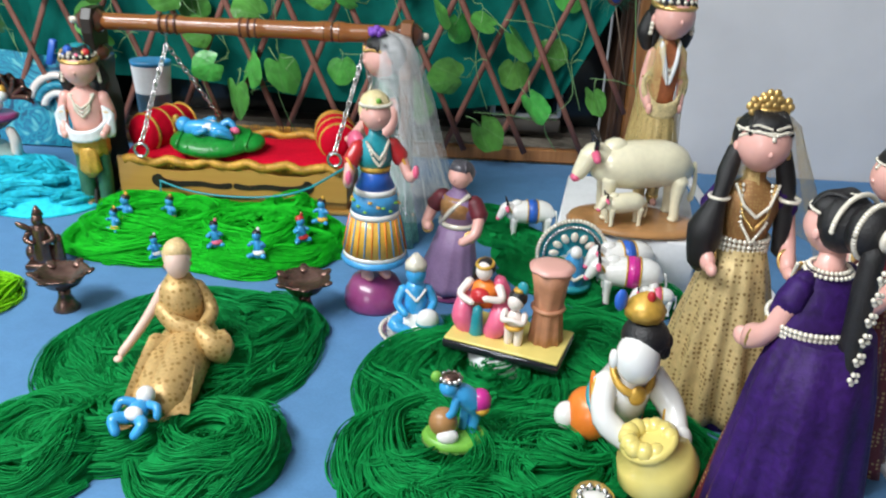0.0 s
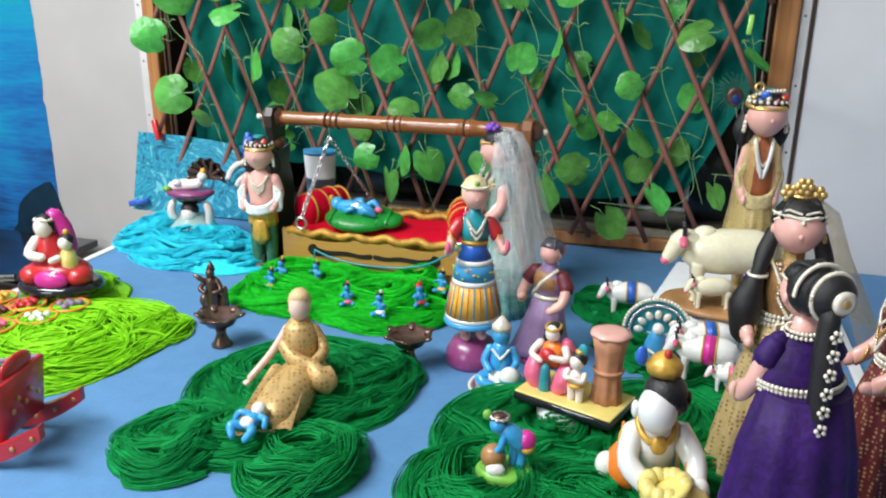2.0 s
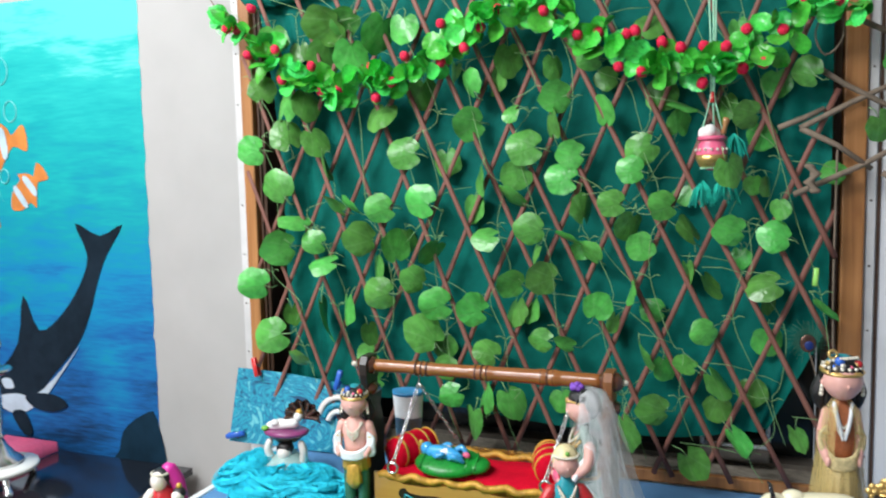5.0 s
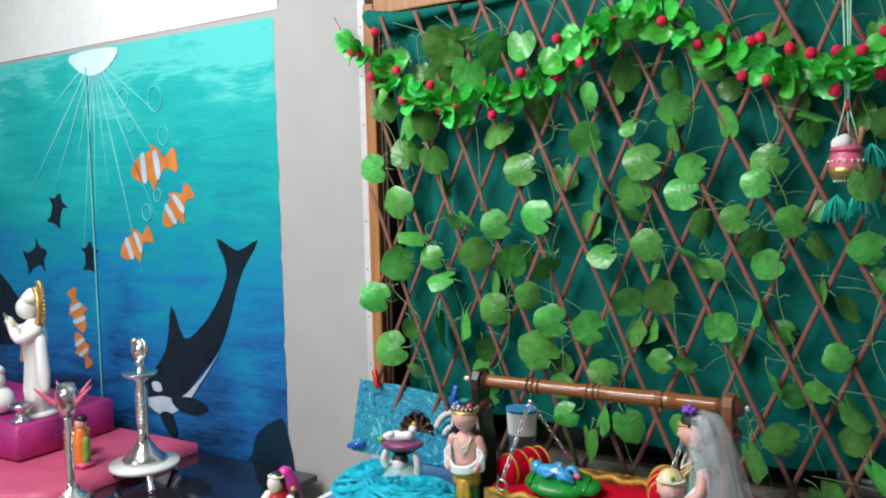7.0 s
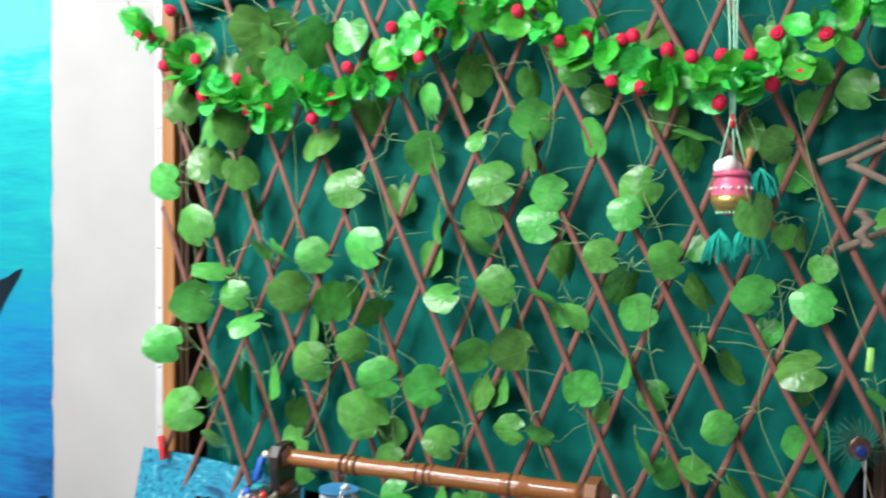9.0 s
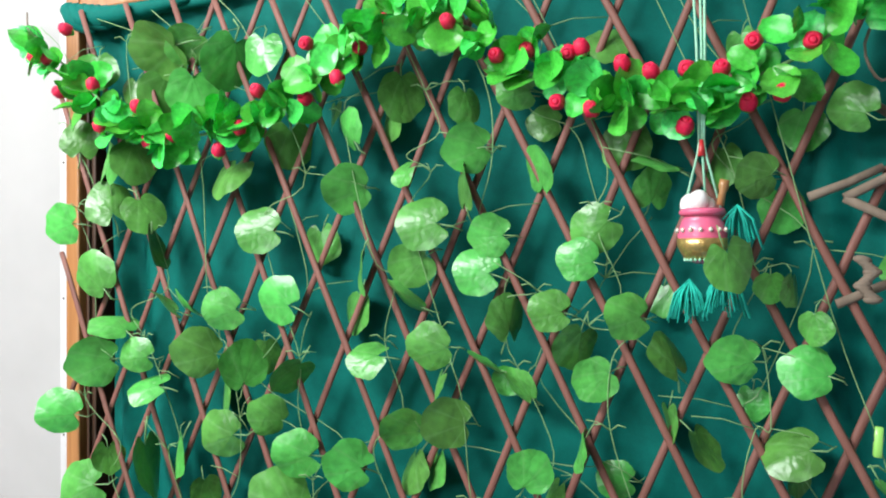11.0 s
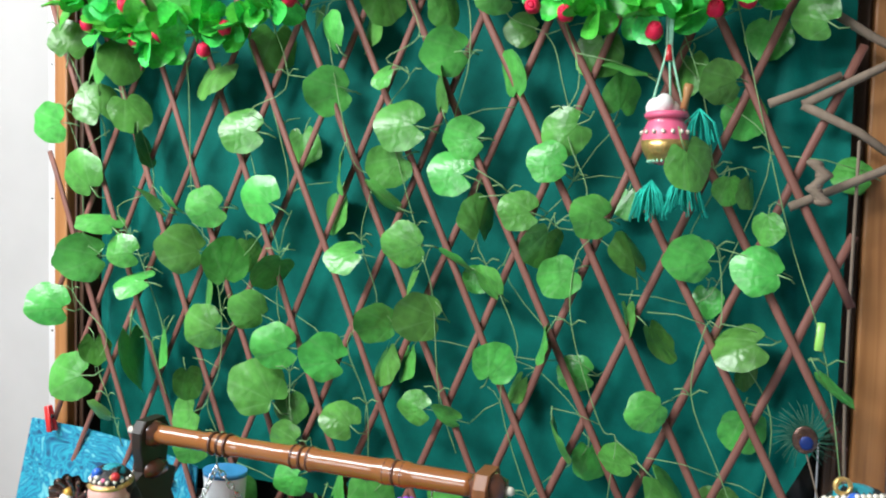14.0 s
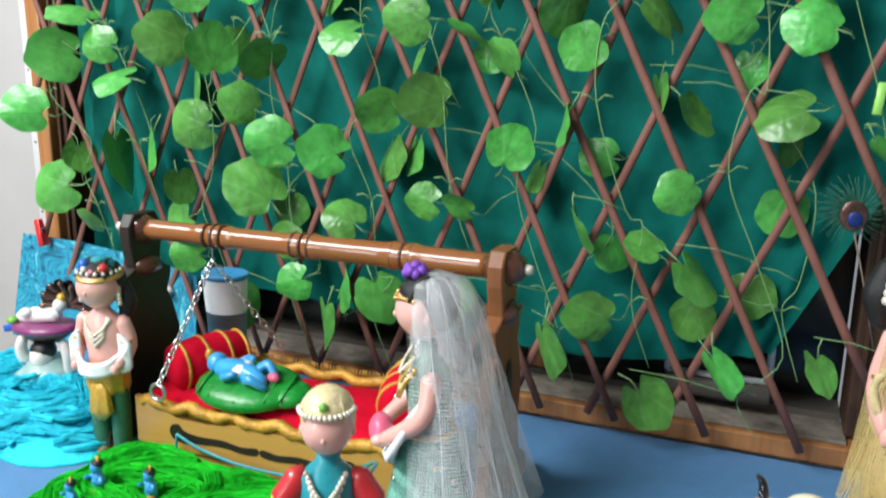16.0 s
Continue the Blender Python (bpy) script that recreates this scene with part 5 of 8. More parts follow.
for y, z in ((-0.087, 0.086), (0.088, 0.094)):
    f = Form()
    f.tube([(-0.20 + 0.4 * i / 40, y + 0.003 * math.sin(i * 1.7), z + 0.004 * math.sin(i * 0.9)) for i in range(41)], 0.0085, GOLDCLOTH, n=8)
    for i in range(90):
        x = -0.20 + 0.4 * i / 89
        f.tube([(x, y, z + 0.004), (x + 0.002 * math.sin(i * 5), y * 1.03, z + 0.016 if y > 0 else z - 0.012)], 0.0011, GOLDCLOTH, n=4)
    f.put("gold_border", bed, "fringed gold border")


def bolster(x, y, z, turn, size):
    f = Form()
    f.lathe((0, 0, 0), [(0.012, -0.062), (0.034, -0.055), (0.040, -0.02), (0.040, 0.02), (0.034, 0.055), (0.012, 0.062)], REDCLOTH, n=24, turn=(90, 0, 0))
    for t in (-0.045, -0.012, 0.022, 0.05):
        f.ring((0, t, 0), 0.0395 if abs(t) < 0.04 else 0.036, 0.003, GOLDCLOTH, (90, 0, 0), 24, 5)
    return f.put("bolster_pillow", None, "red velvet bolster pillow with gold piping in the cradle", "pillow", (x, y, z), (0, 0, turn), "cradle pillows", size=size)


bolster(-0.16, 1.73, TOP + 0.122, -25, 1.0)
bolster(0.17, 1.735, TOP + 0.122, 15, 0.95)

f = Form()
f.ell((0, 0, 0.012), (0.062, 0.042, 0.016), LEAFCUSHION, n=22, k=10)
f.ell((0.05, -0.005, 0.012), (0.024, 0.022, 0.011), LEAFCUSHION, (0, 0, 20))
for i in range(-3, 4):
    f.tube([(i * 0.016, -0.038 + abs(i) * 0.003, 0.018), (i * 0.016 + 0.005, 0.0, 0.029 - abs(i) * 0.001), (i * 0.016, 0.036 - abs(i) * 0.004, 0.018)], 0.0016, LEAFCUSHION, n=5)
f.put("leaf_cushion", None, "green satin leaf-shaped cushion lying on the red mattress", "cushion", (-0.048, 1.680, TOP + 0.104), (14, 0, 8), size=1.28)
f = Form()
f.limb([(-0.035, 0, 0.02), (0.0, 0.0, 0.022), (0.03, -0.005, 0.018)], [0.012, 0.014, 0.008], BLUESKIN)
f.ell((-0.042, 0.002, 0.024), 0.0125, BLUESKIN)
f.ell((-0.054, 0.004, 0.03), (0.006, 0.006, 0.009), GOLDPAINT)
for s in (-1, 1):
    f.limb([(-0.02, s * 0.012, 0.022), (-0.01, s * 0.02, 0.026), (0.002, s * 0.016, 0.03)], [0.005, 0.005, 0.004], BLUESKIN, n=7)
    f.limb([(0.01, s * 0.008, 0.018), (0.024, s * 0.016, 0.028), (0.038, s * 0.010, 0.016)], [0.007, 0.006, 0.004], BLUESKIN, n=7)
f.ell((0.0, 0, 0.027), (0.012, 0.014, 0.008), WHITE)
f.ell((0.036, 0.008, 0.018), (0.008, 0.006, 0.006), PINK)
f.put("baby_figurine", None, "small blue glazed baby figurine lying on the leaf cushion", "figurine", (-0.050, 1.676, TOP + 0.116), (14, 0, -8), size=1.22)


def chain(p, q, parent, link=0.0085):
    """A chain of welded links between two points."""
    p, q = Vector(p), Vector(q)
    d = q - p
    n = int(d.length / (link * 1.25))
    rot = d.to_track_quat("X", "Z").to_euler()
    f = Form()
    f.ring((0, 0, 0), link * 0.62, link * 0.17, SILVER, (0, 0, 0), 10, 5, (1.35, 0.8))
    me = f.mesh("link")
    for i in range(n):
        ob = new("link", me)
        ob.parent = parent
        ob.matrix_local = Matrix.Translation(p.lerp(q, (i + 0.5) / n)) @ rot.to_matrix().to_4x4() @ pose(0, 0, 0, 90 * (i % 2), 0, 0)


for top, legs in (((-0.135, 1.72, 1.035), ((-0.165, 1.63, 0.875), (-0.075, 1.80, 0.885))), ((0.225, 1.72, 1.035), ((0.185, 1.63, 0.875), (0.245, 1.80, 0.885)))):
    ch = thing("cradle_chain", "silver link chain with a ring that hangs the cradle tray", "chain", group="cradle chains")
    f = Form()
    f.tube([top, (top[0], 1.72, 1.07)], 0.0015, SILVER, n=6)
    f.put("hook", ch)
    for q in legs:
        chain(top, q, ch)
    f = Form()
    f.ring((legs[0][0], legs[0][1] - 0.004, legs[0][2] - 0.012), 0.012, 0.0028, SILVER, (90, 0, 0), 20, 7)
    f.put("ring", ch, "large silver ring")

f = Form()
f.limb([(-0.135, 1.624, 0.806), (-0.09, 1.622, 0.792), (-0.02, 1.618, 0.785), (0.07, 1.615, 0.79), (0.14, 1.60, 0.815), (0.24, 1.50, 0.90), (0.275, 1.30, 0.935)], [0.0022] * 7, TEAL, n=6, steps=8)
f.limb([(-0.135, 1.624, 0.806), (-0.136, 1.622, 0.78), (-0.13, 1.618, 0.757)], [0.0018] * 3, TEAL, n=5)
f.put("pull_cord", None, "teal cord tied to the cradle and drawn to the dancing doll", "cord")

f = Form()
f.lathe((0, 0, 0), [(0.026, 0.0), (0.032, 0.10), (0.040, 0.216), (0.039, 0.219), (0.029, 0.02)], MATTWHITE, n=24, oval=(1, 0.8))
f.lathe((0, 0, 0), [(0.0402, 0.211), (0.0410, 0.22)], SKYBLUE, n=24, oval=(1, 0.8))
f.put("paper_cup", None, "white paper cup with a thin blue rim behind the cradle", "cup", (-0.228, 1.865, TOP))

# marbled card
card = thing("marbled_card", "blue and teal marbled card propped against the window", "card")
f = Form()
pts = [(-0.83, 0.757), (-0.36, 0.757), (-0.37, 0.925), (-0.50, 0.948), (-0.66, 0.962), (-0.815, 0.966)]
f.grid([[(x, 1.935 + 0.18 * (z - 0.757), z) for x, z in pts], [(x, 1.939 + 0.18 * (z - 0.757), z) for x, z in pts]], MARBLE)
f.put("sheet", card, smooth=False)
for i, (r, m) in enumerate(((0.062, PALESKIN), (0.046, MARBLE), (0.033, WHITE))):
    f = Form()
    f.ring((-0.47, 1.945 - 0.002 * i, 0.855 - 0.006 * i), r, 0.010, m, (80, 0, 0), 18, 5, (1, 0.9), (40, 175))
    f.put("painted_wave_crest", card, "pale painted wave crest")

# snake canopy figure
f = Form()
f.lathe((0, 0, 0), [(0.062, 0.0), (0.064, 0.02), (0.045, 0.035), (0.03, 0.05)], mat("sea_green_glaze", (0.30, 0.44, 0.42), 0.35, 0, 40, 0.25, 0.3, coat=0.3), n=24, folds=7, deep=0.12)
for s in (-1, 1):
    f.limb([(s * 0.052, 0, 0.02), (s * 0.058, -0.01, 0.06), (s * 0.05, -0.01, 0.085)], [0.013, 0.012, 0.010], PALESKIN)
f.ell((0, -0.02, 0.055), (0.022, 0.02, 0.026), PALESKIN)
f.ell((0, -0.012, 0.068), (0.026, 0.024, 0.02), HAIR)
f.lathe((0, 0, 0.085), [(0.03, 0.0), (0.052, 0.018), (0.062, 0.03), (0.050, 0.032)], BRONZE, n=24, oval=(1.1, 0.8))
f.lathe((0, 0, 0.107), [(0.060, 0.0), (0.064, 0.008), (0.055, 0.014)], PLUM, n=24, oval=(1.1, 0.8))
f.limb([(-0.055, -0.005, 0.128), (-0.02, 0, 0.134), (0.03, 0, 0.14)], [0.012, 0.017, 0.014], WHITE)
f.ell((0.04, 0, 0.16), 0.014, WHITE)
f.ell((0.042, 0.004, 0.172), (0.010, 0.01, 0.012), GOLDPAINT)
f.ell((-0.03, -0.015, 0.142), (0.014, 0.012, 0.010), WHITE)
f.ell((-0.06, -0.02, 0.125), (0.012, 0.01, 0.008), BASEGREEN)
rows = []
for t in (0.1, 0.45, 0.75, 0.93, 1.0):
    rows.append([(0.052 + 0.056 * t * (1 + 0.06 * math.cos(7 * math.pi * j / 21)) * math.cos(radians(-12 + 204 * j / 42)), 0.020 - 0.020 * t * t, 0.155 + 0.056 * t * (1 + 0.06 * math.cos(7 * math.pi * j / 21)) * math.sin(radians(-12 + 204 * j / 42))) for j in range(43)])
f.grid(rows, BRONZE, False, False)
f.grid([[(x, y + 0.005, z) for x, y, z in r] for r in rows], BRONZE, False, False)
for i in range(7):
    a = radians(4 + 29 * i)
    f.limb([(0.052, 0.014, 0.155), (0.052 + 0.03 * math.cos(a), 0.008, 0.155 + 0.03 * math.sin(a)), (0.052 + 0.052 * math.cos(a), -0.006, 0.155 + 0.052 * math.sin(a))], [0.006, 0.007, 0.006], BRONZE, n=8)
f.put("snake_canopy_figurine", None, "glazed figurine of a basket under a hooded snake canopy", "figurine", (-0.520, 1.755, TOP + 0.022), (0, 0, 5), size=0.86)


# ---- dolls: each one mesh ----
def head(f, c, r, skin, hair):
    """A plain doll's head, wide at the cheeks and narrow at the chin, with ears and a cap of hair; looks along -y."""
    x, y, z = c
    rows = []
    for i in range(15):
        t = -math.pi / 2 + math.pi * (0.03 + 0.94 * i / 14)
        w = math.cos(t) * (1.0 - 0.10 * max(0.0, -math.sin(t)) + 0.03 * math.exp(-((math.sin(t) + 0.25) / 0.3) ** 2))
        rows.append([(x + r * 0.96 * w * math.cos(a), y - r * 0.03 + r * 0.96 * w * math.sin(a), z + r * 1.06 * math.sin(t)) for a in (2 * math.pi * j / 22 for j in range(22))])
    f.grid(rows, skin)
    f.ell((x, y - r * 0.97, z - r * 0.14), (r * 0.10, r * 0.10, r * 0.12), skin, n=8, k=6)
    for s in (-1, 1):
        f.ell((x + s * r * 0.95, y + r * 0.05, z - r * 0.15), (r * 0.10, r * 0.16, r * 0.22), skin, n=8, k=6)
    f.ell((x, y + r * 0.34, z + r * 0.20), (r * 1.03, r * 0.92, r * 1.03), hair, n=22, k=12)
    f.ell((x, y - r * 0.10, z + r * 0.62), (r * 0.86, r * 0.74, r * 0.58), hair, n=20, k=10)
    for i in range(9):
        a = math.pi * (0.12 + 0.76 * i / 8)
        f.limb([(x + r * 0.80 * math.cos(a), y - r * 0.55, z + r * (0.34 + 0.42 * math.sin(a))), (x + r * 0.55 * math.cos(a), y - r * 0.15, z + r * 1.14), (x + r * 0.3 * math.cos(a), y + r * 0.6, z + r * 1.12)], [r * 0.09, r * 0.11, r * 0.08], hair, n=6, steps=3)


def small_feet(f, z, w, skin):
    for s in (-1, 1):
        f.ell((s * w, -0.03, z), (0.03, 0.055, 0.022), skin)


def veil(f, m, top, shape, folds, deep, n=40):
    """A hanging net: rings of (radius, height, shift), open at the front."""
    rows = []
    for r, z, dx, dy in shape:
        row = []
        for j in range(n + 1):
            a = radians(-60 + 300 * j / n)
            rr = r * (1 + deep * math.sin(folds * a + z * 9))
            row.append((top[0] + dx + rr * math.cos(a), top[1] + dy + rr * math.sin(a), top[2] + z))
        rows.append(row)
    f.grid(rows, m, False, False)


def boy_doll(shirt, dhoti, legs, crown, at, turn, h, label, slim=0.92, hr=0.088, cape=False):
    f = Form()
    for s in (-1, 1):
        f.limb([(s * 0.062, 0, 0.02), (s * 0.066, 0, 0.20), (s * 0.06, 0, 0.40)], [0.05, 0.058, 0.062], legs)
        f.ring((s * 0.062, 0, 0.035), 0.05, 0.008, GOLD, n=16)
    small_feet(f, 0.012, 0.062, SKIN)
    f.lathe((0, 0, 0), [(0.12, 0.22), (0.15, 0.30), (0.145, 0.40), (0.115, 0.48)] if cape else [(0.115, 0.33), (0.128, 0.36), (0.128, 0.42), (0.112, 0.48)], dhoti, n=40, folds=11, deep=0.07, oval=(1, 0.75))
    f.lathe((0, -0.085, 0.20), [(0.02, 0.0), (0.075, 0.05), (0.06, 0.17), (0.02, 0.20)], dhoti, n=24, folds=7, deep=0.2, oval=(1, 0.4))
    f.lathe((0, 0, 0), [(0.112, 0.45), (0.108, 0.52), (0.125, 0.62), (0.115, 0.69), (0.05, 0.735), (0.042, 0.77)], shirt, n=24, oval=(1, 0.66))
    for s in (-1, 1):
        f.limb([(s * 0.125, 0, 0.68), (s * 0.165, 0.0, 0.57), (s * 0.135, -0.085, 0.49)], [0.042, 0.038, 0.030], SKIN)
        f.ell((s * 0.13, -0.10, 0.475), (0.026, 0.03, 0.026), SKIN)
        f.ring((s * 0.150, -0.02, 0.60), 0.040, 0.006, GOLD, n=14)
        f.limb([(s * 0.085, 0.05, 0.80), (s * 0.105, 0.055, 0.74), (s * 0.09, 0.05, 0.69)], [0.035, 0.035, 0.018], HAIR)
        for k in range(2 if cape else 6):
            f.limb([(s * 0.13, -0.055, 0.63 - 0.015 * k), (s * 0.185, -0.045, 0.58 - 0.02 * k), (s * 0.15, -0.075, 0.52 - 0.012 * k)], [0.010, 0.020, 0.010], CREAMNET if cape else WHITENET, n=6, steps=3)
    for i in range(4):
        f.limb([(-0.17, -0.02, 0.56 - 0.02 * i), (-0.08, -0.11, 0.485 - 0.012 * i), (0.08, -0.115, 0.495 - 0.012 * i), (0.17, -0.02, 0.57 - 0.02 * i)], [0.014, 0.020, 0.020, 0.014], CREAMNET if cape else WHITENET)
    for k in range(3):
        f.beads([(-0.085 + 0.01 * k, -0.055, 0.70), (-0.05, -0.082, 0.655 - 0.02 * k), (0, -0.092, 0.625 - 0.025 * k), (0.05, -0.082, 0.655 - 0.02 * k), (0.085 - 0.01 * k, -0.055, 0.70)], 0.0085, PEARL, 22)
    if cape:
        veil(f, GOLDNET, (0, 0.0, 0), [(0.075, 0.745, 0, 0.01), (0.14, 0.70, 0, 0), (0.165, 0.58, 0, 0.01), (0.18, 0.42, 0, 0.03), (0.215, 0.26, 0, 0.05)], 8, 0.14)
        f.lathe((0, 0, 0), [(0.21, 0.20), (0.18, 0.32), (0.12, 0.49)], GOLDNET, n=60, folds=13, deep=0.10)
        for s in (-1, 1):
            f.limb([(s * 0.075, -0.05, 0.73), (s * 0.05, -0.088, 0.66), (s * 0.01, -0.10, 0.58)], [0.016, 0.018, 0.012], WHITENET, n=8)
    f.squeeze(slim)
    z1 = 0.985 - 1.98 * hr
    f.v = [(x, y, z if z < 0.5 else 0.5 + (z - 0.5) * (z1 - 0.5) / 0.27) for x, y, z in f.v]
    q = hr / 0.098
    z = 0.985 - 1.22 * hr
    head(f, (0, -0.01, z), hr, SKIN, HAIR)
    for s in (-1, 1):
        f.limb([(s * 0.75 * hr, 0.5 * hr, z), (s * 1.0 * hr, 0.5 * hr, z - 0.8 * hr), (s * 0.9 * hr, 0.4 * hr, z - 1.5 * hr)], [0.35 * hr, 0.42 * hr, 0.22 * hr], HAIR)
        f.beads([(s * 0.98 * hr, -0.1 * hr, z - 0.35 * hr), (s * 1.02 * hr, -0.1 * hr, z - 0.75 * hr)], 0.13 * hr, PEARL, 3)
    f.beads([(-0.75 * hr, -0.62 * hr, z + 0.50 * hr), (-0.4 * hr, -0.86 * hr, z + 0.52 * hr), (0, -0.92 * hr, z + 0.38 * hr), (0.4 * hr, -0.86 * hr, z + 0.52 * hr), (0.75 * hr, -0.62 * hr, z + 0.50 * hr)], 0.06 * hr, GOLD, 18)
    f.ring((0, 0, z + 0.05 * q), 0.094 * q, 0.012 * q, GOLD, (8, 0, 0), 24, 6)
    f.beads(arc_pts((0, 0.0, z + 0.07 * q), 0.09 * q, 0, 360, 30), 0.011 * q, PEARL, 18)
    f.ell((0, 0.01, z + 0.085 * q), (0.07 * q, 0.066 * q, 0.045 * q), crown)
    f.ell((0.06 * q, -0.05 * q, z + 0.09 * q), 0.022 * q, RED)
    f.ell((-0.03 * q, -0.06 * q, z + 0.105 * q), 0.024 * q, PURPLE if crown is not TEAL else CLIPBLUE)
    for i in range(6):
        a = 0.35 + 0.5 * i
        f.ell((0.075 * q * math.cos(a), -0.075 * q * math.sin(a), z + (0.075 + 0.012 * (i % 2)) * q), 0.016 * q, (TEAL, GOLD, PINK, PEARL, CLIPBLUE, GOLD)[i], n=8, k=6)
    if cape:
        f.beads([(-0.09 * q, 0.0, z + 0.085 * q), (-0.03 * q, -0.07 * q, z + 0.12 * q), (0.05 * q, -0.06 * q, z + 0.125 * q), (0.10 * q, 0.01 * q, z + 0.06 * q)], 0.010 * q, PEARL, 16)
        f.ring((-0.055 * q, -0.03 * q, z + 0.135 * q), 0.02 * q, 0.007 * q, GOLD, (80, 0, 0), 14, 5)
    return f.put("boy_doll", None, label, "doll", at, (0, 0, turn), "dressed dolls", size=h)


boy_doll(SKIN, GOLDPAINT, DARKGREENSILK, TEAL, (-0.256, 1.628, TOP), 8, 0.296, "boy doll in white shawl, gold sash and green trousers", 0.84, 0.104)
boy_doll(mat("rust_orange_silk", (0.42, 0.13, 0.05), 0.5, 0, 80, 0.25, 0.2), GOLDBROCADE, GOLDBROCADE, TEAL, (0.727, 1.555, TOP + 0.087), 12, 0.355, "boy doll in gold net robe standing behind the cow", 0.55, 0.094, True)


# mother doll under a white veil, at the cradle
f = Form()
f.lathe((0, 0, 0), [(0.17, 0.0), (0.165, 0.06), (0.13, 0.28), (0.085, 0.47), (0.075, 0.50)], SILKGREEN, n=48, folds=13, deep=0.09)
f.lathe((0, 0, 0), [(0.078, 0.49), (0.085, 0.56), (0.10, 0.63), (0.085, 0.69), (0.035, 0.73), (0.032, 0.77)], DARKGREENSILK, n=24, oval=(1, 0.75))
f.ring((0, 0, 0.50), 0.082, 0.010, GOLD, n=24)
for s in (-1, 1):
    f.limb([(s * 0.095, 0, 0.68), (s * 0.125, -0.03, 0.58), (s * 0.07, -0.14, 0.50)], [0.034, 0.03, 0.022], SKIN)
    f.ell((s * 0.065, -0.155, 0.495), (0.022, 0.03, 0.018), SKIN)
f.ell((0.0, -0.15, 0.50), (0.06, 0.04, 0.05), PINK)
f.beads([(-0.07, -0.05, 0.70), (-0.03, -0.085, 0.64), (0, -0.095, 0.60), (0.03, -0.085, 0.64), (0.07, -0.05, 0.70)], 0.010, GOLD, 22)
f.squeeze(0.92)
for i in range(40):
    a, zz = i * 2.4, 0.03 + 0.42 * ((i * 17) % 40) / 40
    rr = 0.155 - 0.17 * max(0, zz - 0.05)
    f.ell((rr * math.cos(a), rr * math.sin(a), zz), (0.009, 0.009, 0.009), (GOLD, PEARL, SILVER)[i % 3], n=6, k=4)
for k in range(3):
    f.beads([(-0.05, -0.045, 0.735), (-0.03, -0.07, 0.70 - 0.02 * k), (0, -0.085, 0.675 - 0.03 * k), (0.03, -0.07, 0.70 - 0.02 * k), (0.05, -0.045, 0.735)], 0.006, GOLD if k % 2 else PEARL, 22)
head(f, (0, -0.015, 0.862), 0.083, SKIN, HAIR)
f.beads([(-0.065, -0.05, 0.90), (-0.035, -0.085, 0.905), (0, -0.098, 0.895), (0.035, -0.085, 0.905), (0.065, -0.05, 0.90)], 0.007, GOLD, 20)
for i in range(8):
    f.ell((0.026 * math.cos(0.8 * i), -0.04 + 0.024 * math.sin(0.8 * i), 0.968 + 0.008 * (i % 2)), (0.018, 0.016, 0.016), VIOLET, n=8, k=6)
f.ell((0, -0.04, 0.985), 0.016, VIOLET)
veil(f, VEILNET, (0, 0.02, 0), [(0.02, 0.975, 0, -0.02), (0.085, 0.945, 0, 0.0), (0.112, 0.86, 0, 0.01), (0.125, 0.70, 0, 0.03), (0.15, 0.50, 0, 0.05), (0.185, 0.32, 0, 0.07), (0.215, 0.20, 0, 0.09), (0.20, 0.15, 0, 0.10)], 9, 0.07)
veil(f, VEILNET, (0, 0.025, 0), [(0.02, 0.97, 0, -0.02), (0.08, 0.945, 0, 0.0), (0.11, 0.87, 0, 0.015), (0.135, 0.68, 0, 0.05), (0.16, 0.48, 0, 0.08), (0.20, 0.28, 0, 0.11)], 7, 0.10)
for i in range(7):
    f.limb([(0.09, -0.02, 0.62), (0.10 - 0.03 * i, -0.12, 0.46 - 0.012 * i), (-0.12, -0.06, 0.40 - 0.012 * i)], [0.012, 0.014, 0.012], WHITENET, n=6)
for i in range(9):
    a = radians(-20 + 27 * i)
    f.limb([(0.06 * math.cos(a), 0.01 + 0.06 * math.sin(a), 0.955), (0.118 * math.cos(a), 0.03 + 0.118 * math.sin(a), 0.82), (0.14 * math.cos(a + 0.05), 0.06 + 0.14 * math.sin(a + 0.05), 0.58), (0.185 * math.cos(a), 0.09 + 0.185 * math.sin(a), 0.34), (0.21 * math.cos(a - 0.06), 0.11 + 0.21 * math.sin(a - 0.06), 0.20)], [0.001, 0.0014, 0.0016, 0.002, 0.0014], WHITENET, n=5)
f.put("veiled_doll", None, "doll in green tinsel skirt under a long white net veil", "doll", (0.285, 1.535, TOP), (0, 0, -62), "dressed dolls", size=0.365)

# painted dancing doll on a plum base
f = Form()
f.lathe((0, 0, 0), [(0.165, 0.0), (0.175, 0.02), (0.17, 0.07), (0.13, 0.13), (0.06, 0.155)], PLUM, n=32)
for s in (-1, 1):
    f.limb([(s * 0.05, -0.02, 0.15), (s * 0.05, 0, 0.26)], [0.035, 0.032], SKIN)
    f.ell((s * 0.05, -0.05, 0.165), (0.03, 0.05, 0.02), SKIN)
f.lathe((0, 0, 0), [(0.185, 0.235), (0.19, 0.245), (0.182, 0.265)], SKYBLUE, n=40)
f.lathe((0, 0, 0), [(0.181, 0.265), (0.176, 0.285)], WHITE, n=40)
f.lathe((0, 0, 0), [(0.177, 0.285), (0.155, 0.38), (0.137, 0.455)], YELLOW, n=48, folds=24, deep=0.012)
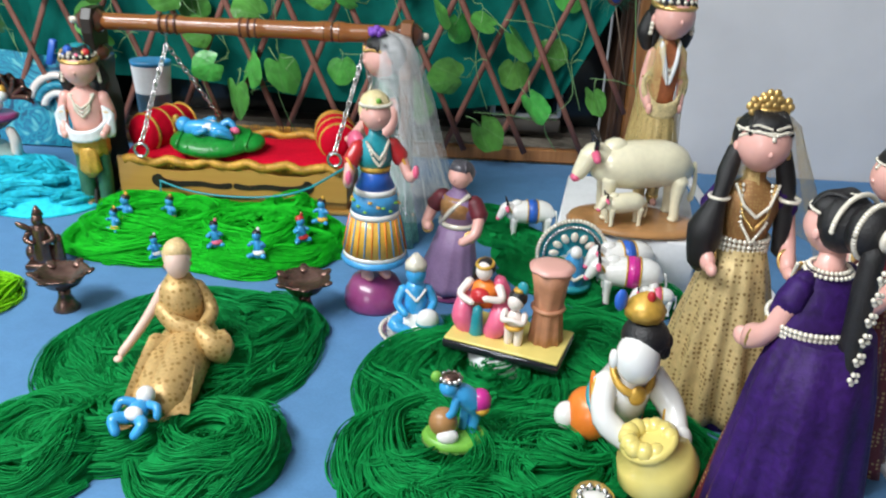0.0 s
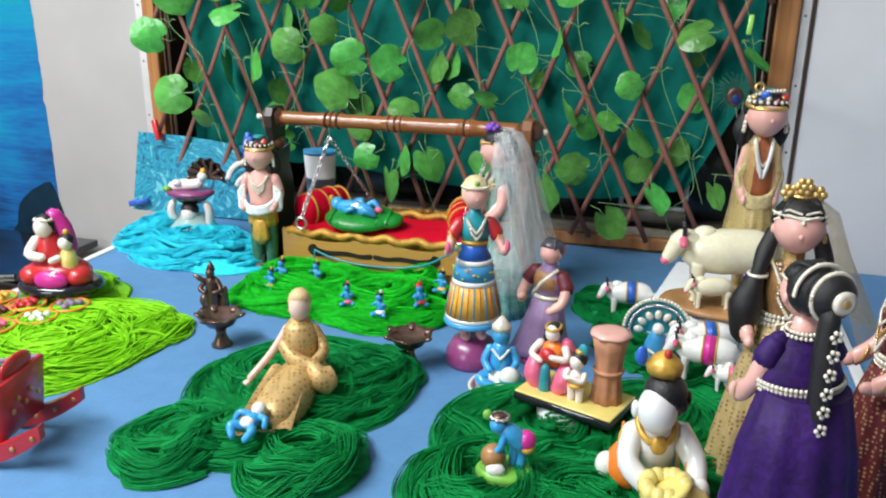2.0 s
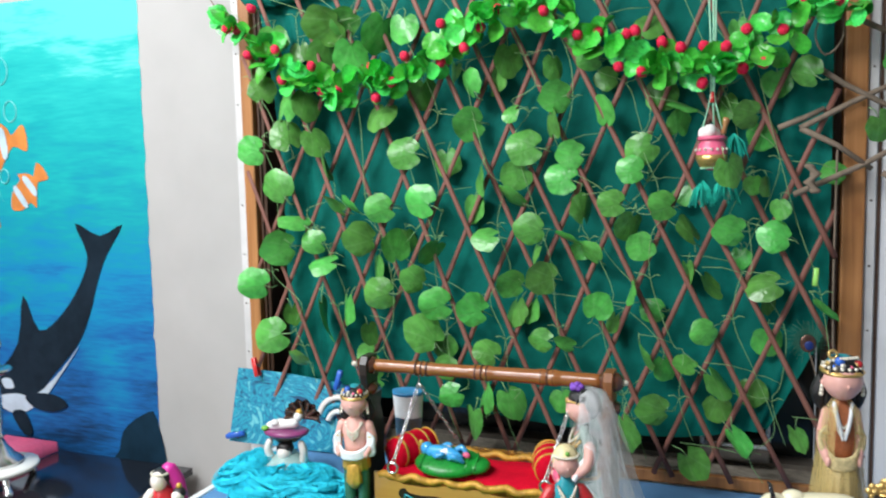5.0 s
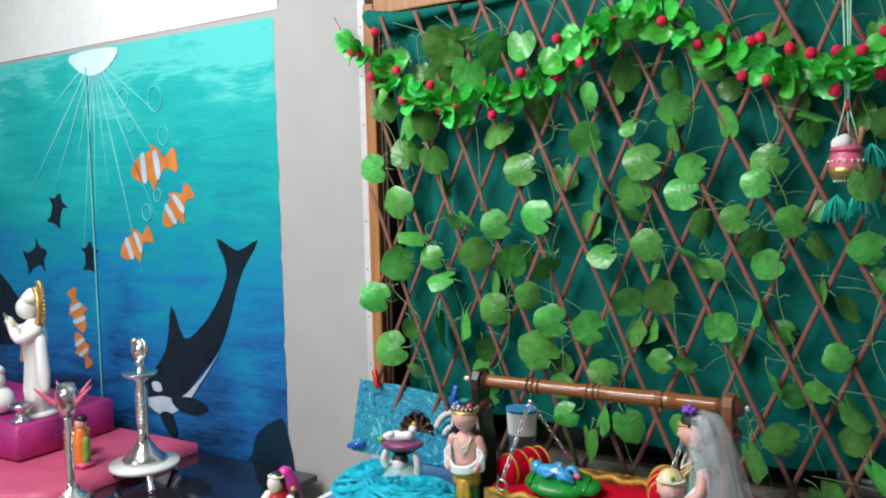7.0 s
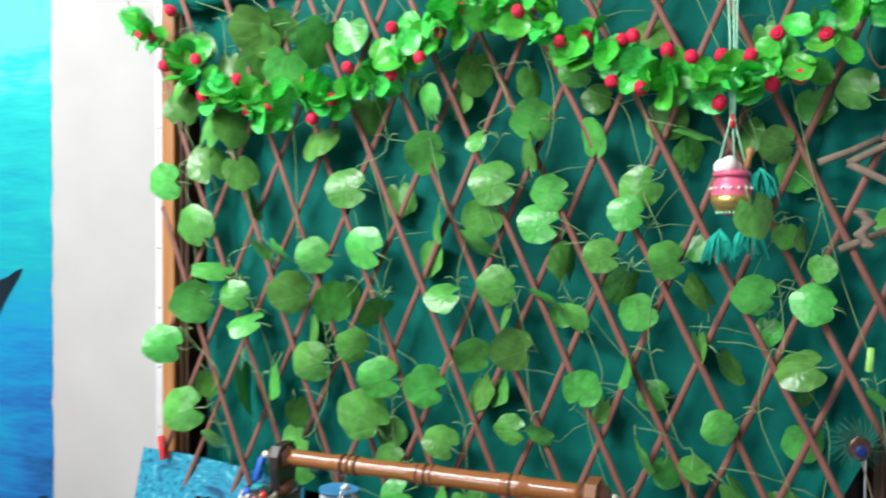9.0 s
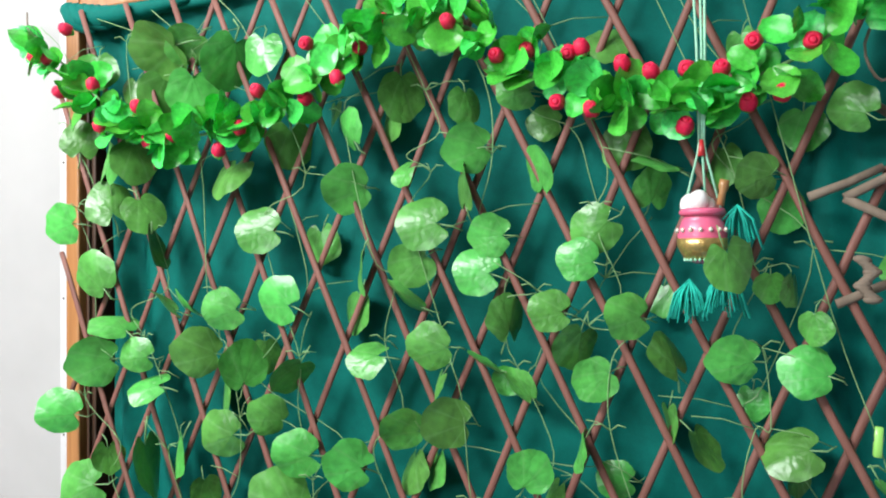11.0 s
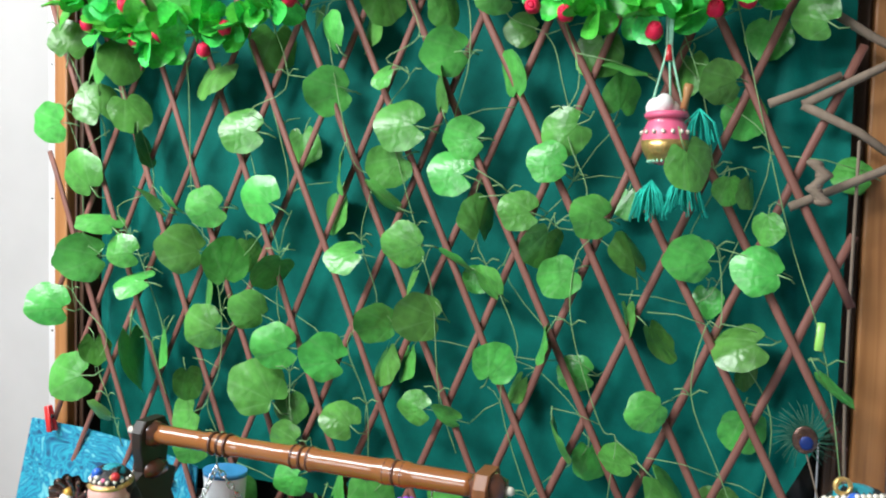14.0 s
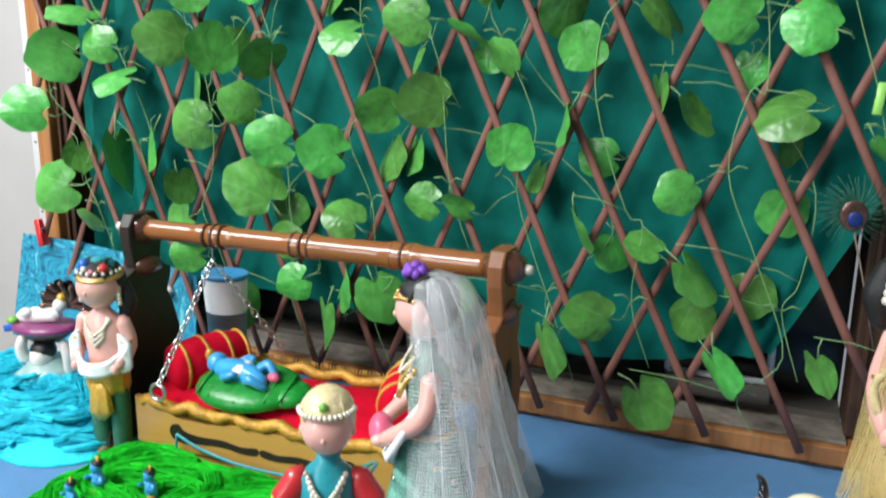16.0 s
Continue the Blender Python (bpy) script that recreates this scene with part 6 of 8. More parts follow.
for i in range(26):
    a = 2 * math.pi * i / 26
    f.tube([(0.179 * math.cos(a), 0.179 * math.sin(a), 0.29), (0.157 * math.cos(a), 0.157 * math.sin(a), 0.38), (0.139 * math.cos(a), 0.139 * math.sin(a), 0.45)], 0.0042, SKYBLUE if i % 2 else ORANGE, n=5)
f.lathe((0, 0, 0), [(0.140, 0.45), (0.134, 0.475)], WHITE, n=40)
f.lathe((0, 0, 0), [(0.133, 0.475), (0.118, 0.555)], SKYBLUE, n=40)
for i in range(22):
    a = i * 2.4
    f.ell((0.127 * math.cos(a), 0.127 * math.sin(a), 0.49 + 0.05 * ((i * 7) % 10) / 10), (0.014, 0.014, 0.006), YELLOW if i % 2 else BASEGREEN, n=8, k=4)
f.lathe((0, 0, 0), [(0.119, 0.555), (0.110, 0.58)], WHITE, n=40)
f.lathe((0, 0, 0), [(0.108, 0.58), (0.08, 0.63), (0.078, 0.66)], CLIPBLUE, n=32)
f.lathe((0, 0, 0), [(0.078, 0.65), (0.095, 0.72), (0.088, 0.77), (0.038, 0.81), (0.034, 0.84)], TEAL, n=24, oval=(1, 0.75))
for s in (-1, 1):
    f.limb([(s * 0.09, 0, 0.76), (s * 0.14, -0.02, 0.70)], [0.04, 0.045], RED)
    f.ring((s * 0.145, -0.022, 0.69), 0.04, 0.008, YELLOW, (0, 60, 0), 14)
    f.limb([(s * 0.145, -0.03, 0.69), (s * 0.17, -0.08, 0.63), (s * 0.18, -0.13, 0.655)], [0.03, 0.026, 0.02], SKIN)
    f.ell((s * 0.182, -0.15, 0.67), (0.018, 0.022, 0.03), PINK)
for k in range(2):
    f.beads([(-0.06, -0.05, 0.79), (-0.03, -0.08, 0.75 - 0.03 * k), (0, -0.088, 0.72 - 0.03 * k), (0.03, -0.08, 0.75 - 0.03 * k), (0.06, -0.05, 0.79)], 0.009, PEARL, 18)
f.lathe((0, 0, 0), [(0.082, 0.655), (0.086, 0.675)], GOLDPAINT, n=24)
f.squeeze(0.80)
head(f, (0, -0.005, 0.898), 0.066, SKIN, PALEHAIR)
f.lathe((0, 0.012, 0.935), [(0.060, 0.0), (0.064, 0.018), (0.05, 0.04), (0.03, 0.055), (0.008, 0.062)], PALEHAIR, n=20, folds=8, deep=0.06)
f.beads(arc_pts((0, 0.0, 0.945), 0.066, 180, 360, 20), 0.008, PEARL, 18)
f.limb([(0.0, 0.06, 0.93), (0.0, 0.085, 0.85), (0.0, 0.075, 0.78)], [0.04, 0.035, 0.02], RED)
f.ell((0, -0.05, 0.965), 0.012, BASEGREEN)
f.put("dancing_doll", None, "painted dancing doll with yellow and blue skirt on plum base", "doll", (0.297, 1.308, TOP), (0, 0, 22), "dressed dolls", size=0.318)

# sari figure
f = Form()
f.lathe((0, 0, 0), [(0.22, 0.0), (0.235, 0.02), (0.22, 0.05), (0.10, 0.065)], PLUM, n=28, oval=(1, 0.8))
f.lathe((0, 0, 0), [(0.25, 0.07), (0.23, 0.12), (0.17, 0.34), (0.12, 0.56)], LILAC, n=44, folds=14, deep=0.06, oval=(1, 0.8), lean=(0.12, 0))
f.lathe((0.055, 0, 0), [(0.13, 0.54), (0.135, 0.575)], PEARL, n=28, oval=(1, 0.8))
f.lathe((0.06, 0, 0), [(0.12, 0.56), (0.125, 0.66), (0.12, 0.74), (0.05, 0.80), (0.045, 0.84)], LILAC, n=24, oval=(1, 0.75))
f.lathe((0.055, -0.02, 0), [(0.115, 0.62), (0.118, 0.70), (0.09, 0.76)], BROWN, n=20, oval=(1, 0.7))
for s in (-1, 1):
    f.limb([(0.06 + s * 0.12, 0, 0.74), (0.06 + s * 0.18, -0.02, 0.65)], [0.055, 0.062], MAROON)
    f.limb([(0.06 + s * 0.18, -0.03, 0.65), (0.06 + s * 0.19, -0.10, 0.55), (0.06 + s * 0.13, -0.17, 0.50 + 0.06 * (s < 0))], [0.042, 0.036, 0.03], SKIN)
    f.ring((0.06 + s * 0.165, -0.12, 0.53), 0.036, 0.01, GOLD, (60, 0, 0), 14)
head(f, (0.07, -0.01, 0.905), 0.085, SKIN, mat("grey_painted_hair", (0.07, 0.065, 0.08), 0.35, 0, 50, 0.2, coat=0.3))
f.ell((0.07, 0.10, 0.90), 0.05, PINK)
f.tube([(-0.03, -0.08, 0.56), (0.06, -0.105, 0.68), (0.16, -0.03, 0.79)], 0.018, PEARL, n=6)
f.put("sari_figurine", None, "painted clay woman figurine in lilac sari with maroon blouse", "figurine", (0.402, 1.355, TOP), (0, 0, -28), "clay figurines", size=0.212)

# blue and white seated figurine on a beaded tray
f = Form()
f.lathe((0, 0, 0), [(0.36, 0.0), (0.40, 0.02), (0.40, 0.05), (0.34, 0.06)], SILVER, n=32)
f.beads(arc_pts((0, 0, 0.05), 0.39, 0, 360, 40), 0.022, PEARL, 44)
for i in range(11):
    a = i * 2.4
    f.ell((0.22 * math.cos(a), 0.22 * math.sin(a), 0.10 + 0.02 * (i % 3)), (0.10, 0.09, 0.07), WHITE)
f.ell((0, 0, 0.20), (0.24, 0.20, 0.14), WHITE)
f.limb([(0, 0.02, 0.25), (0, 0, 0.45), (0, 0, 0.62)], [0.14, 0.14, 0.11], BLUESKIN)
for s in (-1, 1):
    f.limb([(s * 0.13, 0, 0.58), (s * 0.20, -0.05, 0.42), (s * 0.12, -0.17, 0.34)], [0.055, 0.05, 0.04], BLUESKIN)
    f.limb([(s * 0.08, -0.02, 0.22), (s * 0.24, -0.14, 0.20), (s * 0.06, -0.24, 0.14)], [0.09, 0.08, 0.05], BLUESKIN)
f.ell((0.12, -0.2, 0.28), (0.13, 0.10, 0.13), WHITE)
f.ell((0.12, -0.2, 0.24), (0.135, 0.105, 0.04), TEAL)
f.ell((0, -0.01, 0.76), (0.115, 0.115, 0.13), BLUESKIN)
f.lathe((0, 0.01, 0.82), [(0.125, 0.0), (0.12, 0.07), (0.07, 0.12), (0.03, 0.17)], PEARL, n=18, folds=6, deep=0.05)
f.beads([(-0.1, -0.08, 0.58), (0, -0.14, 0.48), (0.1, -0.08, 0.58)], 0.022, WHITE, 12)
f.put("blue_figurine", None, "blue and white glazed seated figurine on a beaded silver tray", "figurine", (0.362, 1.228, TOP), (0, 0, 10), "clay figurines", size=0.122)

# tree group on its foam block
f = Form()
f.lathe((0, 0, 0), [(0.045, 0.0), (0.046, 0.04), (0.04, 0.042)], MATTWHITE, n=8, oval=(1.15, 0.9))
f.put("foam_block", None, "white foam block under the tree figurine, resting in the yarn", "block", (0.488, 1.135, TOP + 0.004), (0, 0, 15))
f = Form()
f.box((0, 0, 0.006), (0.145, 0.085, 0.012), BLACK, 0.2)
f.box((0, 0, 0.0135), (0.141, 0.081, 0.004), PALEYELLOW, 0.3)
rows = [(0.020, 0.014), (0.019, 0.03), (0.017, 0.055), (0.0175, 0.06), (0.017, 0.065), (0.020, 0.09), (0.025, 0.112)]
f.lathe((0.042, 0.008, 0), rows, BARK, n=36, folds=9, deep=0.10)
f.ring((0.042, 0.008, 0.06), 0.018, 0.003, BARK, n=22)
f.lathe((0.042, 0.008, 0.110), [(0.026, 0.0), (0.027, 0.003), (0.018, 0.006), (0.004, 0.005)], SKIN, n=28, folds=7, deep=0.05)
for x, dx in ((-0.052, -0.006), (-0.02, 0.008)):
    f.limb([(x, -0.008, 0.018), (x + dx, -0.012, 0.034), (x + dx, 0, 0.052)], [0.013, 0.014, 0.012], PINK)
f.limb([(-0.038, -0.016, 0.016), (-0.037, -0.018, 0.05)], [0.009, 0.006], TEAL)
f.lathe((-0.036, 0, 0.048), [(0.014, 0.0), (0.017, 0.016), (0.014, 0.028), (0.006, 0.034)], ORANGE, n=18, oval=(1, 0.8))
f.limb([(-0.055, 0.0, 0.076), (-0.062, -0.012, 0.062), (-0.044, -0.02, 0.058)], [0.006, 0.005, 0.004], PALESKIN, n=8)
f.limb([(-0.018, 0.0, 0.076), (-0.010, -0.012, 0.066), (-0.028, -0.022, 0.068)], [0.006, 0.005, 0.004], PALESKIN, n=8)
f.ell((-0.037, -0.014, 0.066), (0.012, 0.008, 0.010), RED)
f.limb([(-0.02, 0.006, 0.082), (-0.012, 0.008, 0.062), (-0.014, 0.01, 0.04)], [0.008, 0.009, 0.006], PINK, n=8)
f.ell((-0.037, -0.002, 0.094), (0.0105, 0.0105, 0.0125), PALESKIN)
f.ell((-0.037, 0.003, 0.097), (0.012, 0.011, 0.012), HAIR)
f.ring((-0.037, -0.001, 0.103), 0.010, 0.0022, GOLDPAINT, (15, 0, 0), 16)
f.limb([(-0.048, 0.004, 0.095), (-0.052, 0.006, 0.078)], [0.005, 0.003], HAIR, n=7)
for s in (-1, 1):
    f.limb([(0.010 + s * 0.006, -0.02, 0.016), (0.010 + s * 0.006, -0.02, 0.036)], [0.005, 0.006], PALESKIN, n=8)
    f.limb([(0.010 + s * 0.012, -0.02, 0.058), (0.010 + s * 0.012, -0.028, 0.05), (0.010, -0.032, 0.054)], [0.004, 0.004, 0.003], PALESKIN, n=7)
f.ell((0.010, -0.02, 0.048), (0.010, 0.008, 0.014), PALESKIN)
f.ring((0.010, -0.02, 0.040), 0.009, 0.003, YELLOW, n=14)
f.ell((0.010, -0.02, 0.072), (0.010, 0.010, 0.011), PALESKIN)
f.ell((0.011, -0.016, 0.076), (0.0115, 0.011, 0.011), HAIR)
f.ell((0.016, -0.016, 0.089), (0.007, 0.004, 0.009), TEAL)
f.ell((0.012, -0.016, 0.086), (0.007, 0.007, 0.004), GOLDPAINT)
f.put("tree_group_figurine", None, "painted figurine of two people beside a tied tree stump", "figurine", (0.487, 1.135, TOP + 0.046), (0, 0, -20), "clay figurines", size=1.02)

# crawling glazed baby with the butter pot
f = Form()
f.limb([(0.0, 0.03, 0.055), (0.0, -0.005, 0.095), (-0.002, -0.03, 0.125)], [0.048, 0.046, 0.036], WHITE, n=16)
f.ell((-0.035, 0.045, 0.035), (0.04, 0.05, 0.036), ORANGE)
f.ell((0.03, 0.05, 0.035), (0.04, 0.05, 0.036), ORANGE)
f.ell((-0.072, 0.055, 0.03), (0.024, 0.022, 0.020), WHITE)
f.ring((0, 0.02, 0.066), 0.047, 0.006, TEAL, (25, 0, 0), 24)
f.limb([(-0.042, -0.02, 0.118), (-0.055, -0.055, 0.085), (-0.02, -0.085, 0.062)], [0.022, 0.02, 0.016], WHITE)
f.limb([(0.042, -0.02, 0.118), (0.066, -0.055, 0.09), (0.062, -0.095, 0.07)], [0.022, 0.021, 0.018], WHITE)
f.ell((0.064, -0.10, 0.066), (0.021, 0.02, 0.020), WHITE)
f.ring((0.066, -0.07, 0.083), 0.019, 0.003, GOLDPAINT, (60, 0, 0), 14)
f.ring((-0.047, -0.03, 0.108), 0.022, 0.003, GOLDPAINT, (60, 0, 0), 14)
f.ring((-0.004, -0.035, 0.135), 0.034, 0.006, GOLDPAINT, (30, 0, 0), 20)
f.ell((-0.004, -0.064, 0.116), (0.016, 0.008, 0.014), GOLDPAINT)
f.ell((-0.011, -0.056, 0.167), (0.036, 0.036, 0.034), WHITE, n=20, k=14)
f.ell((0.004, -0.042, 0.189), (0.039, 0.040, 0.026), HAIR, n=20, k=12)
for q in range(7):
    a = radians(-70 + 24 * q)
    f.ell((0.004 + 0.038 * math.cos(a), -0.036 + 0.034 * math.sin(a), 0.182 - 0.006 * (q % 2)), (0.011, 0.011, 0.012), HAIR, n=8, k=6)
f.ell((0.032, -0.022, 0.165), (0.014, 0.018, 0.022), HAIR)
f.ell((-0.050, -0.050, 0.165), (0.007, 0.010, 0.013), WHITE)
f.lathe((-0.001, -0.036, 0.214), [(0.030, 0.0), (0.033, 0.012), (0.026, 0.019), (0.014, 0.027), (0.006, 0.031)], GOLDPAINT, n=24, folds=9, deep=0.05)
f.ell((0.0, -0.048, 0.244), 0.007, RED)
f.ell((-0.042, -0.03, 0.235), (0.011, 0.007, 0.014), CLIPBLUE)
f.ell((-0.05, 0.0, 0.088), (0.008, 0.012, 0.038), ORANGE, (0, -12, 0))
f.squeeze(0.86)
f.v = [(x, y, z * 1.18) for x, y, z in f.v]
f.put("butter_baby_figurine", None, "glazed white baby figurine with gold crown leaning on a pot", "figurine", (0.594, 0.966, TOP + 0.028), (0, 0, 14), "clay figurines", size=0.69)
pot = thing("butter_pot", "pale yellow glazed pot spilling round lumps of butter", "pot", (0.638, 0.908, TOP + 0.026), 12)
pot.scale = (0.9, 0.9, 0.95)
f = Form()
f.lathe((0, 0, 0), [(0.016, 0.0), (0.036, 0.011), (0.045, 0.034), (0.040, 0.056), (0.027, 0.067), (0.032, 0.074), (0.027, 0.077)], PALEYELLOW, n=30, turn=(0, -24, 0))
f.put("pot_body", pot)
for i in range(14):
    a = i * 2.4
    f = Form()
    f.ell((0, 0, 0), (0.011, 0.011, 0.010), PALEYELLOW, n=8, k=6)
    f.put("butter_lump", pot, at=(-0.031 + 0.022 * math.cos(a), 0.018 * math.sin(a), 0.063 + 0.013 * ((i * 3) % 5) / 5))
f = Form()
f.ell((-0.004, -0.012, 0.006), (0.027, 0.018, 0.006), MAGENTA)
f.put("pad", pot, "magenta pad")

# blue child stooping over a pot
f = Form()
f.lathe((0, 0, 0), [(0.044, 0.0), (0.046, 0.008), (0.04, 0.016)], BASEGREEN, n=24, oval=(1.05, 0.8))
f.lathe((0, 0, -0.004), [(0.036, 0.0), (0.046, 0.006)], SILVER, n=24, oval=(1.05, 0.8))
f.ell((-0.018, -0.006, 0.036), (0.021, 0.020, 0.022), BROWN)
f.ell((-0.012, -0.022, 0.022), (0.016, 0.010, 0.012), WOOL)
f.limb([(0.024, 0.0, 0.014), (0.028, 0.004, 0.04), (0.022, 0.004, 0.062)], [0.007, 0.008, 0.014], BLUESKIN)
f.limb([(0.012, 0.008, 0.014), (0.014, 0.008, 0.04), (0.018, 0.006, 0.062)], [0.007, 0.008, 0.012], BLUESKIN)
f.limb([(0.024, 0.004, 0.062), (0.008, 0.0, 0.080), (-0.006, -0.002, 0.086)], [0.017, 0.016, 0.010], BLUESKIN)
f.ell((0.034, 0.004, 0.066), (0.016, 0.017, 0.018), MAGENTA)
f.ell((0.036, 0.002, 0.055), (0.012, 0.015, 0.010), YELLOW)
f.limb([(0.0, -0.008, 0.078), (-0.006, -0.014, 0.058), (-0.014, -0.014, 0.05)], [0.007, 0.006, 0.005], BLUESKIN, n=8)
f.ell((-0.012, -0.004, 0.094), (0.014, 0.014, 0.015), BLUESKIN)
f.ell((-0.010, 0.0, 0.102), (0.016, 0.015, 0.012), BRONZE)
f.beads(arc_pts((-0.010, 0, 0.106), 0.014, 0, 360, 16), 0.004, SILVER, 12)
f.ell((-0.030, 0.0, 0.108), (0.008, 0.006, 0.009), BASEGREEN)
f.put("stooping_figurine", None, "small painted blue figurine stooping over a brown butter pot", "figurine", (0.425, 0.965, TOP + 0.028), (0, 0, 5), "clay figurines", size=0.74)

f = Form()
f.ell((0, 0, 0.012), (0.022, 0.014, 0.012), WHITE)
f.ring((0, 0, 0.016), 0.018, 0.004, GOLD, (20, 0, 0), 18)
f.beads(arc_pts((0, 0, 0.022), 0.014, 0, 360, 16), 0.004, SILVER, 12)
f.ell((0.012, -0.006, 0.014), 0.006, BLACK)
f.put("trinket", None, "tiny white and gold trinket lying in the green yarn", "trinket", (0.56, 0.87, TOP + 0.024), (0, 0, 0))


# seated doll in gold on the dark yarn
f = Form()
f.limb([(0.03, 0.0, 0.03), (0.02, 0.0, 0.055), (0.012, 0.0, 0.095), (0.012, 0.004, 0.112)], [0.036, 0.030, 0.037, 0.030], PALEGOLD, n=16)
f.limb([(0.012, 0.004, 0.112), (0.012, 0.0, 0.130)], [0.011, 0.009], FAIRSKIN)
f.ell((0.012, -0.006, 0.147), (0.0195, 0.019, 0.0215), FAIRSKIN, n=18, k=12)
f.ell((0.013, 0.006, 0.153), (0.0220, 0.019, 0.0215), BLOND, n=18, k=10)
f.ell((0.013, -0.004, 0.162), (0.0185, 0.016, 0.012), BLOND, n=16, k=8)
f.ell((0.016, 0.016, 0.160), (0.013, 0.012, 0.012), BLOND)
f.limb([(0.03, -0.005, 0.035), (0.0, -0.08, 0.036), (-0.035, -0.155, 0.020)], [0.038, 0.036, 0.034], PALEGOLD, n=18)
f.limb([(0.01, -0.005, 0.035), (-0.03, -0.08, 0.032), (-0.055, -0.15, 0.018)], [0.032, 0.032, 0.030], PALEGOLD, n=18)
rows = []
for i in range(12):
    t = i / 11
    rows.append([(-0.005 - 0.05 * t + 0.05 * (j / 10 - 0.5) * (1.5 + 0.5 * t), -0.05 - 0.14 * t, 0.070 - 0.044 * t + 0.004 * math.sin(j * 1.3 + 3 * t)) for j in range(11)])
f.grid(rows, PALEGOLD, False, False)
f.limb([(-0.012, 0.0, 0.112), (-0.045, -0.012, 0.075), (-0.085, -0.035, 0.045)], [0.008, 0.007, 0.006], FAIRSKIN)
f.ell((-0.09, -0.040, 0.041), (0.007, 0.008, 0.004), FAIRSKIN)
f.limb([(0.038, 0.0, 0.110), (0.055, -0.02, 0.08), (0.030, -0.052, 0.066)], [0.010, 0.011, 0.010], PALEGOLD)
f.limb([(-0.02, -0.015, 0.09), (0.0, -0.04, 0.074), (0.035, -0.056, 0.066)], [0.012, 0.014, 0.012], PALEGOLD)
f.limb([(0.03, -0.05, 0.066), (0.045, -0.075, 0.055), (0.06, -0.07, 0.048)], [0.014, 0.02, 0.024], PALEGOLD)
f.ell((0.035, -0.072, 0.06), (0.008, 0.010, 0.006), FAIRSKIN)
f.beads([(-0.008, -0.012, 0.115), (0.004, -0.028, 0.102), (0.012, -0.03, 0.096), (0.022, -0.028, 0.102), (0.032, -0.012, 0.115)], 0.003, GOLD, 20)
for s in (-1, 1):
    f.ell((0.012 + s * 0.018, -0.002, 0.142), 0.0035, GOLD, n=8, k=6)
f.squeeze(0.80)
f.put("seated_doll", None, "blond doll in pale gold brocade seated on dark green yarn", "doll", (0.078, 1.105, TOP + 0.010), (0, 0, 25), "dressed dolls", size=0.96)
f = Form()
f.ell((0, 0, 0.012), (0.013, 0.017, 0.012), BLUESKIN)
f.ell((0, 0.022, 0.016), (0.012, 0.012, 0.012), WHITE)
for s in (-1, 1):
    f.limb([(s * 0.010, 0.010, 0.014), (s * 0.024, 0.006, 0.018), (s * 0.028, -0.004, 0.012)], [0.006, 0.0055, 0.005], BLUESKIN, n=8)
    f.limb([(s * 0.008, -0.012, 0.012), (s * 0.020, -0.022, 0.020), (s * 0.012, -0.034, 0.010)], [0.008, 0.007, 0.006], BLUESKIN, n=8)
f.ell((0, -0.008, 0.018), (0.012, 0.010, 0.008), WHITE)
f.put("baby_figurine", None, "small blue and white baby figurine lying on the doll's lap", "figurine", (0.092, 0.952, TOP + 0.043), (18, 0, -10), size=0.85)


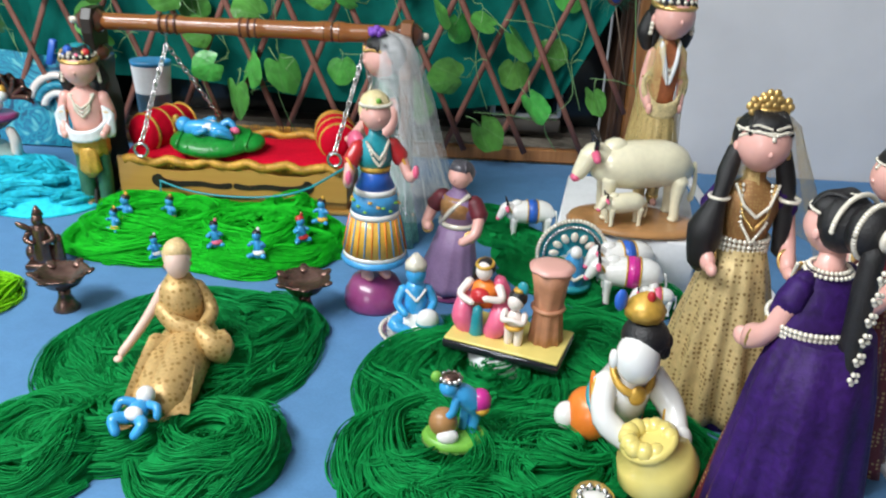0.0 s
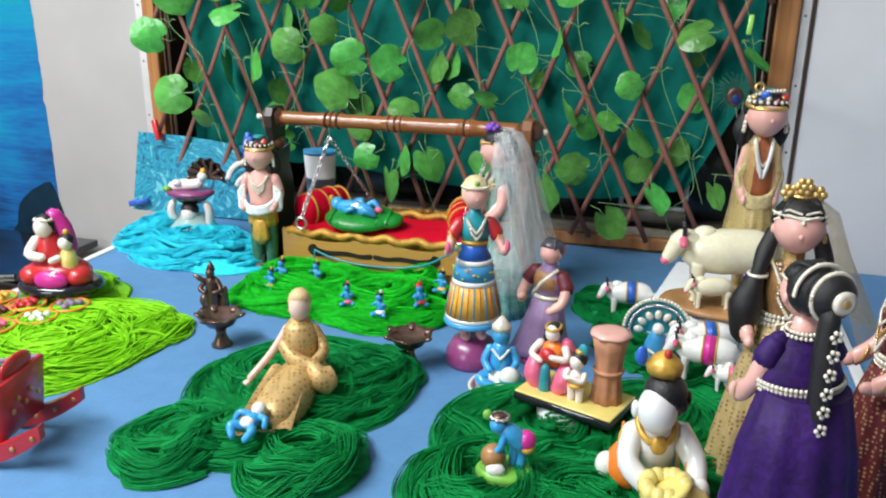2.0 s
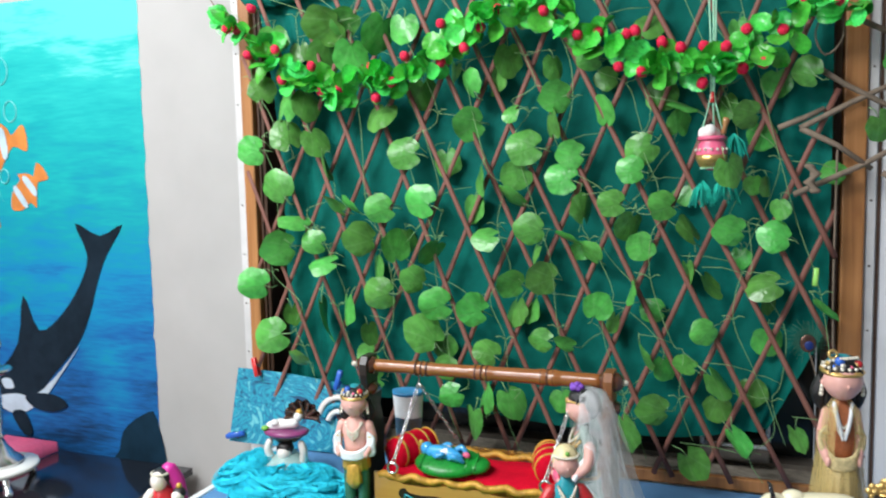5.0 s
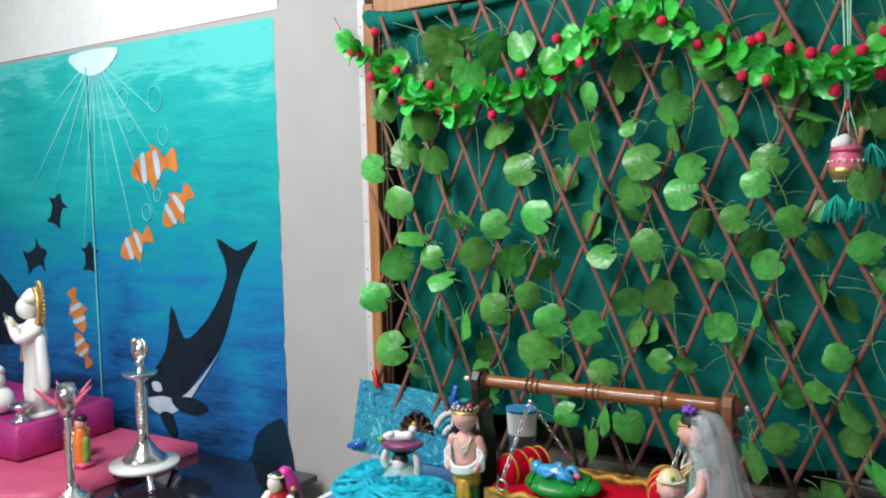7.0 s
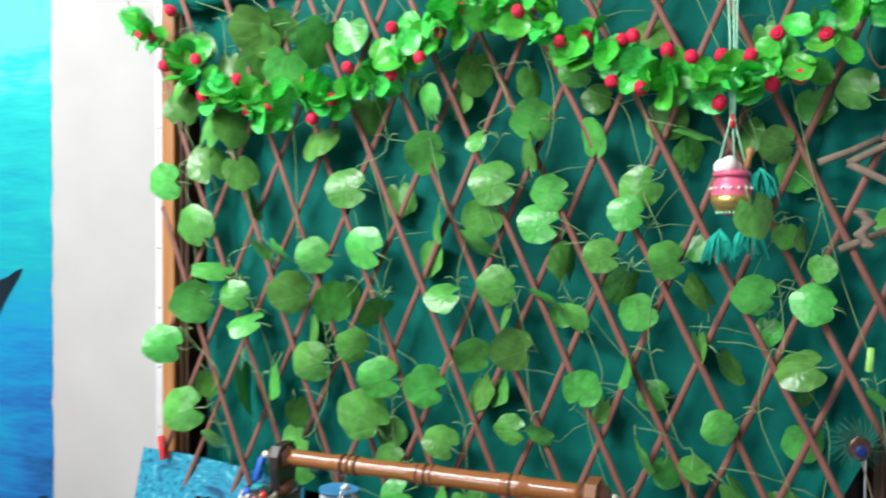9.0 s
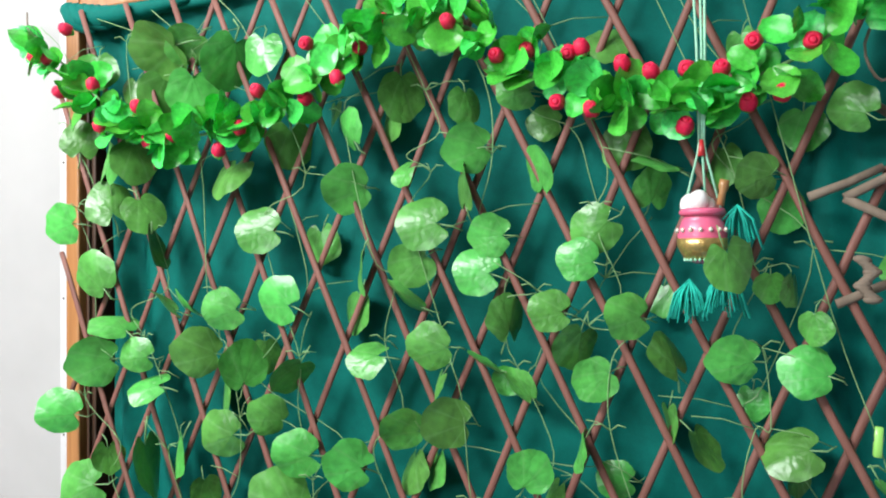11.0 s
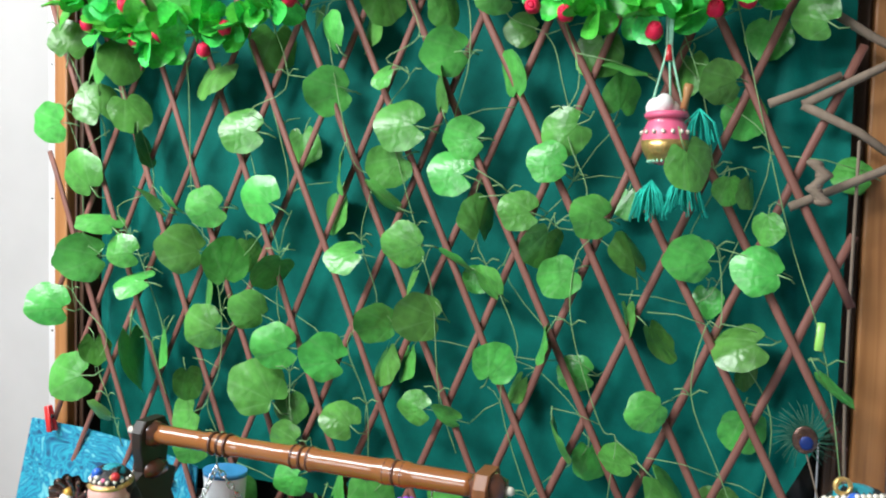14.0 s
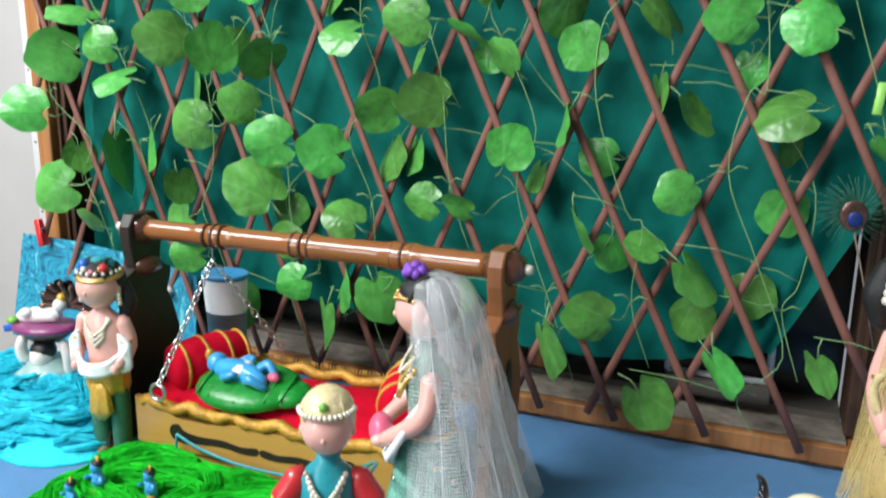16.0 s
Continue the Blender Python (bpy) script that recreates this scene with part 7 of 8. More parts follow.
# ---- long-haired ladies ----
def lady(skirt, blouse, at, turn, h, label, bun=False, sash=PEARL, slim=0.86, hr=0.082, waist=0.52, bare=False):
    f = Form()
    f.lathe((0, 0, 0), [(0.19, 0.0), (0.20, 0.01), (0.185, 0.06)], PURPLE, n=40)
    f.lathe((0, 0, 0), [(0.225, 0.03), (0.22, 0.06), (0.18, 0.26), (0.125, 0.44), (0.09, 0.52)], skirt, n=84, folds=12, deep=0.13)
    f.lathe((0, 0, 0), [(0.088, 0.51), (0.085, 0.56), (0.108, 0.65), (0.098, 0.71), (0.04, 0.75), (0.038, 0.80)], blouse, n=24, oval=(1, 0.75))
    for k in range(3):
        f.beads(arc_pts((0, 0, 0.515 + 0.018 * k), 0.094, 0, 360, 30, 0.85), 0.0095, sash, 34)
    for s in (-1, 1):
        f.limb([(s * 0.10, 0, 0.70), (s * 0.135, 0, 0.64)], [0.042, 0.046], PURPLE if blouse is COPPER else blouse)
        f.limb([(s * 0.135, 0, 0.64), (s * 0.155, -0.03, 0.54), (s * 0.14, -0.12, 0.49)], [0.034, 0.031, 0.025], SKIN)
        f.ell((s * 0.137, -0.145, 0.485), (0.02, 0.032, 0.018), SKIN)
        f.ring((s * 0.142, -0.09, 0.505), 0.03, 0.006, GOLD, (60, 0, 0), 14)
    for k in range(3):
        f.beads([(-0.075 + 0.012 * k, -0.05, 0.74), (-0.045, -0.082, 0.68 - 0.03 * k), (0, -0.095, 0.645 - 0.045 * k), (0.045, -0.082, 0.68 - 0.03 * k), (0.075 - 0.012 * k, -0.05, 0.74)], 0.007, GOLD if k % 2 else PEARL, 30)
    if bare:
        f.lathe((0, 0.006, 0), [(0.150, 0.55), (0.150, 0.59), (0.125, 0.65), (0.095, 0.70), (0.050, 0.745)], blouse, n=40, folds=5, deep=0.04, oval=(1, 0.8))
        f.lathe((0, 0.004, 0), [(0.06, 0.735), (0.045, 0.755), (0.04, 0.80)], SKIN, n=24, oval=(1, 0.85))
        for k in range(3):
            f.beads(arc_pts((0, 0.004, 0.545 + 0.016 * k), 0.152 + 0.005 * k, 0, 360, 50, 0.82), 0.009, PEARL, 62)
        for k in range(2):
            f.beads(arc_pts((0, 0.004, 0.745 - 0.012 * k), 0.062 + 0.012 * k, 0, 360, 30, 0.9), 0.0075, PEARL, 30)
        f.lathe((0, 0.055, 0), [(0.265, 0.07), (0.25, 0.22), (0.205, 0.42), (0.155, 0.555)], blouse, n=90, folds=11, deep=0.11, oval=(1, 0.85))
        for s in (-1, 1):
            f.limb([(s * 0.085, 0, 0.715), (s * 0.125, -0.01, 0.65), (s * 0.130, -0.02, 0.59)], [0.034, 0.042, 0.036], blouse)
            f.ring((s * 0.133, -0.022, 0.582), 0.038, 0.007, GOLD, (10, s * 12, 0), 20)
    f.squeeze(slim)
    q = hr / 0.10
    z0 = 1.0 - 1.2 * hr
    neck = z0 - 0.8 * hr
    f.v = [(x, y, z * waist / 0.52 if z < 0.52 else waist + (z - 0.52) * (neck - waist) / 0.28) for x, y, z in f.v]
    g = Form()
    head(g, (0, -0.015, 0), 0.10, SKIN, HAIR)
    g.beads([(0.0, -0.11, 0.04), (0.0, -0.065, 0.10), (0.0, 0.03, 0.12)], 0.009, PEARL, 14)
    g.beads(arc_pts((0, 0.0, 0.06), 0.102, 185, 355, 14), 0.006, PEARL, 34)
    if bun:
        g.ell((0, 0.115, 0.03), (0.092, 0.075, 0.092), HAIR)
        g.beads([(0.088 * math.cos(2 * math.pi * i / 24), 0.125, 0.03 + 0.092 * math.sin(2 * math.pi * i / 24)) for i in range(25)], 0.011, PEARL, 46)
        g.beads([(0.108 * math.cos(math.pi * i / 24), 0.055, 0.02 + 0.112 * math.sin(math.pi * i / 24)) for i in range(25)], 0.010, PEARL, 34)
        g.lathe((0, 0.186, 0.03), [(0.044, -0.008), (0.048, 0.004), (0.03, 0.014)], PEARL, n=20, turn=(-90, 0, 0))
        g.ell((0, 0.198, 0.03), (0.018, 0.008, 0.018), GOLD)
        g.limb([(0.03, 0.165, -0.02), (0.04, 0.175, -0.16), (0.04, 0.185, -0.36), (0.04, 0.185, -0.52)], [0.036, 0.040, 0.038, 0.028], HAIR)
        for i in range(6):
            c = (0.04, 0.226, -0.08 - 0.075 * i)
            g.beads([(c[0] + 0.018 * math.cos(1.26 * j), c[1], c[2] + 0.018 * math.sin(1.26 * j)) for j in range(6)], 0.010, PEARL, 6)
        g.ring((0.04, 0.185, -0.50), 0.034, 0.010, PEARL, n=16)
    else:
        g.limb([(-0.085, 0.01, -0.03), (-0.115, -0.03, -0.11), (-0.135, -0.06, -0.20), (-0.165, -0.06, -0.33), (-0.165, -0.06, -0.47)], [0.03, 0.036, 0.028, 0.068, 0.045], HAIR, n=14)
        g.limb([(0.085, 0.01, -0.03), (0.12, 0.0, -0.15), (0.13, -0.02, -0.27), (0.14, -0.03, -0.42)], [0.03, 0.036, 0.034, 0.03], HAIR, n=14)
        for s in (-1, 1):
            g.ring((s * 0.133 if s < 0 else 0.128, -0.05, -0.20), 0.036, 0.008, PEARL, n=16)
            g.ell((s * 0.098, -0.01, -0.05), (0.014, 0.014, 0.03), GOLD)
        g.ell((0, 0.02, 0.115), (0.06, 0.05, 0.03), GOLD)
        for cx, cy, cz in ((0, -0.01, 0.165), (-0.048, 0.0, 0.135), (0.048, 0.0, 0.135), (0, 0.05, 0.14)):
            g.ell((cx, cy, cz), (0.022, 0.02, 0.022), GOLD)
            for i in range(6):
                a = i * 1.05
                g.ell((cx + 0.024 * math.cos(a), cy - 0.008, cz + 0.024 * math.sin(a)), (0.016, 0.010, 0.016), GOLD, n=8, k=6)
        for s in (-1, 1):
            g.beads([(s * 0.01, -0.105, 0.055), (s * 0.055, -0.088, 0.065), (s * 0.095, -0.03, 0.03)], 0.006, PEARL, 18)
            g.beads([(s * 0.01, -0.098, 0.075), (s * 0.055, -0.08, 0.085), (s * 0.098, -0.02, 0.05)], 0.0055, PEARL, 18)
        veil(g, GOLDNET, (0.02, 0.03, 0), [(0.06, 0.105, 0, 0), (0.12, 0.05, 0.01, 0.02), (0.15, -0.10, 0.05, 0.05), (0.19, -0.30, 0.10, 0.08), (0.23, -0.48, 0.14, 0.10)], 6, 0.06)
    base = len(f.v)
    f.v.extend([(x * q, y * q, z * q + z0) for x, y, z in g.v])
    for fi, (face, kk) in enumerate(zip(g.f, g.k)):
        if fi in g.uv:
            f.uv[len(f.f)] = g.uv[fi]
        f.f.append(tuple(base + a for a in face))
        f.k.append(f.slot(g.mats[kk]))
    return f.put("lady_doll", None, label, "doll", at, (0, 0, turn), "dressed dolls", size=h)


lady(GOLDBROCADE, COPPER, (0.732, 1.10, TOP), 0, 0.368, "lady doll with black hair in gold brocade skirt and copper blouse", slim=0.82, hr=0.078, waist=0.59)
lady(REDGOLD, PURPLE, (0.712, 0.855, TOP), -152, 0.368, "lady doll with pearled bun in purple silk dress, back bare", bun=True, slim=0.70, hr=0.063, waist=0.67, bare=True)
lady(REDGOLD, MAROON, (0.835, 1.01, TOP), -85, 0.36, "lady doll with black hair in dark maroon brocade dress", bun=True, slim=0.72, hr=0.066, waist=0.6)


def cow(at, turn, size, body, band, label, name="cow_figurine", group="cow figurines"):
    f = Form()
    f.limb([(-0.36, 0, 0.50), (-0.1, 0, 0.52), (0.2, 0, 0.54), (0.36, 0, 0.50)], [0.20, 0.235, 0.225, 0.17], body, n=18)
    f.ell((-0.28, 0, 0.68), (0.13, 0.10, 0.10), body)
    for x in (-0.32, 0.34):
        for s in (-1, 1):
            f.limb([(x, s * 0.12, 0.42), (x - 0.01, s * 0.12, 0.2), (x, s * 0.12, 0.03)], [0.085, 0.05, 0.05], body)
            f.ell((x - 0.01, s * 0.12, 0.025), (0.055, 0.05, 0.03), BLACK if band else body)
    f.limb([(-0.36, -0.02, 0.58), (-0.48, -0.05, 0.64), (-0.54, -0.07, 0.60)], [0.13, 0.11, 0.10], body, n=12)
    f.limb([(-0.53, -0.07, 0.62), (-0.60, -0.09, 0.50), (-0.64, -0.10, 0.43)], [0.105, 0.08, 0.06], body, n=12)
    f.ell((-0.655, -0.105, 0.42), (0.05, 0.06, 0.045), PINK)
    for s in (-1, 1):
        f.limb([(-0.50, -0.07 + s * 0.09, 0.66), (-0.50, -0.07 + s * 0.19, 0.63)], [0.045, 0.035], PINK, n=8)
        f.limb([(-0.49, -0.07 + s * 0.06, 0.70), (-0.50, -0.07 + s * 0.10, 0.79), (-0.53, -0.07 + s * 0.08, 0.84)], [0.03, 0.022, 0.01], BLACK, n=8)
    f.limb([(0.50, 0, 0.55), (0.54, 0.02, 0.35), (0.52, 0.02, 0.18)], [0.022, 0.02, 0.035], body, n=8)
    if band:
        f.ring((0.02, 0, 0.53), 0.232, 0.02, band, (0, 90, 0), 24, 6)
        f.lathe((0.02, 0, 0.53), [(0.238, -0.09), (0.243, 0.0), (0.238, 0.09)], band, n=24, turn=(0, 90, 0))
        for o in (-0.1, 0.1):
            f.ring((0.02 + o, 0, 0.53), 0.236, 0.015, GOLDPAINT, (0, 90, 0), 24, 5)
        f.ring((-0.42, -0.03, 0.6), 0.13, 0.018, GOLDPAINT, (0, 60, 0), 18, 5)
    return f.put(name, None, label, "figurine", at, (0, 0, turn), group, size=size)


f = Form()
f.box((-0.01, 0, 0.043), (0.215, 0.27, 0.086), MATTWHITE, 0.04)
f.put("foam_block", None, "large white foam block carrying the ivory cow", "block", (0.705, 1.535, TOP), (0, 0, -10))
f = Form()
f.lathe((0, 0, 0), [(0.095, 0.0), (0.105, 0.004), (0.10, 0.010), (0.085, 0.012)], BROWN, n=32, oval=(1, 0.62), folds=6, deep=0.03)
f.put("cow_plinth", None, "oval brown resin plinth under the ivory cow", "plinth", (0.69, 1.455, TOP + 0.0865), (0, 0, -8))
cow((0.695, 1.465, TOP + 0.098), 4, 0.163, IVORY, None, "ivory resin cow standing on a brown plinth")
cow((0.668, 1.425, TOP + 0.098), 12, 0.068, IVORY, None, "small ivory resin calf standing by the cow")
cow((0.535, 1.535, TOP + 0.022), 5, 0.085, WHITE, CLIPBLUE, "small white cow figurine with a dark blue blanket")
cow((0.665, 1.36, TOP + 0.024), 10, 0.095, WHITE, CLIPBLUE, "small white cow figurine with a blue blanket")
cow((0.665, 1.305, TOP + 0.024), -6, 0.095, WHITE, MAGENTA, "small white cow figurine with a magenta blanket")
cow((0.70, 1.285, TOP + 0.020), -2, 0.055, WHITE, PINK, "tiny white calf figurine lying by the cows")

# peacock fan figurine
f = Form()
f.lathe((0, 0, 0), [(0.03, 0.0), (0.032, 0.008), (0.016, 0.014)], TEAL, n=20)
f.limb([(0, -0.008, 0.012), (0, -0.012, 0.035), (0, -0.016, 0.058)], [0.018, 0.019, 0.010], SKYBLUE)
f.ell((0, -0.02, 0.064), (0.009, 0.010, 0.010), WHITE)
rows = []
for t in (0.15, 0.55, 0.85, 1.0):
    rows.append([(0.052 * t * math.cos(radians(-15 + 210 * j / 24)), 0.006 + 0.006 * t, 0.05 + 0.052 * t * math.sin(radians(-15 + 210 * j / 24))) for j in range(25)])
f.grid(rows, TEAL, False, False)
f.beads([(0.052 * math.cos(radians(-15 + 210 * j / 24)), 0.010, 0.05 + 0.052 * math.sin(radians(-15 + 210 * j / 24))) for j in range(25)], 0.0036, PEARL, 34)
f.beads([(0.043 * math.cos(radians(-15 + 210 * j / 24)), 0.007, 0.05 + 0.043 * math.sin(radians(-15 + 210 * j / 24))) for j in range(25)], 0.003, SILVER, 30)
for j in range(7):
    a = radians(5 + 170 * j / 6)
    f.ell((0.029 * math.cos(a), 0.002, 0.05 + 0.029 * math.sin(a)), (0.006, 0.004, 0.008), PEARL, (0, 90 - math.degrees(a), 0), 8, 6)
f.beads([(-0.012, -0.028, 0.03), (0, -0.032, 0.024), (0.012, -0.028, 0.03)], 0.003, PEARL, 10)
f.put("peacock_figurine", None, "blue peacock figurine with a pearl-edged fan tail", "figurine", (0.588, 1.36, TOP + 0.020), (0, 0, 4), size=1.0)

# dark metal statuette and the two lamps
f = Form()
f.box((0, 0, 0.005), (0.052, 0.034, 0.010), BRONZE, 0.2)
f.limb([(0, 0, 0.012), (0, 0, 0.04), (0, 0, 0.068)], [0.016, 0.014, 0.011], BRONZE)
f.ell((0, -0.004, 0.08), (0.0085, 0.009, 0.010), BRONZE)
f.lathe((0, 0, 0.086), [(0.009, 0), (0.006, 0.008), (0.002, 0.016)], BRONZE, n=12)
for s in (-1, 1):
    f.limb([(s * 0.010, 0, 0.066), (s * 0.020, -0.008, 0.05), (s * 0.008, -0.016, 0.046)], [0.005, 0.005, 0.004], BRONZE, n=7)
    f.ell((s * 0.018, 0.004, 0.022), (0.010, 0.010, 0.014), BRONZE)
f.limb([(0.022, 0.0, 0.012), (0.024, 0.0, 0.05)], [0.010, 0.006], BRONZE, n=8)
f.ell((-0.02, -0.006, 0.07), (0.014, 0.004, 0.005), BRONZE, (0, 30, 0))
f.put("bronze_statuette", None, "small dark bronze statuette on a square foot", "figurine", (-0.225, 1.365, TOP), (0, 0, 10))


def oil_lamp(at, turn):
    lamp = thing("oil_lamp", "dark copper oil lamp with petal-edged bowl on a flared foot", "oil lamp", at, turn, "oil lamps")
    lamp.scale = (0.82, 0.82, 0.95)
    f = Form()
    f.lathe((0, 0, 0), [(0.022, 0.0), (0.0225, 0.003), (0.015, 0.012), (0.010, 0.024), (0.011, 0.034)], BRONZE, n=24)
    f.put("foot", lamp)
    f = Form()
    f.lathe((0, 0, 0.034), [(0.010, 0.0), (0.028, 0.008), (0.040, 0.022), (0.045, 0.027), (0.042, 0.028), (0.030, 0.018), (0.008, 0.012)], BRONZE, n=60, folds=0)
    for i in range(6):
        a = 2 * math.pi * i / 6 + 0.3
        f.ell((0.043 * math.cos(a), 0.043 * math.sin(a), 0.059), (0.012, 0.009, 0.004), BRONZE, (0, -18, math.degrees(a)), 10, 6)
    f.put("bowl", lamp, "petal-edged bowl")
    return lamp


oil_lamp((-0.132, 1.24, TOP), 0)
oil_lamp((0.203, 1.262, TOP), 25)

# small blue figurines on the meadow
for x, y, s, m in ((-0.144, 1.49, 1.1, YELLOW), (-0.148, 1.452, 0.9, YELLOW), (-0.075, 1.505, 1.0, GOLDPAINT), (0.028, 1.415, 0.95, PINK), (0.104, 1.385, 1.0, WHITE), (0.158, 1.45, 1.0, RED), (0.178, 1.53, 1.0, YELLOW), (-0.05, 1.365, 0.8, WHITE)):
    f = Form()
    f.limb([(0, 0, 0.004), (0.002, 0, 0.018), (0, 0, 0.028)], [0.008, 0.008, 0.006], BLUESKIN, n=10)
    f.ell((0.003, -0.004, 0.010), (0.010, 0.008, 0.005), m, n=10, k=6)
    for q in (-1, 1):
        f.limb([(q * 0.006, 0, 0.026), (q * 0.012, -0.004, 0.022), (q * 0.008, -0.010, 0.026)], [0.003, 0.003, 0.0025], BLUESKIN, n=6)
        f.limb([(q * 0.004, -0.002, 0.006), (q * 0.012, -0.010, 0.006)], [0.005, 0.004], BLUESKIN, n=6)
    f.ell((0, -0.001, 0.037), (0.007, 0.007, 0.008), BLUESKIN, n=10, k=8)
    f.ell((0, 0.001, 0.041), (0.0075, 0.0075, 0.006), HAIR if m is not RED else RED, n=10, k=6)
    f.ell((0.003, 0.0, 0.048), (0.003, 0.002, 0.004), m, n=8, k=5)
    f.put("small_figurine", None, "tiny blue painted child figurine standing on the green yarn", "figurine", (x, y, TOP + 0.026), (0, 0, 40 * math.sin(x * 90)), "tiny blue figurines", size=s)

# mother and child on the lime yarn
f = Form()
f.lathe((0, 0, 0), [(0.045, 0.0), (0.048, 0.018), (0.042, 0.022)], PALEYELLOW, n=24, oval=(1.2, 0.9))
f.lathe((0, 0, 0.022), [(0.072, 0.0), (0.078, 0.006), (0.076, 0.016), (0.066, 0.020)], BLACK, n=36, oval=(1.05, 0.78))
f.ell((0, 0, 0.058), (0.064, 0.044, 0.030), RED)
f.ell((-0.045, -0.012, 0.054), (0.026, 0.028, 0.020), RED)
f.ell((0.045, -0.012, 0.054), (0.026, 0.028, 0.020), RED)
f.ell((0.004, -0.040, 0.052), (0.034, 0.014, 0.020), MAGENTA)
f.limb([(-0.008, 0.006, 0.07), (-0.012, 0.004, 0.105), (-0.014, 0.0, 0.128)], [0.030, 0.027, 0.018], RED)
f.ell((-0.016, -0.008, 0.148), (0.017, 0.017, 0.021), PALESKIN)
f.ell((-0.015, 0.0, 0.154), (0.020, 0.018, 0.019), HAIR)
f.limb([(-0.005, 0.012, 0.168), (0.012, 0.016, 0.14), (0.022, 0.016, 0.10)], [0.016, 0.016, 0.012], MAGENTA)
f.beads(arc_pts((-0.015, -0.002, 0.163), 0.017, 170, 370, 12), 0.003, PEARL, 12)
f.limb([(-0.034, -0.004, 0.122), (-0.044, -0.02, 0.098), (-0.01, -0.034, 0.096)], [0.011, 0.010, 0.008], PALESKIN)
f.limb([(0.030, -0.012, 0.062), (0.030, -0.014, 0.088), (0.028, -0.012, 0.105)], [0.016, 0.016, 0.011], PALEYELLOW)
f.limb([(0.018, -0.026, 0.094), (0.006, -0.036, 0.09)], [0.007, 0.006], PALESKIN)
f.limb([(0.022, -0.024, 0.062), (0.010, -0.044, 0.064)], [0.009, 0.008], PALESKIN)
f.ell((0.028, -0.016, 0.120), (0.013, 0.013, 0.014), PALESKIN)
f.ell((0.029, -0.011, 0.126), (0.0145, 0.013, 0.012), HAIR)
f.ell((0.029, -0.010, 0.140), (0.006, 0.006, 0.007), GOLDPAINT)
f.put("mother_figurine", None, "painted seated mother and child figurine in pink on a black base", "figurine", (-0.515, 1.305, TOP + 0.016), (0, 0, 12), "clay figurines", size=0.98)


def bowl(at, r, fill, count, seed):
    b = thing("food_bowl", "tiny terracotta-rimmed bowl filled with modelled sweets", "bowl", at, 0, "tiny bowls")
    f = Form()
    f.lathe((0, 0, 0), [(r * 0.6, 0.0), (r * 0.95, r * 0.25), (r, r * 0.42), (r * 0.9, r * 0.42), (r * 0.5, r * 0.14), (r * 0.1, r * 0.12)], BASEGREEN, n=24)
    f.put("dish", b)
    f = Form()
    f.ring((0, 0, r * 0.42), r * 0.95, r * 0.07, ORANGE, n=26, k=6)
    f.put("rim", b, "orange rim")
    q = random.Random(seed)
    for i in range(count):
        a = i * 2.4
        d = r * 0.62 * math.sqrt((i + 0.3) / count)
        g = Form()
        g.ell((d * math.cos(a), d * math.sin(a), r * 0.42 + 0.003 * (count - i) / count), (r * 0.20, r * 0.20, r * 0.19), fill, n=10, k=7)
        g.put("sweet", b)


for i, (x, y, m, c) in enumerate(((-0.60, 1.235, YELLOW, 7), (-0.525, 1.225, RED, 8), (-0.447, 1.245, LILAC, 5), (-0.545, 1.175, MAROON, 8), (-0.462, 1.182, WHITE, 6), (-0.50, 1.125, PINK, 7), (-0.61, 1.165, CLIPBLUE, 1))):
    bowl((x, y, TOP + 0.020), 0.034, m, c, i)

# red rocking cradle toy
rock = thing("toy_rocking_cradle", "red painted toy rocking cradle with gold dots and braid edging", "toy cradle", (-0.275, 0.865, TOP), 12)
for s in (-1, 1):
    f = Form()
    rows = []
    for i in range(25):
        u = -1 + 2 * i / 24
        z = 0.012 + 0.045 * u * u
        x = 0.125 * u
        w = 0.010 + 0.003 * (1 - u * u)
        rows.append([(x, s * 0.05 - 0.006, z - w), (x, s * 0.05 + 0.006, z - w), (x, s * 0.05 + 0.006, z + w), (x, s * 0.05 - 0.006, z + w)])
    f.grid(rows, RED)
    rk = f.put("rocker", rock, "curved red rocker", smooth=False)
    for i in range(9):
        u = -0.92 + 0.23 * i
        g = Form()
        g.ell((0.125 * u, -0.0575 if s < 0 else 0.0435, 0.012 + 0.045 * u * u), (0.0035, 0.0016, 0.0035), GOLD, n=8, k=5)
        g.put("gold_dot", rk)
for x in (-0.07, 0.07):
    f = Form()
    f.box((x, 0, 0.075), (0.008, 0.10, 0.085), RED, 0.3, (0, 8 if x > 0 else -8, 0))
    f.ell((x, 0, 0.122), (0.006, 0.035, 0.016), RED)
    f.put("end_panel", rock)
    for k in range(5):
        g = Form()
        g.ell((x + (0.007 if x > 0 else -0.007), -0.028 + 0.014 * k, 0.07 + 0.012 * (k % 2)), (0.002, 0.004, 0.004), GOLD, n=8, k=5)
        g.put("gold_dot", rock)
for s in (-1, 1):
    f = Form()
    f.box((0, s * 0.045, 0.078), (0.135, 0.006, 0.045), DARKGREENSILK, 0.2)
    f.put("side_panel", rock)
    f = Form()
    f.beads([(-0.07, s * 0.047, 0.112), (0, s * 0.049, 0.098), (0.07, s * 0.047, 0.112)], 0.004, LILAC, 36)
    f.put("braid", rock, "lilac braid")
f = Form()
f.lathe((0, 0, 0.125), [(0.03, -0.05), (0.034, -0.02), (0.026, -0.006), (0.012, 0.0)], mat("grey_silk", (0.30, 0.24, 0.20), 0.4, 0, 60, 0.2), n=20, oval=(1, 0.6))
f.put("canopy", rock, "grey silk bundle")

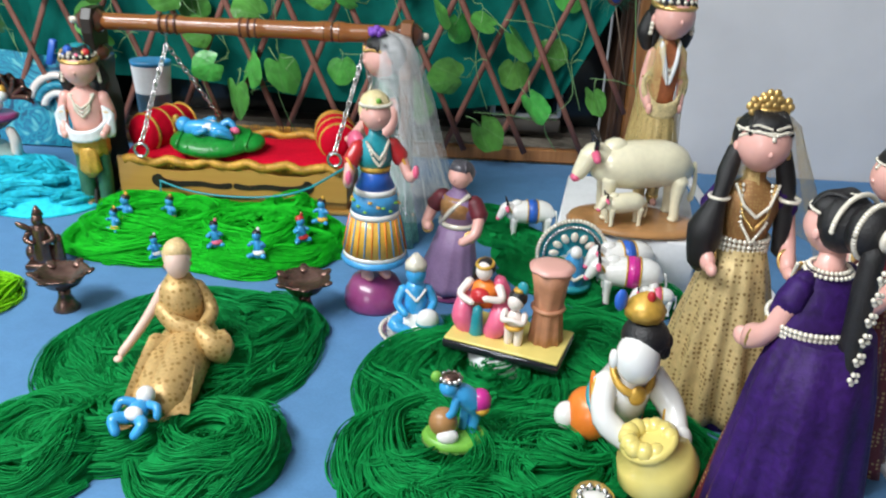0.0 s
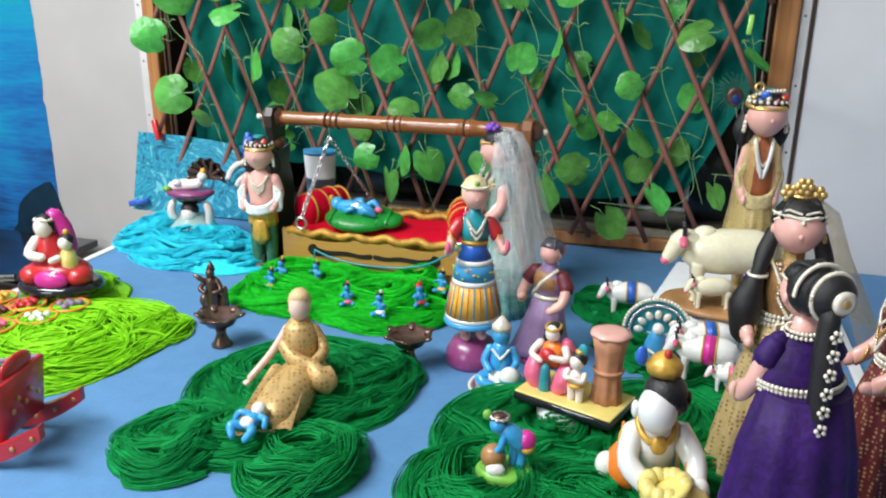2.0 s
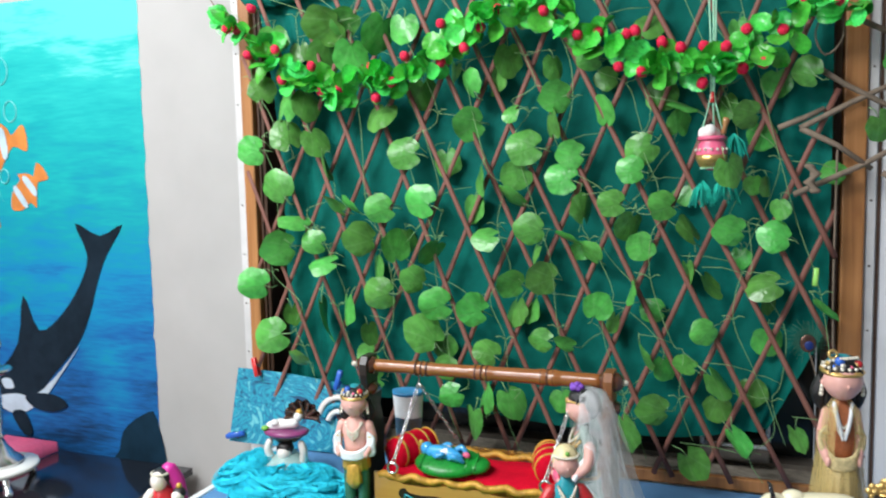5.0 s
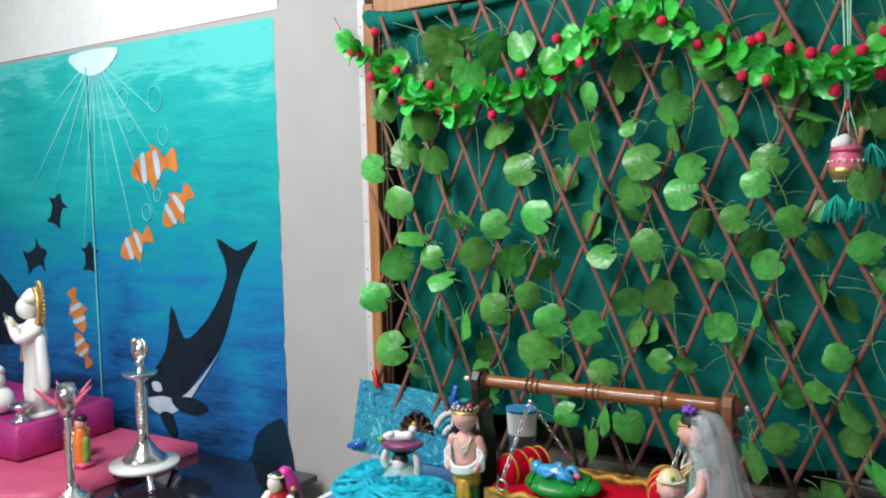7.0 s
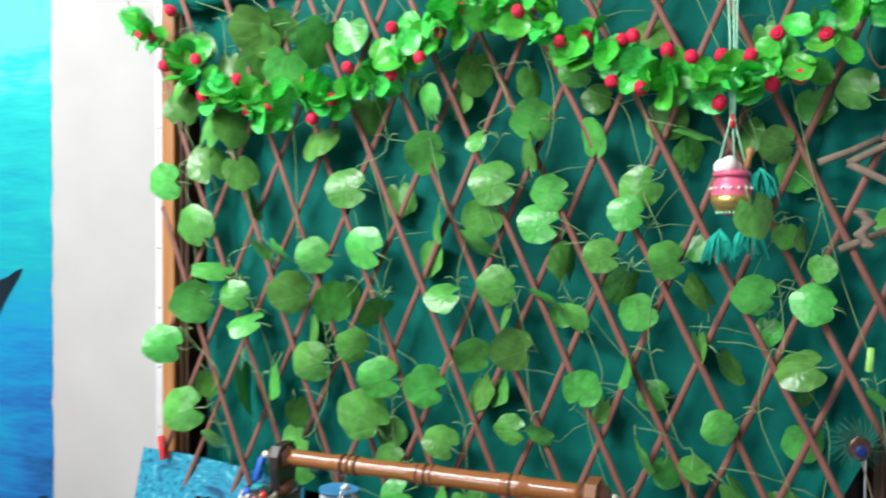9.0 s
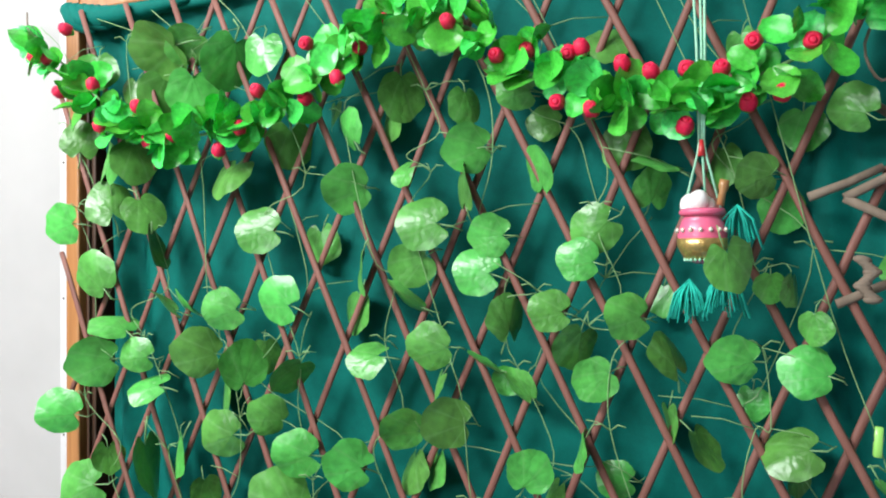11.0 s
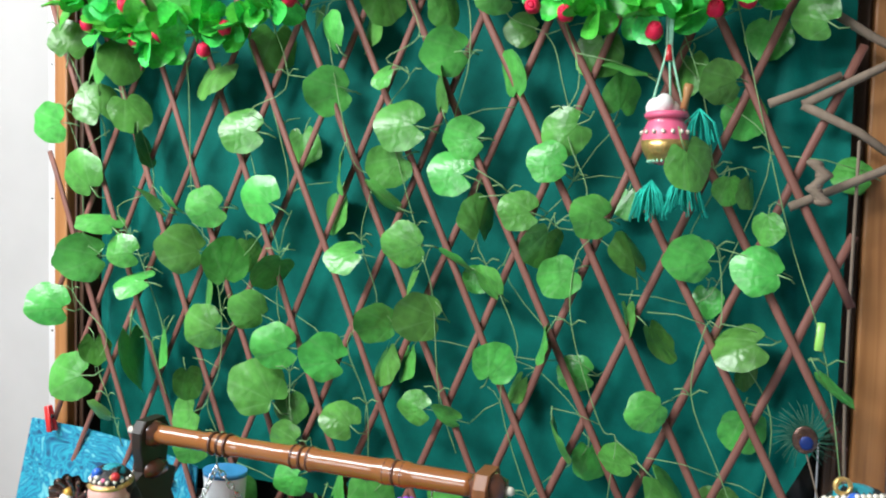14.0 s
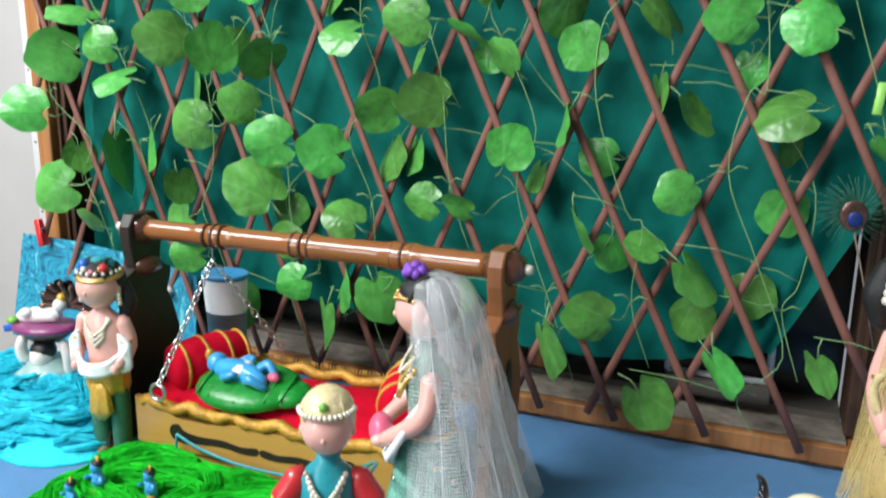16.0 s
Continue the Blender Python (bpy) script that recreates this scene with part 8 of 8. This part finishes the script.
# ---- black table with lamps and statues, before the mural ----
BT = 0.63
bt = thing("black_table", "glossy black glass-topped table with a silver edge", "table")
bm = bmesh.new()
vs = [bm.verts.new((x, y, BT - 0.02)) for x, y in ((-1.02, 1.69), (-1.02, 2.0), (-3.4, 2.0), (-3.4, 0.38))]
r = bmesh.ops.extrude_face_region(bm, geom=[bm.faces.new(vs)])
bmesh.ops.translate(bm, vec=(0, 0, 0.02), verts=[v for v in r["geom"] if isinstance(v, bmesh.types.BMVert)])
bmesh.ops.recalc_face_normals(bm, faces=bm.faces[:])
part("top", bm, BLACK, bt)
f = Form()
f.tube([(-1.02, 1.683, BT - 0.008), (-3.4, 0.372, BT - 0.008)], 0.009, SILVER, n=8)
f.put("edge_trim", bt, "silver edge trim")
for x, y in ((-1.08, 1.94), (-1.3, 1.58), (-3.3, 1.9), (-3.3, 0.5)):
    f = Form()
    f.tube([(x, y, GROUND), (x, y, BT - 0.02)], 0.02, BLACK, n=12)
    f.put("leg", bt)
PT = BT + 0.036
board = thing("low_platform", "low platform under pink satin cloth on the black table", "platform", (0, 0, BT))
f = Form()
rows = []
for i in range(25):
    u = i / 24
    x = -1.552 - 1.6 * u
    front = max(1.30, 1.69 + 1.31 * (x + 1.02) / 2.38 + 0.03) - 0.02 * u
    hem = [(x, front - 0.004, 0.002), (x, front - 0.002, 0.026)]
    rows.append(hem + [(x, front + (1.985 - front) * (j / 12), 0.034 + 0.003 * abs(noise.noise((u * 9, j * 0.5, 2)))) for j in range(13)])
rows.insert(0, [(-1.549, y, 0.002) for x, y, z in rows[0]])
f.grid(rows, PINKCLOTH, False, False)
f.put("cloth_cover", board, "pink satin cloth with soft wrinkles")
f = Form()
f.box((-2.36, 1.70, 0.014), (1.5, 0.5, 0.026), BLACKWOODSHADE, 0.05)
f.put("platform_board", board)
for x0, x1, y0, y1, name, label in ((-2.75, -1.915, 1.55, 1.73, "draped_stand", "magenta satin draped stand carrying the white statue"), (-2.75, -1.95, 1.78, 1.95, "draped_box", "long box wrapped in magenta satin behind the stand")):
    f = Form()
    f.box(((x0 + x1) / 2, (y0 + y1) / 2, PT + 0.063), (x1 - x0, y1 - y0, 0.122), MAGENTACLOTH, 0.08)
    f.put(name, None, label, "stand")

lampst = thing("silver_lamp", "tall silver oil lamp with bird finial standing on a round stool", "oil lamp", (-1.47, 1.70, BT))
f = Form()
f.lathe((0, 0, 0), [(0.10, 0.05), (0.108, 0.058), (0.105, 0.068), (0.02, 0.07)], WHITE, n=36)
f.put("stool_top", lampst, "white stool top")
for i in range(3):
    a = radians(90 + 120 * i)
    f = Form()
    f.limb([(0.085 * math.cos(a), 0.085 * math.sin(a), 0.05), (0.10 * math.cos(a), 0.10 * math.sin(a), 0.025), (0.115 * math.cos(a), 0.115 * math.sin(a), 0.008)], [0.012, 0.010, 0.014], SILVER)
    f.put("stool_foot", lampst, "curved silver foot")
f = Form()
f.lathe((0, 0, 0.07), [(0.065, 0.0), (0.066, 0.01), (0.045, 0.028), (0.026, 0.055), (0.016, 0.075), (0.024, 0.085), (0.016, 0.095), (0.018, 0.12), (0.019, 0.22), (0.014, 0.25), (0.022, 0.258), (0.016, 0.266)], SILVER, n=28)
for k in range(9):
    f.ring((0, 0, 0.195 + 0.0115 * k), 0.0185, 0.0028, SILVER, n=20, k=5)
f.put("stem", lampst)
f = Form()
f.lathe((0, 0, 0.33), [(0.018, 0.0), (0.045, 0.010), (0.056, 0.022), (0.05, 0.024), (0.02, 0.016)], SILVER, n=28, folds=5, deep=0.06)
f.put("oil_dish", lampst)
f = Form()
f.lathe((0, 0, 0.35), [(0.014, 0.0), (0.010, 0.02), (0.018, 0.035), (0.012, 0.045)], SILVER, n=18)
f.ell((0.0, 0, 0.425), (0.032, 0.022, 0.036), SILVER)
f.ell((-0.022, 0, 0.445), (0.014, 0.012, 0.016), SILVER)
f.ring((0.006, 0, 0.43), 0.026, 0.008, SILVER, (90, 0, 0), 16)
f.put("bird_finial", lampst)

cst = thing("silver_candle_stand", "slim silver stand holding a tulip-shaped holder", "candle stand", (-1.553, 1.50, BT))
f = Form()
f.lathe((0, 0, 0), [(0.062, 0.0), (0.062, 0.008), (0.04, 0.02), (0.015, 0.035), (0.011, 0.06), (0.011, 0.24), (0.016, 0.25)], SILVER, n=28)
f.put("stem", cst)
f = Form()
f.lathe((0, 0, 0.25), [(0.014, 0.0), (0.030, 0.03), (0.032, 0.07), (0.024, 0.10), (0.020, 0.09)], SILVER, n=24, folds=6, deep=0.08)
f.put("tulip_holder", cst)
for i in range(5):
    a = radians(72 * i + 20)
    f = Form()
    f.limb([(0.0, 0.0, 0.26), (0.04 * math.cos(a), 0.04 * math.sin(a), 0.30), (0.085 * math.cos(a), 0.085 * math.sin(a), 0.345)], [0.006, 0.009, 0.002], PINK, n=6)
    f.put("feather", cst, "pink feather")

f = Form()
f.lathe((0, 0, 0), [(0.15, 0.0), (0.15, 0.03), (0.12, 0.04)], WHITE, n=28)
f.lathe((0, 0, 0), [(0.10, 0.03), (0.12, 0.20), (0.10, 0.42), (0.13, 0.60), (0.11, 0.70), (0.04, 0.76)], WHITE, n=32, folds=7, deep=0.06, oval=(1, 0.75))
f.ell((-0.03, -0.03, 0.84), (0.075, 0.08, 0.09), WHITE)
f.lathe((-0.02, 0.0, 0.88), [(0.075, 0.0), (0.07, 0.05), (0.035, 0.09), (0.01, 0.11)], WHITE, n=20)
f.limb([(0.12, 0, 0.68), (0.10, -0.12, 0.62), (-0.10, -0.14, 0.74)], [0.045, 0.04, 0.03], WHITE)
f.limb([(-0.12, 0, 0.68), (-0.18, -0.08, 0.66), (-0.16, -0.14, 0.75)], [0.045, 0.04, 0.03], WHITE)
f.tube([(-0.26, -0.15, 0.78), (0.02, -0.14, 0.72)], 0.012, GOLD, n=8)
f.limb([(0.12, 0.02, 0.62), (0.17, 0.02, 0.35), (0.20, 0.02, 0.22)], [0.04, 0.05, 0.03], WHITE)
f.beads([(0.07 + 0.10 * math.cos(radians(-80 + 160 * i / 16)), 0.01, 0.86 + 0.13 * math.sin(radians(-80 + 160 * i / 16))) for i in range(17)], 0.022, GOLD, 22)
f.limb([(-0.12, -0.05, 0.55), (-0.14, -0.06, 0.42)], [0.02, 0.02], GOLD, n=8)
for i in range(16):
    a = radians(-70 + 175 * i / 15)
    f.limb([(0.03 + 0.05 * math.cos(a), 0.05, 0.87 + 0.06 * math.sin(a)), (0.03 + 0.15 * math.cos(a), 0.05, 0.87 + 0.17 * math.sin(a))], [0.016, 0.014], GOLD, n=6)
f.put("white_statue", None, "white marble flute player statue with gold trim on the pink stand", "statue", (-1.99, 1.675, PT + 0.125), (0, 0, -20), size=0.445)
f = Form()
f.ell((0, 0, 0.05), (0.06, 0.05, 0.05), WHITE)
f.ell((0, -0.01, 0.12), (0.035, 0.035, 0.04), WHITE)
f.lathe((0, 0, 0.145), [(0.03, 0.0), (0.02, 0.02), (0.004, 0.03)], WHITE, n=14)
f.put("small_statue", None, "small white seated statue on the pink stand", "statue", (-2.13, 1.62, PT + 0.125), (0, 0, 0))
f = Form()
for i in range(5):
    f.ring((0, 0, 0.012 + 0.018 * i), 0.034, 0.009, GOLD, n=22, k=6)
f.put("gold_bangles", None, "stack of gold bangles on the pink cloth", "bangles", (-1.80, 1.69, PT + 0.003))
f = Form()
f.box((0, 0, 0.008), (0.07, 0.05, 0.016), PINK, 0.2)
f.limb([(0, 0, 0.016), (0, 0, 0.08), (0, 0, 0.12)], [0.028, 0.026, 0.016], ORANGE)
f.limb([(0.022, 0, 0.02), (0.024, 0, 0.09)], [0.014, 0.010], BASEGREEN)
f.ell((0, 0, 0.14), (0.018, 0.018, 0.022), SKIN)
f.ell((0, 0.004, 0.152), (0.020, 0.02, 0.016), HAIR)
f.put("bright_figurine", None, "small orange and green painted figurine on the pink cloth", "figurine", (-1.695, 1.635, PT + 0.003))
f = Form()
f.lathe((0, 0, 0), [(0.035, 0.0), (0.036, 0.006), (0.012, 0.02), (0.016, 0.035), (0.035, 0.05), (0.036, 0.06), (0.02, 0.05)], SILVER, n=22)
f.put("silver_cup", None, "small silver footed cup on the pink stand", "cup", (-1.96, 1.60, PT + 0.125))
